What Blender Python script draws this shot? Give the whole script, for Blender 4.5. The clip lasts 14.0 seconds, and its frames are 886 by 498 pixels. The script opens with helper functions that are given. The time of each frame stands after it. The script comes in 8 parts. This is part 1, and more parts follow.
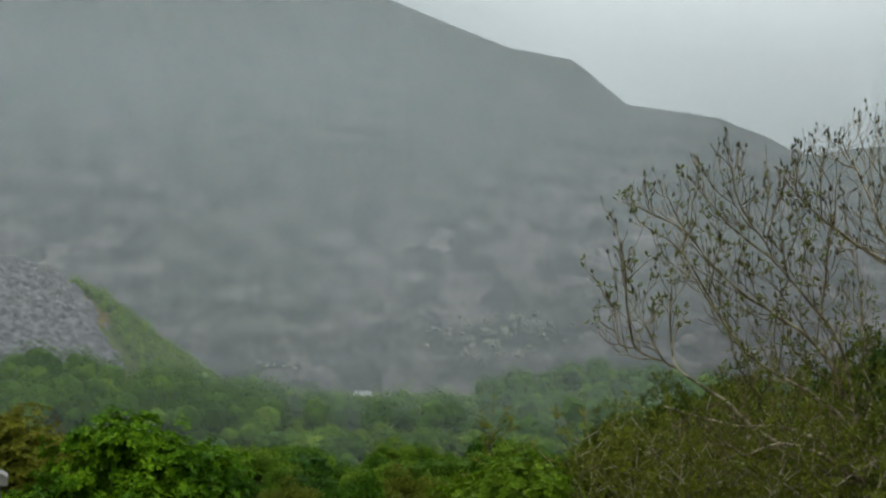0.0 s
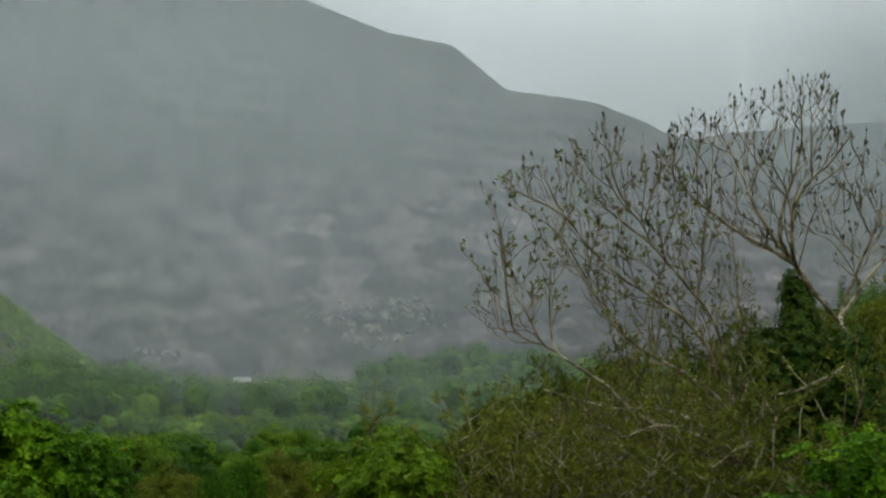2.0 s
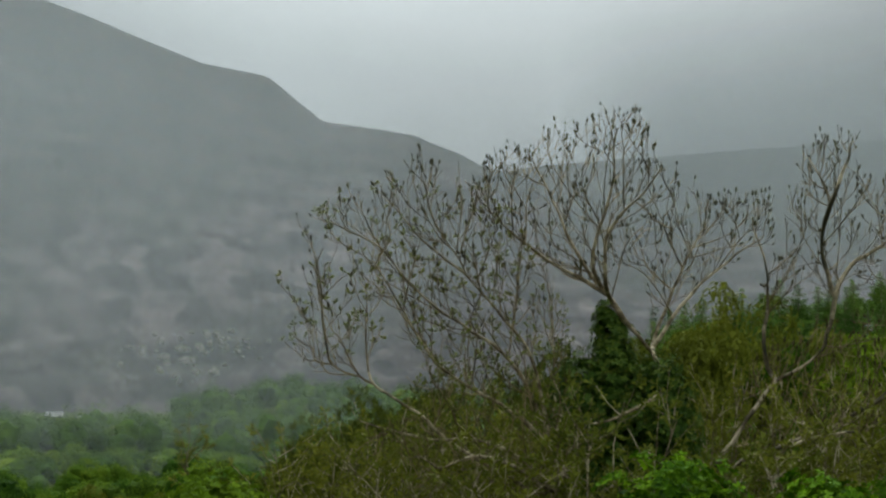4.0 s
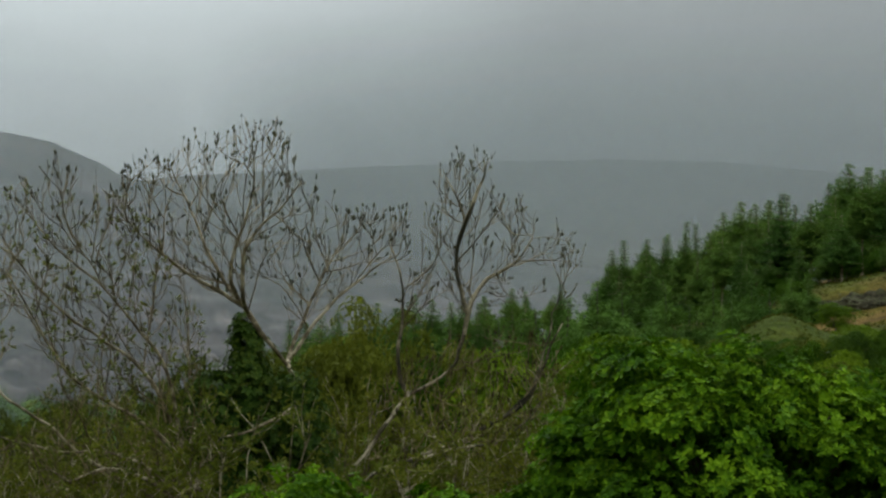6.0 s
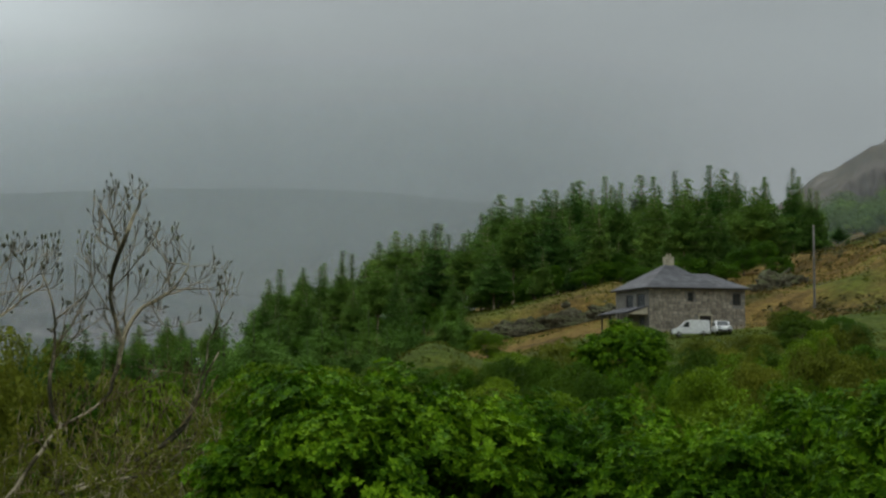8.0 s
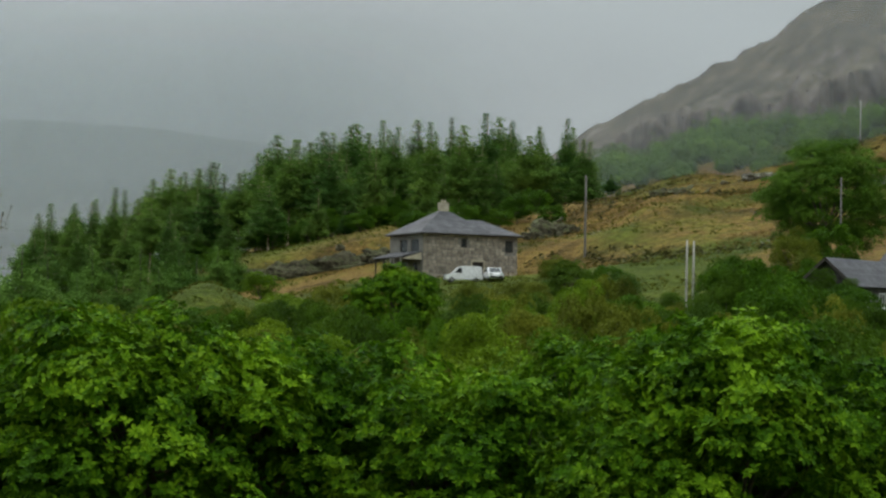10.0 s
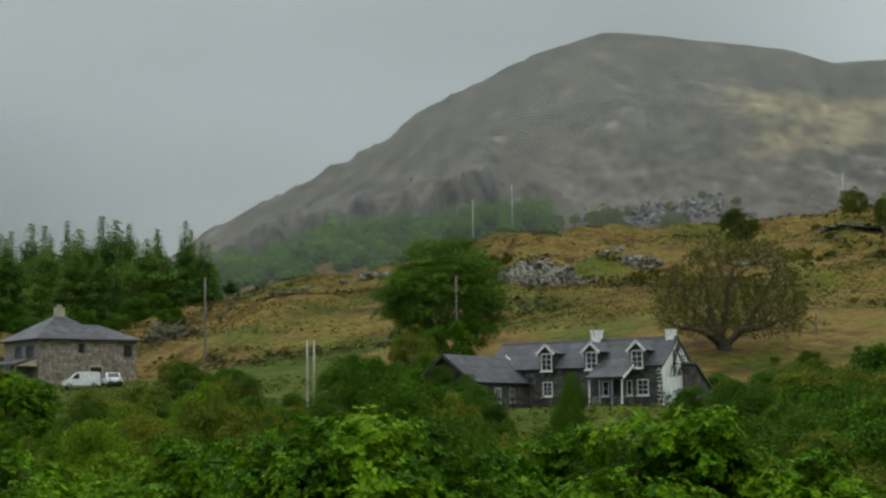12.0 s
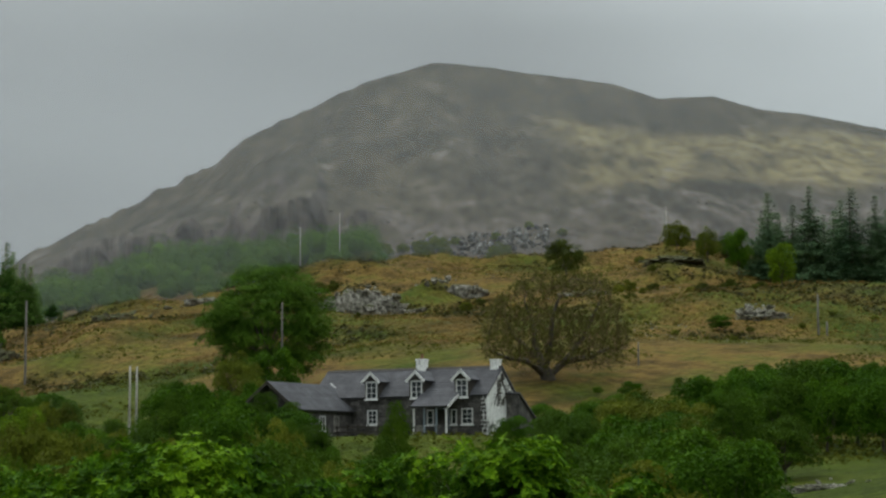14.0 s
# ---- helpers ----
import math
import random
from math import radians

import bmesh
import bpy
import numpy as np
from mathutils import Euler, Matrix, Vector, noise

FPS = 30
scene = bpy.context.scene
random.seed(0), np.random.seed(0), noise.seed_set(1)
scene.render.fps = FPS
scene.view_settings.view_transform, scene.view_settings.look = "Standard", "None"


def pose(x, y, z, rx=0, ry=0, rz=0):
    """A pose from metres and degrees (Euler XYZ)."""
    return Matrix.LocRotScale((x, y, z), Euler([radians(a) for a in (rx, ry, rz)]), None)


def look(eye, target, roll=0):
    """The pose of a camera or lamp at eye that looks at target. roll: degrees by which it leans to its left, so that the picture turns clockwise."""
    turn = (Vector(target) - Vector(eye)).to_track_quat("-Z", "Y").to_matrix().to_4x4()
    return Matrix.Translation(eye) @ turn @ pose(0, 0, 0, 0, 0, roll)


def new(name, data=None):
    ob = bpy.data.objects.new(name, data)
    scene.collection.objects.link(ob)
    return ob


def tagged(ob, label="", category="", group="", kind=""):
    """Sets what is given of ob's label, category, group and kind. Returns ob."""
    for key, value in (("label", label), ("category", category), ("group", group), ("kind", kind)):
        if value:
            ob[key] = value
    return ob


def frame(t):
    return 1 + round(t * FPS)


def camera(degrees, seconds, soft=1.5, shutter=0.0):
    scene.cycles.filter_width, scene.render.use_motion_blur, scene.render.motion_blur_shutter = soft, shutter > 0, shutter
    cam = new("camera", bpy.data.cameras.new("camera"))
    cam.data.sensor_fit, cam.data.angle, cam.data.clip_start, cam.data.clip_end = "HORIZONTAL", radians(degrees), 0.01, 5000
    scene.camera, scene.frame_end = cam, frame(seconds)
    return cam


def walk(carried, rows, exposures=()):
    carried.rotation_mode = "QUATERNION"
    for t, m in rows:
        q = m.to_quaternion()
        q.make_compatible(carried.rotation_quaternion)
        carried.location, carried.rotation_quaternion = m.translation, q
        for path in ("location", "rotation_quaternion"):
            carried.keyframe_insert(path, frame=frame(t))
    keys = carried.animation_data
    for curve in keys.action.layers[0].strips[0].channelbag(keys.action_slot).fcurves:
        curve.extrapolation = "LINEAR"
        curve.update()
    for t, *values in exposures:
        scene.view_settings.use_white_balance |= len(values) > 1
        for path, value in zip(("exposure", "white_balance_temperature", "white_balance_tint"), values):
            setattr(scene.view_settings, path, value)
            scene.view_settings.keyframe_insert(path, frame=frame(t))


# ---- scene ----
EYE = 12.0
cam = camera(25.97, 14.0, soft=2.4)
PATH = [
    (0.0, pose(0, 0, EYE, 92.42, -0.50, -0.02)),
    (0.5, pose(0, 0, EYE, 92.39, -0.39, -1.56)),
    (1.0, pose(0, 0, EYE, 92.18, -0.23, -3.14)),
    (1.5, pose(0, 0, EYE, 92.21, -0.11, -3.43)),
    (2.0, pose(0, 0, EYE, 91.99, -0.08, -3.59)),
    (2.2, pose(0, 0, EYE, 91.97, -0.06, -3.67)),
    (4.3, pose(0, 0, EYE, 93.54, -0.17, -11.07)),
    (4.5, pose(0, 0, EYE, 93.97, -0.55, -12.53)),
    (5.0, pose(0, 0, EYE, 93.95, -0.91, -15.12)),
    (5.5, pose(0, 0, EYE, 93.73, -0.62, -17.86)),
    (6.0, pose(0, 0, EYE, 93.32, -0.42, -19.87)),
    (6.5, pose(0, 0, EYE, 93.56, -0.04, -21.59)),
    (7.0, pose(0, 0, EYE, 93.89, -0.19, -24.64)),
    (7.5, pose(0, 0, EYE, 94.33, -0.06, -26.98)),
    (8.0, pose(0, 0, EYE, 94.20, 0.14, -30.07)),
    (8.5, pose(0, 0, EYE, 93.66, -0.22, -32.36)),
    (8.7, pose(0, 0, EYE, 93.22, -0.45, -33.01)),
    (10.8, pose(0, 0, EYE, 93.00, -0.07, -42.01)),
    (11.0, pose(0, 0, EYE, 93.43, 0.43, -43.84)),
    (11.5, pose(0, 0, EYE, 94.37, 0.40, -45.62)),
    (12.0, pose(0, 0, EYE, 95.59, 0.80, -48.05)),
    (12.5, pose(0, 0, EYE, 96.43, 1.00, -49.55)),
    (13.0, pose(0, 0, EYE, 96.25, 1.05, -50.87)),
    (13.5, pose(0, 0, EYE, 95.42, 0.89, -52.48)),
    (14.0, pose(0, 0, EYE, 96.37, 0.41, -53.27)),
]
walk(cam, PATH, exposures=[(0.0, -0.35), (2.2, -0.38), (4.5, -0.54), (5.0, -0.65), (5.5, -0.62), (6.5, -0.58), (7.5, -0.6), (8.7, -0.5), (11.0, -0.02), (11.5, -0.29), (12.0, -0.33), (12.5, -0.46), (14.0, -0.48)])

# ---------------------------------------------------------------- sky and sun
SUN_AZ, SUN_EL = 8.0, 48.0
world = bpy.data.worlds.new("overcast_sky")
scene.world = world
world.use_nodes = True
wn, wl = world.node_tree.nodes, world.node_tree.links
wn.clear()
w_out = wn.new("ShaderNodeOutputWorld")
w_bg = wn.new("ShaderNodeBackground")
w_sky = wn.new("ShaderNodeTexSky")
w_sky.sky_type = 'NISHITA'
w_sky.sun_disc = False
w_sky.sun_elevation = radians(SUN_EL)
w_sky.sun_rotation = radians(SUN_AZ)
w_hsv = wn.new("ShaderNodeHueSaturation")
w_hsv.inputs["Saturation"].default_value = 0.25
w_hsv.inputs["Value"].default_value = 0.25
w_co = wn.new("ShaderNodeTexCoord")
w_sep = wn.new("ShaderNodeSeparateXYZ")
w_ramp = wn.new("ShaderNodeValToRGB")
for el, (pos, col) in zip(w_ramp.color_ramp.elements, ((0.0, (2.93, 3.45, 3.6, 1)), (1.0, (25.0, 27.4, 27.0, 1)))):
    el.position, el.color = pos, col
for pos, col in ((0.06, (3.42, 3.95, 4.12, 1)), (0.13, (4.2, 4.75, 4.88, 1)), (0.22, (5.45, 6.1, 6.2, 1)), (0.5, (15.5, 17.0, 16.8, 1))):
    el = w_ramp.color_ramp.elements.new(pos)
    el.color = col
w_map = wn.new("ShaderNodeMapping")
w_map.inputs["Scale"].default_value = (1.0, 1.0, 3.2)
w_noise = wn.new("ShaderNodeTexNoise")
w_noise.inputs["Scale"].default_value = 2.6
w_noise.inputs["Detail"].default_value = 4.0
w_noise.inputs["Roughness"].default_value = 0.45
w_mr = wn.new("ShaderNodeMapRange")
for k, val in (("From Min", 0.3), ("From Max", 0.7), ("To Min", 0.8), ("To Max", 1.2)):
    w_mr.inputs[k].default_value = val
w_mul = wn.new("ShaderNodeVectorMath")
w_mul.operation = 'SCALE'
w_add = wn.new("ShaderNodeVectorMath")
w_add.operation = 'ADD'
wl.new(w_sky.outputs[0], w_hsv.inputs["Color"])
wl.new(w_co.outputs["Generated"], w_sep.inputs[0])
wl.new(w_sep.outputs[2], w_ramp.inputs[0])
wl.new(w_co.outputs["Generated"], w_map.inputs[0])
wl.new(w_map.outputs[0], w_noise.inputs["Vector"])
wl.new(w_noise.outputs[0], w_mr.inputs[0])
wl.new(w_ramp.outputs[0], w_mul.inputs[0])
# brighter towards the hidden sun and where the cloud is thin, duller away from it
w_dot = wn.new("ShaderNodeVectorMath")
w_dot.operation = 'DOT_PRODUCT'
w_dot.inputs[1].default_value = (math.sin(radians(SUN_AZ)) * 0.98, math.cos(radians(SUN_AZ)) * 0.98, 0.2)
w_glow = wn.new("ShaderNodeMapRange")
w_glow.interpolation_type = 'SMOOTHSTEP'
for k, val in (("From Min", 0.962), ("From Max", 1.0), ("To Min", 0.86), ("To Max", 1.9)):
    w_glow.inputs[k].default_value = val
w_both = wn.new("ShaderNodeMath")
w_both.operation = 'MULTIPLY'
wl.new(w_co.outputs["Generated"], w_dot.inputs[0])
wl.new(w_dot.outputs["Value"], w_glow.inputs[0])
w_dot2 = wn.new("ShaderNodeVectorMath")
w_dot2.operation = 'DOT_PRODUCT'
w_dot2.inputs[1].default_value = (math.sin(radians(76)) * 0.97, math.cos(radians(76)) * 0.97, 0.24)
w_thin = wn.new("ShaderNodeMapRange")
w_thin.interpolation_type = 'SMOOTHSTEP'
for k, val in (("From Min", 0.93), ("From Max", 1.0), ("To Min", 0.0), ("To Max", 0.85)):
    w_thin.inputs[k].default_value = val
w_sum = wn.new("ShaderNodeMath")
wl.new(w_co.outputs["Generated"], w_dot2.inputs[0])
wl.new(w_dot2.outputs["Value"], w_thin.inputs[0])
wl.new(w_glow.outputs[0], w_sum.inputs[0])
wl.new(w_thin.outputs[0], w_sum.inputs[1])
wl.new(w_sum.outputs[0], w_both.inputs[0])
wl.new(w_mr.outputs[0], w_both.inputs[1])
wl.new(w_both.outputs[0], w_mul.inputs["Scale"])
wl.new(w_mul.outputs[0], w_add.inputs[0])
wl.new(w_hsv.outputs[0], w_add.inputs[1])
wl.new(w_add.outputs[0], w_bg.inputs[0])
w_bg.inputs[1].default_value = 0.085
wl.new(w_bg.outputs[0], w_out.inputs[0])

sun = new("sun", bpy.data.lights.new("sun", 'SUN'))
sun.data.energy = 1.0
sun.data.angle = radians(25)
sun.data.color = (1.0, 0.99, 0.95)
sx = math.cos(radians(SUN_EL))
sun.matrix_world = look((0, 0, 300), (-300 * sx * math.sin(radians(SUN_AZ)), -300 * sx * math.cos(radians(SUN_AZ)), 300 - 300 * math.sin(radians(SUN_EL))))

# ---------------------------------------------------------------- materials
def material(name):
    m = bpy.data.materials.new(name)
    m.use_nodes = True
    nt = m.node_tree
    return m, nt, nt.nodes["Principled BSDF"]


def ramp_node(nt, stops):
    r = nt.nodes.new("ShaderNodeValToRGB")
    els = r.color_ramp.elements
    while len(els) < len(stops):
        els.new(0.5)
    for e, (p, c) in zip(els, stops):
        e.position, e.color = p, (*c, 1)
    return r


def noise_node(nt, scale, detail=5.0, rough=0.55, stretch=None, distort=0.0, bearing=None):
    co = nt.nodes.new("ShaderNodeNewGeometry")
    n = nt.nodes.new("ShaderNodeTexNoise")
    n.inputs["Scale"].default_value = scale
    n.inputs["Detail"].default_value = detail
    n.inputs["Roughness"].default_value = rough
    n.inputs["Distortion"].default_value = distort
    if bearing is not None:
        # features drawn out along the line of a slope that faces this bearing
        turn = nt.nodes.new("ShaderNodeMapping")
        turn.inputs["Rotation"].default_value = (0, 0, radians(bearing))
        mp = nt.nodes.new("ShaderNodeMapping")
        mp.inputs["Scale"].default_value = (1, 0.2, 1)
        nt.links.new(co.outputs["Position"], turn.inputs[0])
        nt.links.new(turn.outputs[0], mp.inputs[0])
        nt.links.new(mp.outputs[0], n.inputs["Vector"])
    elif stretch:
        mp = nt.nodes.new("ShaderNodeMapping")
        mp.inputs["Scale"].default_value = stretch
        nt.links.new(co.outputs["Position"], mp.inputs[0])
        nt.links.new(mp.outputs[0], n.inputs["Vector"])
    else:
        nt.links.new(co.outputs["Position"], n.inputs["Vector"])
    return n


def mix_rgb(nt, fac, a, b, mode='MIX'):
    mx = nt.nodes.new("ShaderNodeMix")
    mx.data_type = 'RGBA'
    mx.blend_type = mode
    for sock, val in ((mx.inputs[0], fac), (mx.inputs[6], a), (mx.inputs[7], b)):
        if isinstance(val, (int, float)):
            sock.default_value = val
        elif isinstance(val, tuple):
            sock.default_value = (*val, 1)
        else:
            nt.links.new(val, sock)
    return mx.outputs[2]


def bump_to(nt, bsdf, height, strength, dist):
    b = nt.nodes.new("ShaderNodeBump")
    b.inputs["Strength"].default_value = strength
    b.inputs["Distance"].default_value = dist
    nt.links.new(height, b.inputs["Height"])
    nt.links.new(b.outputs[0], bsdf.inputs["Normal"])


def surface(name, stops, scale, rough=0.8, fine=6.0, bump=0.4, dist=0.05, stretch=None, metal=0.0, spread=0.0):
    """A surface with a coarse colour noise, a finer one over it, and relief."""
    m, nt, bsdf = material(name)
    n1 = noise_node(nt, scale, 6.0, 0.6, stretch)
    r = ramp_node(nt, stops)
    nt.links.new(n1.outputs[0], r.inputs[0])
    n2 = noise_node(nt, scale * fine, 4.0, 0.6, stretch)
    mr = ramp_node(nt, ((0.3, (0.72, 0.72, 0.72)), (0.7, (1.25, 1.25, 1.25))))
    nt.links.new(n2.outputs[0], mr.inputs[0])
    col = mix_rgb(nt, 1.0, r.outputs[0], mr.outputs[0], 'MULTIPLY')
    if spread:
        oi = nt.nodes.new("ShaderNodeObjectInfo")
        lo, hi = 1 - spread, 1 + spread
        rr = ramp_node(nt, ((0.0, (lo, lo, lo)), (1.0, (hi, hi, hi))))
        nt.links.new(oi.outputs["Random"], rr.inputs[0])
        col = mix_rgb(nt, 1.0, col, rr.outputs[0], 'MULTIPLY')
    nt.links.new(col, bsdf.inputs["Base Color"])
    bsdf.inputs["Roughness"].default_value = rough
    bsdf.inputs["Metallic"].default_value = metal
    bsdf.inputs["Specular IOR Level"].default_value = 0.3
    if bump:
        bump_to(nt, bsdf, n2.outputs[0], bump, dist)
    return m


def foliage(name, stops, scale=0.25, gloss=0.45, through_light=0.26, tree_spread=0.18, leafy=0.5):
    """Leaves: each leaf, each tree and larger patches differ in colour, and light comes through."""
    m, nt, bsdf = material(name)
    geo = nt.nodes.new("ShaderNodeNewGeometry")
    n = noise_node(nt, scale, 3.0, 0.6)
    add = nt.nodes.new("ShaderNodeMath")
    add.operation = 'MULTIPLY_ADD'
    nt.links.new(geo.outputs["Random Per Island"], add.inputs[0])
    add.inputs[1].default_value = leafy
    sub = nt.nodes.new("ShaderNodeMath")
    sub.operation = 'MULTIPLY_ADD'
    nt.links.new(n.outputs[0], sub.inputs[0])
    sub.inputs[1].default_value = 1.1
    sub.inputs[2].default_value = -0.05 - leafy / 2
    nt.links.new(sub.outputs[0], add.inputs[2])
    r = ramp_node(nt, stops)
    nt.links.new(add.outputs[0], r.inputs[0])
    oi = nt.nodes.new("ShaderNodeObjectInfo")
    rr = ramp_node(nt, ((0.0, (1 - tree_spread, 1 - tree_spread * 0.7, 1 - tree_spread * 0.6)), (1.0, (1 + tree_spread, 1 + tree_spread * 0.6, 1 + tree_spread * 0.5))))
    nt.links.new(oi.outputs["Random"], rr.inputs[0])
    col = mix_rgb(nt, 1.0, r.outputs[0], rr.outputs[0], 'MULTIPLY')
    nt.links.new(col, bsdf.inputs["Base Color"])
    bsdf.inputs["Roughness"].default_value = gloss
    bsdf.inputs["Specular IOR Level"].default_value = 0.05
    tr = nt.nodes.new("ShaderNodeBsdfTranslucent")
    nt.links.new(col, tr.inputs[0])
    mx = nt.nodes.new("ShaderNodeMixShader")
    mx.inputs[0].default_value = through_light
    nt.links.new(bsdf.outputs[0], mx.inputs[1])
    nt.links.new(tr.outputs[0], mx.inputs[2])
    nt.links.new(mx.outputs[0], nt.nodes["Material Output"].inputs[0])
    return m


def haze_sheet_material(name, z0, z1, a0, a1, scale, lo=0.6, x_end=None, z_end=None, tone=1.0, blue=0.81, x_in=None):
    """Haze of drizzle and low cloud painted on a sheet: a thin white veil, denser from a0 at height z0 to a1 at z1,
    uneven.
    """
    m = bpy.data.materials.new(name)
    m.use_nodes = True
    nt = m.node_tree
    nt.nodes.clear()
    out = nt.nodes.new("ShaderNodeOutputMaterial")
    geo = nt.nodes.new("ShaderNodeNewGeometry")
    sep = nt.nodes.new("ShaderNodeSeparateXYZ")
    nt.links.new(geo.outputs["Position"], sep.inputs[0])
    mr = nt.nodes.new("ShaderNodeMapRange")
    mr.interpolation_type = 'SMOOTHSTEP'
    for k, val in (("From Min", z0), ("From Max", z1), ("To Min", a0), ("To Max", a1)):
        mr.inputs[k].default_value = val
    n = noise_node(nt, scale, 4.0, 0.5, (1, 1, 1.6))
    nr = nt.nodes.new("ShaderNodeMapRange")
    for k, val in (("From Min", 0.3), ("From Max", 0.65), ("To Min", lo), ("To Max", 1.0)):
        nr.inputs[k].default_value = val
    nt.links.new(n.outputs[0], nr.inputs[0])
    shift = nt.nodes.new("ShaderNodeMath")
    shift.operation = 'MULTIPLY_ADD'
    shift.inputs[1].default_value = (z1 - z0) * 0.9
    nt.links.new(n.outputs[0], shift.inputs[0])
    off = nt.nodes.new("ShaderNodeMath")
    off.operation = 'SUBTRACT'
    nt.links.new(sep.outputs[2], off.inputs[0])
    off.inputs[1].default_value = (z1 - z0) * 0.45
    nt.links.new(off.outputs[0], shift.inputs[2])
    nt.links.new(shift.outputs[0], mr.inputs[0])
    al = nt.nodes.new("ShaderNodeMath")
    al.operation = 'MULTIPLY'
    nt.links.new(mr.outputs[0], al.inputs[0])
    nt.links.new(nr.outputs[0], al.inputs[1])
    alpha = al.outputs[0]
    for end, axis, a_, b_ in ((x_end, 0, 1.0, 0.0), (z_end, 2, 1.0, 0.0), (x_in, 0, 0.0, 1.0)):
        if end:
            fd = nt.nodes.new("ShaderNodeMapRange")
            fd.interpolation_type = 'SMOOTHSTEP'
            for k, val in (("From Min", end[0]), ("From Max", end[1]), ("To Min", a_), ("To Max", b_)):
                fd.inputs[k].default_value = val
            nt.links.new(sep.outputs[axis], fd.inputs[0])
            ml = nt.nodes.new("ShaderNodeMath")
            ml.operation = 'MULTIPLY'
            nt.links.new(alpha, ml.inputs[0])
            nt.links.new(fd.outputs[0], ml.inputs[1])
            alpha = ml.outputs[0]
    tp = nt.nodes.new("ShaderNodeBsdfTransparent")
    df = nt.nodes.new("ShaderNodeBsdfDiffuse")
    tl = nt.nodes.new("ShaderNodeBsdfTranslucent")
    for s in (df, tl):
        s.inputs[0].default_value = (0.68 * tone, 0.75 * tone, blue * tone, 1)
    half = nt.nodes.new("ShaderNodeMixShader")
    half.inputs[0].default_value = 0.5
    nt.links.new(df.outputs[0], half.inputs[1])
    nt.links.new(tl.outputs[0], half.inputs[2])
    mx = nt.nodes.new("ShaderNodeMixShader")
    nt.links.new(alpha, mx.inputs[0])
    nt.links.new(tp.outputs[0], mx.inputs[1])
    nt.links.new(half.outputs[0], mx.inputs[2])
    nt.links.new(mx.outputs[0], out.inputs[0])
    return m


OAK = foliage("oak_leaf", ((0.15, (0.0072, 0.0266, 0.0012)), (0.46, (0.0468, 0.1245, 0.0028)), (0.86, (0.2205, 0.3904, 0.0128))), 0.5, 0.6, 0.2, leafy=0.3)
SYCAMORE = foliage("dark_green_leaf", ((0.1, (0.0180, 0.0480, 0.0024)), (0.55, (0.0490, 0.1190, 0.0048)), (0.9, (0.1220, 0.2270, 0.0096))), 0.3, 0.6, leafy=0.3)
BIRCH = foliage("young_green_leaf", ((0.1, (0.0209, 0.0460, 0.0036)), (0.55, (0.0513, 0.1050, 0.0060)), (0.9, (0.1130, 0.2010, 0.0114))), 0.15, 0.6, leafy=0.14)
OLIVE = foliage("olive_leaf", ((0.1, (0.0550, 0.0713, 0.0081)), (0.55, (0.1200, 0.1450, 0.0144)), (0.9, (0.2225, 0.2450, 0.0234))), 0.3, 0.6, leafy=0.15)
GOLD = foliage("russet_young_leaf", ((0.1, (0.05, 0.06, 0.008)), (0.55, (0.12, 0.13, 0.012)), (0.9, (0.2, 0.205, 0.02))), 0.3, 0.6)
AMBER = foliage("amber_young_leaf", ((0.1, (0.0304, 0.0410, 0.0054)), (0.55, (0.0665, 0.0864, 0.0099)), (0.9, (0.1235, 0.1512, 0.0162))), 0.3, 0.6, leafy=0.2)
LIME = foliage("lime_green_leaf", ((0.1, (0.0575, 0.1080, 0.0048)), (0.55, (0.1150, 0.1980, 0.0080)), (0.9, (0.2185, 0.3240, 0.0200))), 0.4, 0.6)
WOOD_LEAF = foliage("woodland_leaf", ((0.05, (0.022, 0.05, 0.006)), (0.35, (0.05, 0.105, 0.01)), (0.6, (0.10, 0.19, 0.014)), (0.85, (0.19, 0.29, 0.025)), (1.0, (0.25, 0.24, 0.06))), 0.05, 0.7, 0.25, 0.55)
NEEDLE = foliage("conifer_needle", ((0.1, (0.032, 0.071, 0.014)), (0.5, (0.076, 0.155, 0.025)), (0.9, (0.167, 0.270, 0.044))), 0.12, 0.7, 0.25, 0.45, leafy=0.25)
YOUNG_NEEDLE = foliage("young_conifer_needle", ((0.1, (0.0420, 0.0931, 0.0154)), (0.5, (0.0840, 0.1729, 0.0270)), (0.9, (0.1470, 0.2594, 0.0424))), 0.12, 0.7, 0.25, 0.25, leafy=0.2)
SPRUCE = foliage("spruce_needle", ((0.1, (0.042, 0.088, 0.044)), (0.5, (0.085, 0.155, 0.072)), (0.9, (0.14, 0.22, 0.10))), 0.12, 0.7, 0.15, 0.2)
IVY = foliage("ivy_leaf", ((0.1, (0.02, 0.046, 0.007)), (0.5, (0.046, 0.09, 0.012)), (0.9, (0.11, 0.15, 0.02))), 0.8)
BUD = foliage("bud_and_young_leaf", ((0.1, (0.028, 0.026, 0.012)), (0.5, (0.06, 0.056, 0.02)), (0.9, (0.115, 0.115, 0.03))), 0.6)
TUFT = foliage("yellow_green_young_leaf", ((0.1, (0.0810, 0.0970, 0.0160)), (0.5, (0.1350, 0.1582, 0.0200)), (0.9, (0.1980, 0.2142, 0.0320))), 0.6)
SYCAMORE_LEAF = foliage("sycamore_leaf", ((0.1, (0.025, 0.064, 0.007)), (0.55, (0.064, 0.145, 0.012)), (0.9, (0.128, 0.230, 0.024))), 0.3, 0.6)
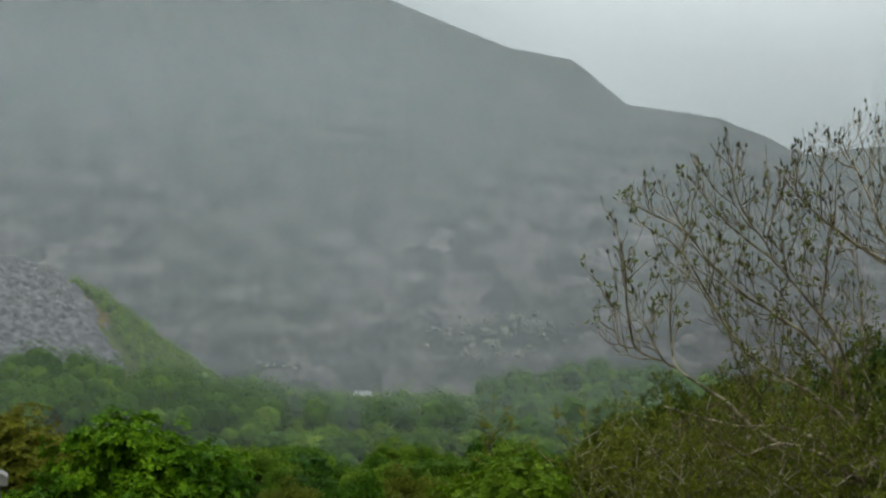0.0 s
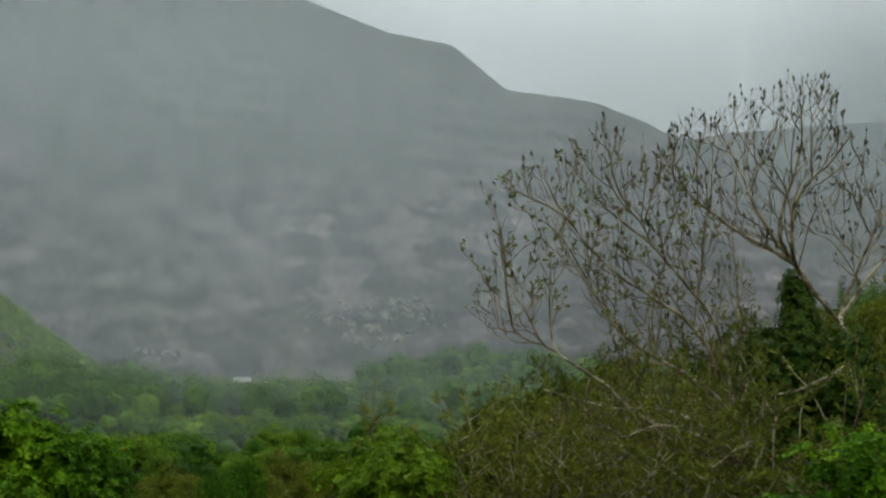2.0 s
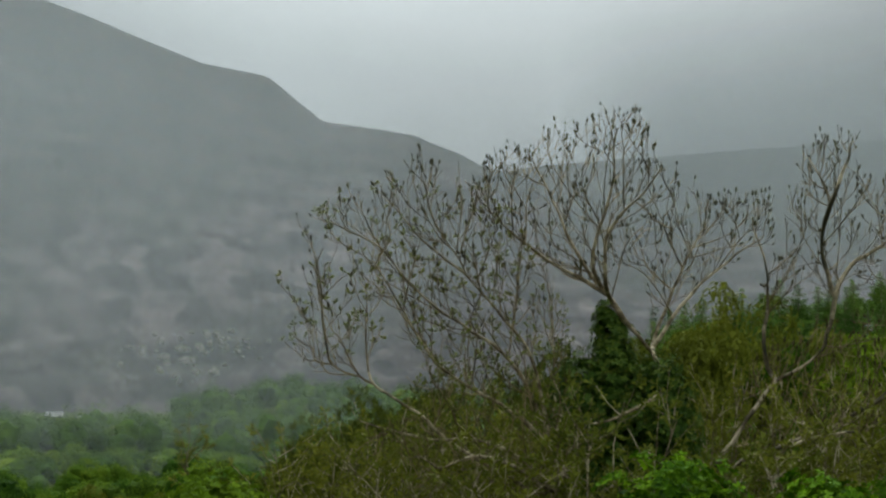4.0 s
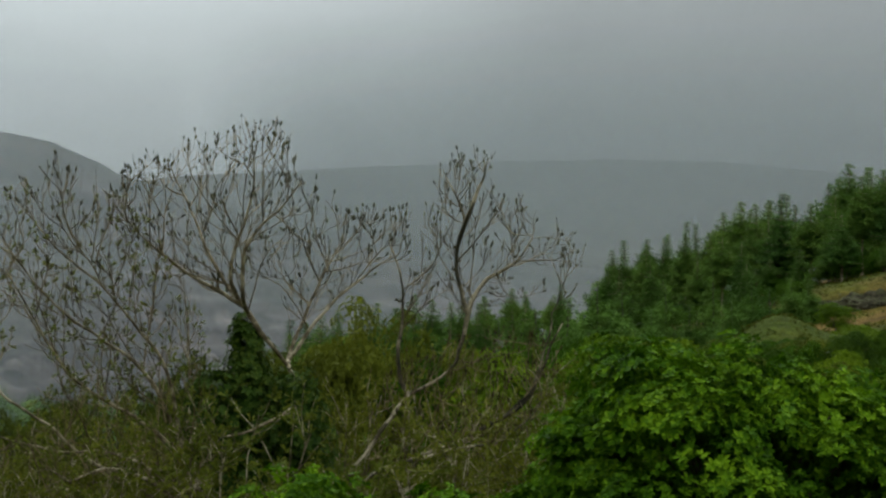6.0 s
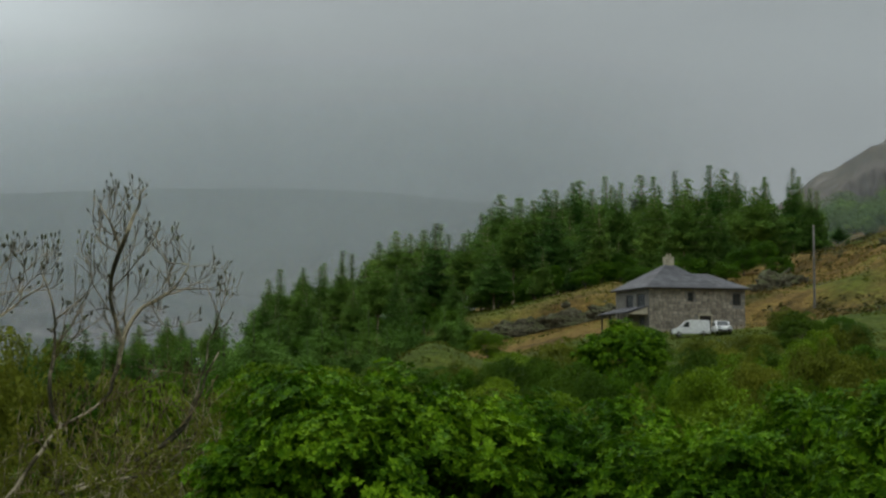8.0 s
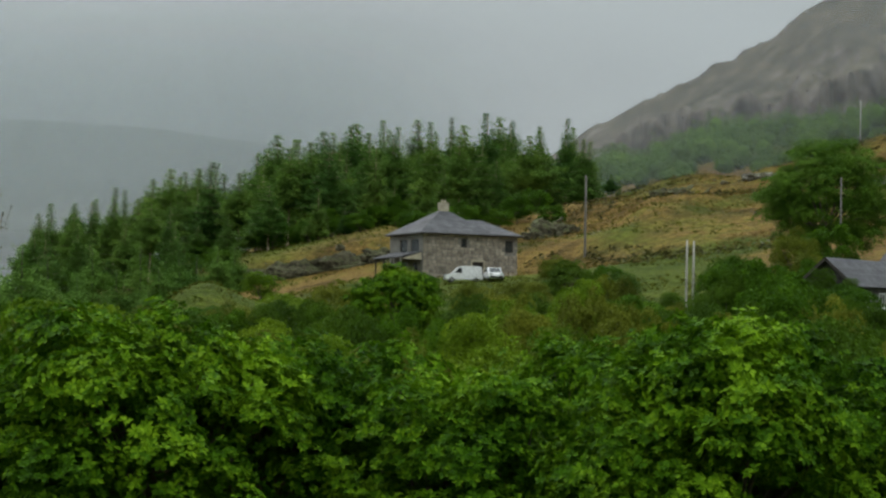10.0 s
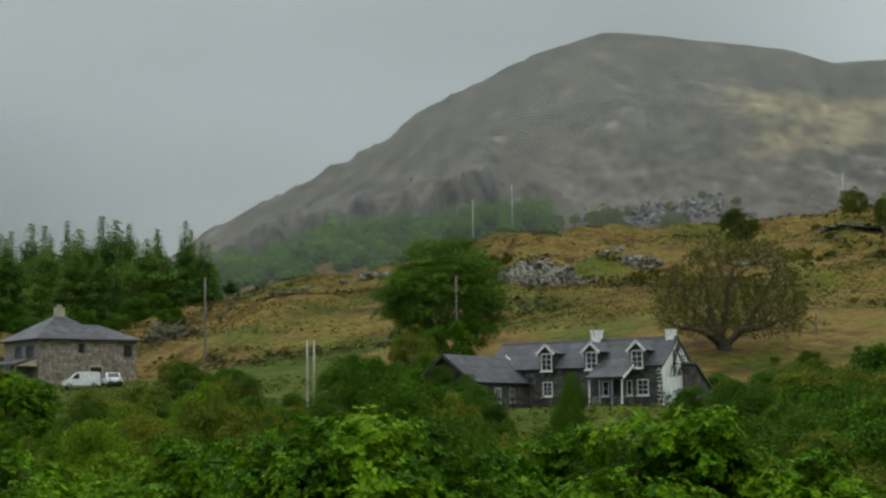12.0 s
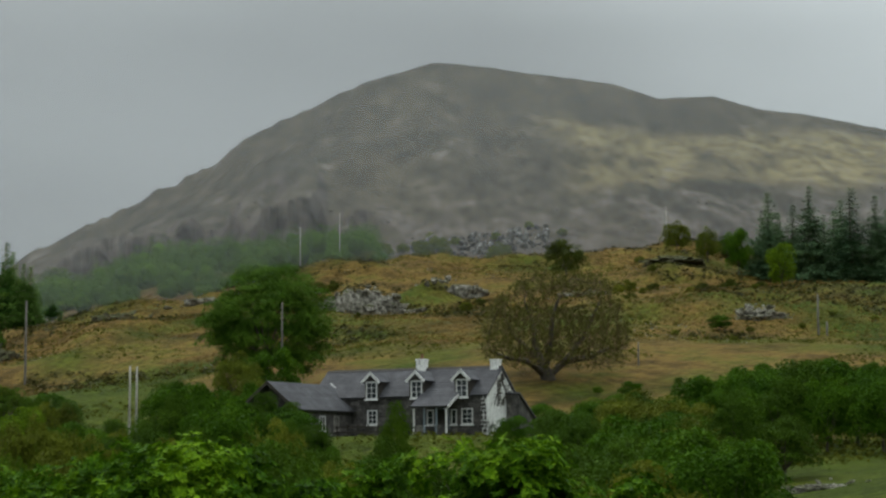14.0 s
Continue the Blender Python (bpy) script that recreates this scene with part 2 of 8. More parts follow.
HILL_LEAF = foliage("hillside_birch_leaf", ((0.1, (0.020, 0.050, 0.002)), (0.55, (0.056, 0.122, 0.004)), (0.9, (0.118, 0.21, 0.010))), 0.06, 0.6, leafy=0.2)
HAZE_BUD = foliage("olive_brown_bud", ((0.1, (0.07, 0.076, 0.02)), (0.5, (0.112, 0.118, 0.03)), (0.9, (0.152, 0.16, 0.04))), 0.3, 0.8, 0.45)
BARK = surface("ash_bark", ((0.34, (0.055, 0.042, 0.022)), (0.47, (0.15, 0.118, 0.066)), (0.58, (0.45, 0.385, 0.26))), 2.2, 0.9, 8, 0.6, 0.03)
TWIG = surface("twig_bark", ((0.34, (0.0517, 0.0378, 0.0171)), (0.48, (0.1265, 0.0929, 0.0437)), (0.62, (0.2875, 0.2214, 0.1187))), 1.4, 0.9, 6, 0.4, 0.02)
MOSSY_BARK = surface("mossy_bark", ((0.36, (0.026, 0.026, 0.012)), (0.48, (0.08, 0.068, 0.038)), (0.58, (0.4, 0.34, 0.23))), 0.9, 0.9, 8, 0.6, 0.03)
DARK_BARK = surface("dark_bark", ((0.3, (0.045, 0.038, 0.03)), (0.7, (0.11, 0.095, 0.075))), 2.0, 0.9, 6, 0.6, 0.03)
ROCK = surface("grey_rock", ((0.35, (0.06, 0.058, 0.05)), (0.5, (0.16, 0.155, 0.138)), (0.64, (0.4, 0.39, 0.36))), 0.7, 0.9, 6, 0.8, 0.3)
SLATE_ROCK = surface("slate_spoil", ((0.35, (0.03, 0.029, 0.032)), (0.5, (0.085, 0.081, 0.087)), (0.68, (0.19, 0.185, 0.19))), 0.3, 0.8, 6, 0.8, 0.4)

# ---------------------------------------------------------------- building blocks
class Geo:
    """Collects vertices and faces, and becomes one mesh."""

    def __init__(self):
        self.v, self.f, self.n = [], [], 0

    def add(self, verts, faces):
        verts = np.asarray(verts, dtype=np.float64).reshape(-1, 3)
        self.v.append(verts)
        by = {}
        if isinstance(faces, np.ndarray):
            by[faces.shape[1]] = faces
        else:
            for fc in faces:
                by.setdefault(len(fc), []).append(fc)
        for k, fs in by.items():
            self.f.append(np.asarray(fs, dtype=np.int64).reshape(-1, k) + self.n)
        self.n += len(verts)
        return self

    def join(self, other, m=None):
        v = np.concatenate(other.v)
        if m is not None:
            a = np.array(m)
            v = v @ a[:3, :3].T + a[:3, 3]
        base = self.n
        self.v.append(v)
        for fs in other.f:
            self.f.append(fs + base)
        self.n += len(v)
        return self

    def box(self, x0, x1, y0, y1, z0, z1):
        v = [(x, y, z) for z in (z0, z1) for y in (y0, y1) for x in (x0, x1)]
        return self.add(v, [(0, 2, 3, 1), (4, 5, 7, 6), (0, 1, 5, 4), (2, 6, 7, 3), (0, 4, 6, 2), (1, 3, 7, 5)])

    def prism(self, profile, axis, a, b):
        """A closed outline (two coordinates each) drawn along an axis from a to b."""
        k = len(profile)
        put = {"x": lambda p, s: (s, p[0], p[1]), "y": lambda p, s: (p[0], s, p[1]), "z": lambda p, s: (p[0], p[1], s)}[axis]
        v = [put(p, s) for s in (a, b) for p in profile]
        fs = [tuple(range(k))[::-1], tuple(range(k, 2 * k))]
        fs += [(i, (i + 1) % k, k + (i + 1) % k, k + i) for i in range(k)]
        return self.add(v, fs)

    def tube(self, pts, radii, sides=6, cap=True):
        pts = np.asarray(pts, float)
        radii = np.broadcast_to(np.asarray(radii, float), (len(pts),))
        tan = np.gradient(pts, axis=0)
        tan /= np.linalg.norm(tan, axis=1)[:, None] + 1e-9
        ref = np.array((0.31, 0.95, 0.05)) if abs(tan[0][2]) > 0.6 else np.array((0.03, 0.05, 1.0))
        u = np.cross(tan, ref)
        u /= np.linalg.norm(u, axis=1)[:, None] + 1e-9
        w = np.cross(tan, u)
        a = np.arange(sides) * 2 * np.pi / sides
        ring = u[:, None] * np.cos(a)[None, :, None] + w[:, None] * np.sin(a)[None, :, None]
        v = (pts[:, None] + ring * radii[:, None, None]).reshape(-1, 3)
        i, j = np.meshgrid(np.arange(len(pts) - 1), np.arange(sides), indexing="ij")
        j2 = (j + 1) % sides
        f = np.stack([i * sides + j, i * sides + j2, (i + 1) * sides + j2, (i + 1) * sides + j], -1).reshape(-1, 4)
        self.add(v, f)
        if cap:
            base = self.n - len(v)
            self.f.append(np.array([[base + (len(pts) - 1) * sides + k for k in range(sides)]]))
        return self

    def mesh(self, name, smooth=False):
        me = bpy.data.meshes.new(name)
        v = np.concatenate(self.v)
        me.vertices.add(len(v))
        me.vertices.foreach_set("co", v.astype(np.float32).ravel())
        loops = np.concatenate([fs.ravel() for fs in self.f])
        sizes = np.concatenate([np.full(len(fs), fs.shape[1]) for fs in self.f])
        me.loops.add(len(loops))
        me.loops.foreach_set("vertex_index", loops.astype(np.int32))
        me.polygons.add(len(sizes))
        me.polygons.foreach_set("loop_start", (np.cumsum(sizes) - sizes).astype(np.int32))
        me.polygons.foreach_set("use_smooth", np.full(len(sizes), smooth))
        me.update(calc_edges=True)
        return me


def part(name, geo, mat_, parent=None, label="", smooth=False):
    me = geo.mesh(name, smooth) if isinstance(geo, Geo) else geo
    if mat_ and not me.materials:
        me.materials.append(mat_)
    ob = new(name, me)
    if parent is not None:
        ob.parent = parent
    if label:
        tagged(ob, label)
    return ob


def thing(name, m, label, category, group="", kind=""):
    ob = new(name)
    ob.matrix_world = m
    ob.empty_display_size = 0.3
    return tagged(ob, label, category, group, kind)


rng = np.random.default_rng(7)
LATTICE = rng.random((256, 256))


def vnoise(x, y):
    xi, yi = np.floor(x).astype(int), np.floor(y).astype(int)
    fx, fy = x - xi, y - yi
    fx, fy = fx * fx * (3 - 2 * fx), fy * fy * (3 - 2 * fy)
    g = lambda a, b: LATTICE[a & 255, b & 255]
    return (g(xi, yi) * (1 - fx) + g(xi + 1, yi) * fx) * (1 - fy) + (g(xi, yi + 1) * (1 - fx) + g(xi + 1, yi + 1) * fx) * fy


def fbm(x, y, octaves=5, gain=0.5):
    s, a, t = 0.0, 1.0, 0.0
    for o in range(octaves):
        s = s + a * (vnoise(x * 2 ** o + 17.3 * o, y * 2 ** o + 5.1 * o) - 0.5)
        t += a
        a *= gain
    return s / t * 2


def ridged(x, y, octaves=5):
    s, a, t = 0.0, 1.0, 0.0
    for o in range(octaves):
        s = s + a * (1 - np.abs(2 * vnoise(x * 2 ** o + 9.7 * o, y * 2 ** o + 3.3 * o) - 1))
        t += a
        a *= 0.5
    return s / t


def from_eye(az, el, d):
    """The place d metres off, at a bearing (clockwise from +y) and a height angle seen from the eye."""
    a = radians(az)
    return np.array((d * math.sin(a), d * math.cos(a), EYE + d * math.tan(radians(el))))


# the lie of the land: rows by bearing, columns by distance, metres over the eye
G_D = (0, 9, 40, 100, 155, 236, 300, 400, 600, 900, 5000)
G_ROWS = {
    -16: (-1.7, -2.5, -9, -14, -17, -22, -27, -33, -38, -45, -47),
    9: (-1.7, -2.5, -9, -12, -15, -20, -26, -32, -38, -45, -47),
    25: (-1.7, -2.5, -9, -8, -5.5, -1.5, 3.5, 9, 4, -20, -47),
    35: (-1.7, -2.5, -9, -7, -3, 6.6, 15, 22, 22, 10, -40),
    45: (-1.7, -2.5, -9, -6, 0, 10.5, 23, 25, 58, 62, 40),
    50: (-1.7, -2.5, -9, -5, 1, 12.5, 25, 40, 58, 64, 50),
    56: (-1.7, -2.5, -9, -4, 2.1, 15, 26, 40, 56, 66, 60),
    60: (-1.7, -2.5, -9, -3, 2, 15, 27, 42, 56, 66, 60),
    67: (-1.7, -2.5, -9, -1, 1.6, 14, 26, 37, 54, 64, 60),
}
G_AZ = np.array([-180, -60] + list(G_ROWS) + [100, 180], float)
G_H = np.array([G_ROWS[67], G_ROWS[-16]] + list(G_ROWS.values()) + [G_ROWS[67]] * 2, float)


PLOTS = ((52.3, 154, 2.2, 15), (37.4, 238, 6.7, 15))


def land(az, d):
    """Height of the ground at a bearing and a distance."""
    az, d = np.asarray(az, float), np.asarray(d, float)
    cols = np.stack([np.interp(az, G_AZ, G_H[:, k]) for k in range(len(G_D))], -1)
    ld = np.log(d + 12)
    x = np.log(np.array(G_D, float) + 12)
    k = np.clip(np.searchsorted(x, ld) - 1, 0, len(x) - 2)
    t = np.clip((ld - x[k]) / (x[k + 1] - x[k]), 0, 1)
    h0 = np.take_along_axis(cols, k[..., None], -1)[..., 0]
    h1 = np.take_along_axis(cols, k[..., None] + 1, -1)[..., 0]
    h = h0 + (h1 - h0) * (t * 0.6 + 0.4 * t * t * (3 - 2 * t))
    a = np.radians(az)
    px, py = d * np.sin(a), d * np.cos(a)
    # the slate tip's hill across the valley
    h = h + 77 * np.exp(-(np.abs(az + 17) / 9.2) ** 3.4 - ((d - 830) / 190) ** 2) + 15 * np.exp(-((az - 5) / 3.5) ** 2 - ((d - 1000) / 160) ** 2) + 3 * np.exp(-((az + 2) / 2.5) ** 2 - ((d - 1200) / 60) ** 2)
    # knolls and hummocks on the slope
    slope = np.clip((az - 36) / 8, 0, 1) * np.clip((d - 215) / 60, 0, 1) * np.clip((900 - d) / 300, 0, 1)
    h = h + slope * (fbm(px / 60, py / 60, 5) * 4.5 + np.maximum(ridged(px / 42 + 3, py / 42) - 0.62, 0) * 9)
    h = h + (4.0 + 2.5 * fbm(px / 14, py / 14, 3)) * np.exp(-((az - 60.3) / 2.3) ** 2 - ((d - 372) / 38) ** 2)
    h = h + fbm(px / 25, py / 25, 4) * 0.35 * np.clip(d / 60, 0, 1)
    # a rocky bank below the plantation and a grassy knoll before it
    h = h + 3.0 * np.clip((d - 257) / 4, 0, 1) * np.clip((330 - d) / 60, 0, 1) * np.clip((az - 30.0) / 0.8, 0, 1) * np.clip((36.2 - az) / 1.0, 0, 1)
    h = h + 4.4 * np.exp(-((az - 29.6) / 1.5) ** 2 - ((d - 208) / 15) ** 2)
    # levelled plots of the two houses
    for (sa, sd, level, rad) in PLOTS:
        cx, cy = sd * math.sin(radians(sa)), sd * math.cos(radians(sa))
        w = np.exp(-(((px - cx) ** 2 + (py - cy) ** 2) / rad ** 2) ** 2)
        h = h * (1 - w) + level * w
    return EYE + h


def on_land(az, d, sink=0.0):
    a = radians(az)
    return np.array((d * math.sin(a), d * math.cos(a), float(land(az, d)) - sink))


def scatter(geo, tv, tf, pos, nrm, scale, spin=None, r=rng):
    """Copies of a small template (verts tv, faces tf) at many places, each turned to its normal."""
    n = len(pos)
    nrm = nrm / (np.linalg.norm(nrm, axis=1)[:, None] + 1e-9)
    ref = r.normal(size=(n, 3))
    u = np.cross(nrm, ref)
    u /= np.linalg.norm(u, axis=1)[:, None] + 1e-9
    w = np.cross(nrm, u)
    scale = np.broadcast_to(scale, (n,))
    v = (tv[None, :, 0, None] * u[:, None] + tv[None, :, 1, None] * w[:, None] + tv[None, :, 2, None] * nrm[:, None]) * scale[:, None, None] + pos[:, None]
    f = tf[None] + (np.arange(n) * len(tv))[:, None, None]
    geo.add(v.reshape(-1, 3), f.reshape(-1, tf.shape[1]))


def rosette(leaves, length, width, lift, seed):
    """A whorl of bent, pointed leaves at a twig's end."""
    r = np.random.default_rng(seed)
    v, f = [], []
    for k in range(leaves):
        a = 2 * np.pi * k / leaves + r.normal() * 0.25
        ln, wd, up = length * r.uniform(0.7, 1.15), width * r.uniform(0.8, 1.2), lift * r.uniform(0.3, 1.5)
        d, s = np.array((math.cos(a), math.sin(a), 0)), np.array((-math.sin(a), math.cos(a), 0))
        z = np.array((0, 0, 1.0))
        b = len(v)
        v += [d * 0.05 * ln, d * 0.55 * ln + s * wd / 2 + z * up * ln * 0.5, d * ln + z * up * ln * 0.45, d * 0.55 * ln - s * wd / 2 + z * up * ln * 0.5]
        f += [(b, b + 1, b + 2), (b, b + 2, b + 3)]
    return np.array(v), np.array(f)


def clump(k, seed, flat=0.5):
    """A ragged spray of leaves about one metre wide: k loose triangles."""
    r = np.random.default_rng(seed)
    v, f = [], []
    for i in range(k):
        c = r.normal(size=3) * (0.3, 0.3, 0.3 * flat)
        a, b = r.normal(size=3) * (1, 1, 0.4), r.normal(size=3) * (1, 1, 0.4)
        a, b = a / np.linalg.norm(a) * r.uniform(0.15, 0.33), b / np.linalg.norm(b) * r.uniform(0.12, 0.26)
        f.append((len(v), len(v) + 1, len(v) + 2))
        v += [c - a * 0.6 - b * 0.4, c + a, c - a * 0.5 + b]
    return np.array(v), np.array(f)


ROSETTES = [rosette(n, 0.18, 0.095, 0.5, s) for n, s in ((6, 1), (5, 2), (7, 3))]
CLUMPS = [clump(k, s) for k, s in ((9, 11), (8, 12), (10, 13))]
FAR_CLUMPS = [clump(4, s) for s in (21, 22, 23)]


def lobed_points(r, size, lobes, per, lobe_r, flat_base=-0.3, shell=0.75):
    """Points and outward normals on a crown made of rounded lobes; size: half-axes of the crown."""
    size = np.array(size, float)
    c = r.normal(size=(lobes * 3, 3))
    c /= np.linalg.norm(c, axis=1)[:, None]
    c = c[c[:, 2] > flat_base][:lobes] * (shell * r.uniform(0.7, 1.08, (min(lobes, (c[:, 2] > flat_base).sum()), 1)))
    rad = lobe_r * r.uniform(0.65, 1.35, len(c))
    d = r.normal(size=(len(c), per, 3))
    d /= np.linalg.norm(d, axis=2)[..., None]
    d[..., 2] = np.where(d[..., 2] < -0.35, -d[..., 2], d[..., 2])
    p = c[:, None] * size + d * rad[:, None, None] * (1, 1, 0.72) * r.uniform(0.72, 1.05, (len(c), per, 1))
    n = d * 0.8 + (c[:, None] * 0.5) + np.array((0, 0, 0.45))
    return p.reshape(-1, 3), n.reshape(-1, 3), c * size


def crown(seed, size, lobes, per, lobe_r, templates, scale, flat_base=-0.3, shell=0.75, loose=0.35):
    r = np.random.default_rng(seed)
    g = Geo()
    p, n, c = lobed_points(r, size, lobes, per, lobe_r, flat_base, shell)
    pick = r.integers(0, len(templates), len(p))
    for k, (tv, tf) in enumerate(templates):
        s = pick == k
        scatter(g, tv, tf, p[s], n[s] + r.normal(size=(s.sum(), 3)) * loose, r.uniform(0.7, 1.3, s.sum()) * scale, r=r)
    return g, c


def limbs_to(seed, centres, foot, fork, r0, bend=0.2):
    """A trunk from foot up to the fork, and limbs from there to points inside the crown."""
    r = np.random.default_rng(seed)
    g = Geo()
    foot, fork = np.array(foot, float), np.array(fork, float)
    t = np.linspace(0, 1, 6)[:, None]
    g.tube(foot + (fork - foot) * t + r.normal(size=(6, 3)) * (0.04, 0.04, 0) * np.linalg.norm(fork - foot) * t * 0.5, np.linspace(r0, r0 * 0.6, 6), 8)
    for c in centres:
        mid = (fork + c) / 2 + r.normal(size=3) * bend * np.linalg.norm(c - fork) * 0.3 + np.array((0, 0, 0.1))
        q = np.linspace(0, 1, 6)[:, None]
        g.tube((1 - q) ** 2 * fork + 2 * q * (1 - q) * mid + q * q * c, np.linspace(r0 * 0.34, r0 * 0.05, 6), 5)
    return g

# ---------------------------------------------------------------- ground and mountains
def ground_material():
    m, nt, bsdf = material("hill_pasture")
    big = noise_node(nt, 0.022, 5.0, 0.6)
    mid = noise_node(nt, 0.11, 6.0, 0.65)
    fine = noise_node(nt, 0.9, 5.0, 0.7)
    bracken = ramp_node(nt, ((0.25, (0.042, 0.032, 0.009)), (0.4, (0.11, 0.072, 0.019)), (0.52, (0.2, 0.13, 0.036)), (0.6, (0.165, 0.132, 0.028)), (0.75, (0.085, 0.105, 0.014))))
    grass = ramp_node(nt, ((0.25, (0.032, 0.05, 0.006)), (0.5, (0.066, 0.094, 0.01)), (0.75, (0.125, 0.138, 0.017))))
    nt.links.new(mid.outputs[0], bracken.inputs[0])
    nt.links.new(mid.outputs[0], grass.inputs[0])
    # bracken lies on the upper slope, grass below and in patches
    geo = nt.nodes.new("ShaderNodeNewGeometry")
    sep = nt.nodes.new("ShaderNodeSeparateXYZ")
    nt.links.new(geo.outputs["Position"], sep.inputs[0])
    # a greener enclosure on the northern side reaches higher
    green = nt.nodes.new("ShaderNodeMapRange")
    for k, val in (("From Min", 115), ("From Max", 160), ("To Min", 0.0), ("To Max", 11.0)):
        green.inputs[k].default_value = val
    nt.links.new(sep.outputs[1], green.inputs[0])
    inner = nt.nodes.new("ShaderNodeMapRange")
    for k, val in (("From Min", 168), ("From Max", 186), ("To Min", 1.0), ("To Max", 0.0)):
        inner.inputs[k].default_value = val
    nt.links.new(sep.outputs[1], inner.inputs[0])
    field = nt.nodes.new("ShaderNodeMath")
    field.operation = 'MULTIPLY'
    nt.links.new(green.outputs[0], field.inputs[0])
    nt.links.new(inner.outputs[0], field.inputs[1])
    level = nt.nodes.new("ShaderNodeMath")
    level.operation = 'SUBTRACT'
    nt.links.new(sep.outputs[2], level.inputs[0])
    nt.links.new(field.outputs[0], level.inputs[1])
    up = nt.nodes.new("ShaderNodeMapRange")
    for k, val in (("From Min", EYE - 6), ("From Max", EYE + 4), ("To Min", -0.35), ("To Max", 0.055)):
        up.inputs[k].default_value = val
    nt.links.new(level.outputs[0], up.inputs[0])
    ad = nt.nodes.new("ShaderNodeMath")
    nt.links.new(big.outputs[0], ad.inputs[0])
    nt.links.new(up.outputs[0], ad.inputs[1])
    sharp = ramp_node(nt, ((0.44, (0, 0, 0)), (0.56, (1, 1, 1))))
    nt.links.new(ad.outputs[0], sharp.inputs[0])
    col = mix_rgb(nt, sharp.outputs[0], grass.outputs[0], bracken.outputs[0])
    fr = ramp_node(nt, ((0.3, (0.45, 0.45, 0.45)), (0.7, (1.4, 1.4, 1.4))))
    nt.links.new(fine.outputs[0], fr.inputs[0])
    col = mix_rgb(nt, 1.0, col, fr.outputs[0], 'MULTIPLY')
    nt.links.new(col, bsdf.inputs["Base Color"])
    bsdf.inputs["Roughness"].default_value = 0.95
    bsdf.inputs["Specular IOR Level"].default_value = 0.1
    bump_to(nt, bsdf, fine.outputs[0], 1.0, 0.9)
    return m


PASTURE = ground_material()


def polar_sheet(name, azs, ds, heights, mat_, smooth=True):
    a, d = np.meshgrid(np.radians(azs), ds, indexing="ij")
    v = np.stack([d * np.sin(a), d * np.cos(a), heights], -1).reshape(-1, 3)
    i, j = np.meshgrid(np.arange(len(azs) - 1), np.arange(len(ds) - 1), indexing="ij")
    k = len(ds)
    f = np.stack([i * k + j, (i + 1) * k + j, (i + 1) * k + j + 1, i * k + j + 1], -1).reshape(-1, 4)
    return part(name, Geo().add(v, f), mat_, smooth=smooth)


g_az = np.concatenate([np.linspace(-180, -20, 60)[:-1], np.linspace(-20, 34, 150)[:-1], np.linspace(34, 69, 300)[:-1], np.linspace(69, 180, 50)])
g_d = np.concatenate([np.linspace(0.0, 100, 26)[:-1], np.linspace(100, 480, 170)[:-1], np.geomspace(480, 1200, 50)[:-1], np.geomspace(1200, 4900, 12)])
ga, gd = np.meshgrid(g_az, g_d, indexing="ij")
ground = polar_sheet("ground", g_az, g_d, land(ga, gd), PASTURE)
tagged(ground, "rough hill pasture with green grass and rust-brown bracken", "ground", kind="structure")


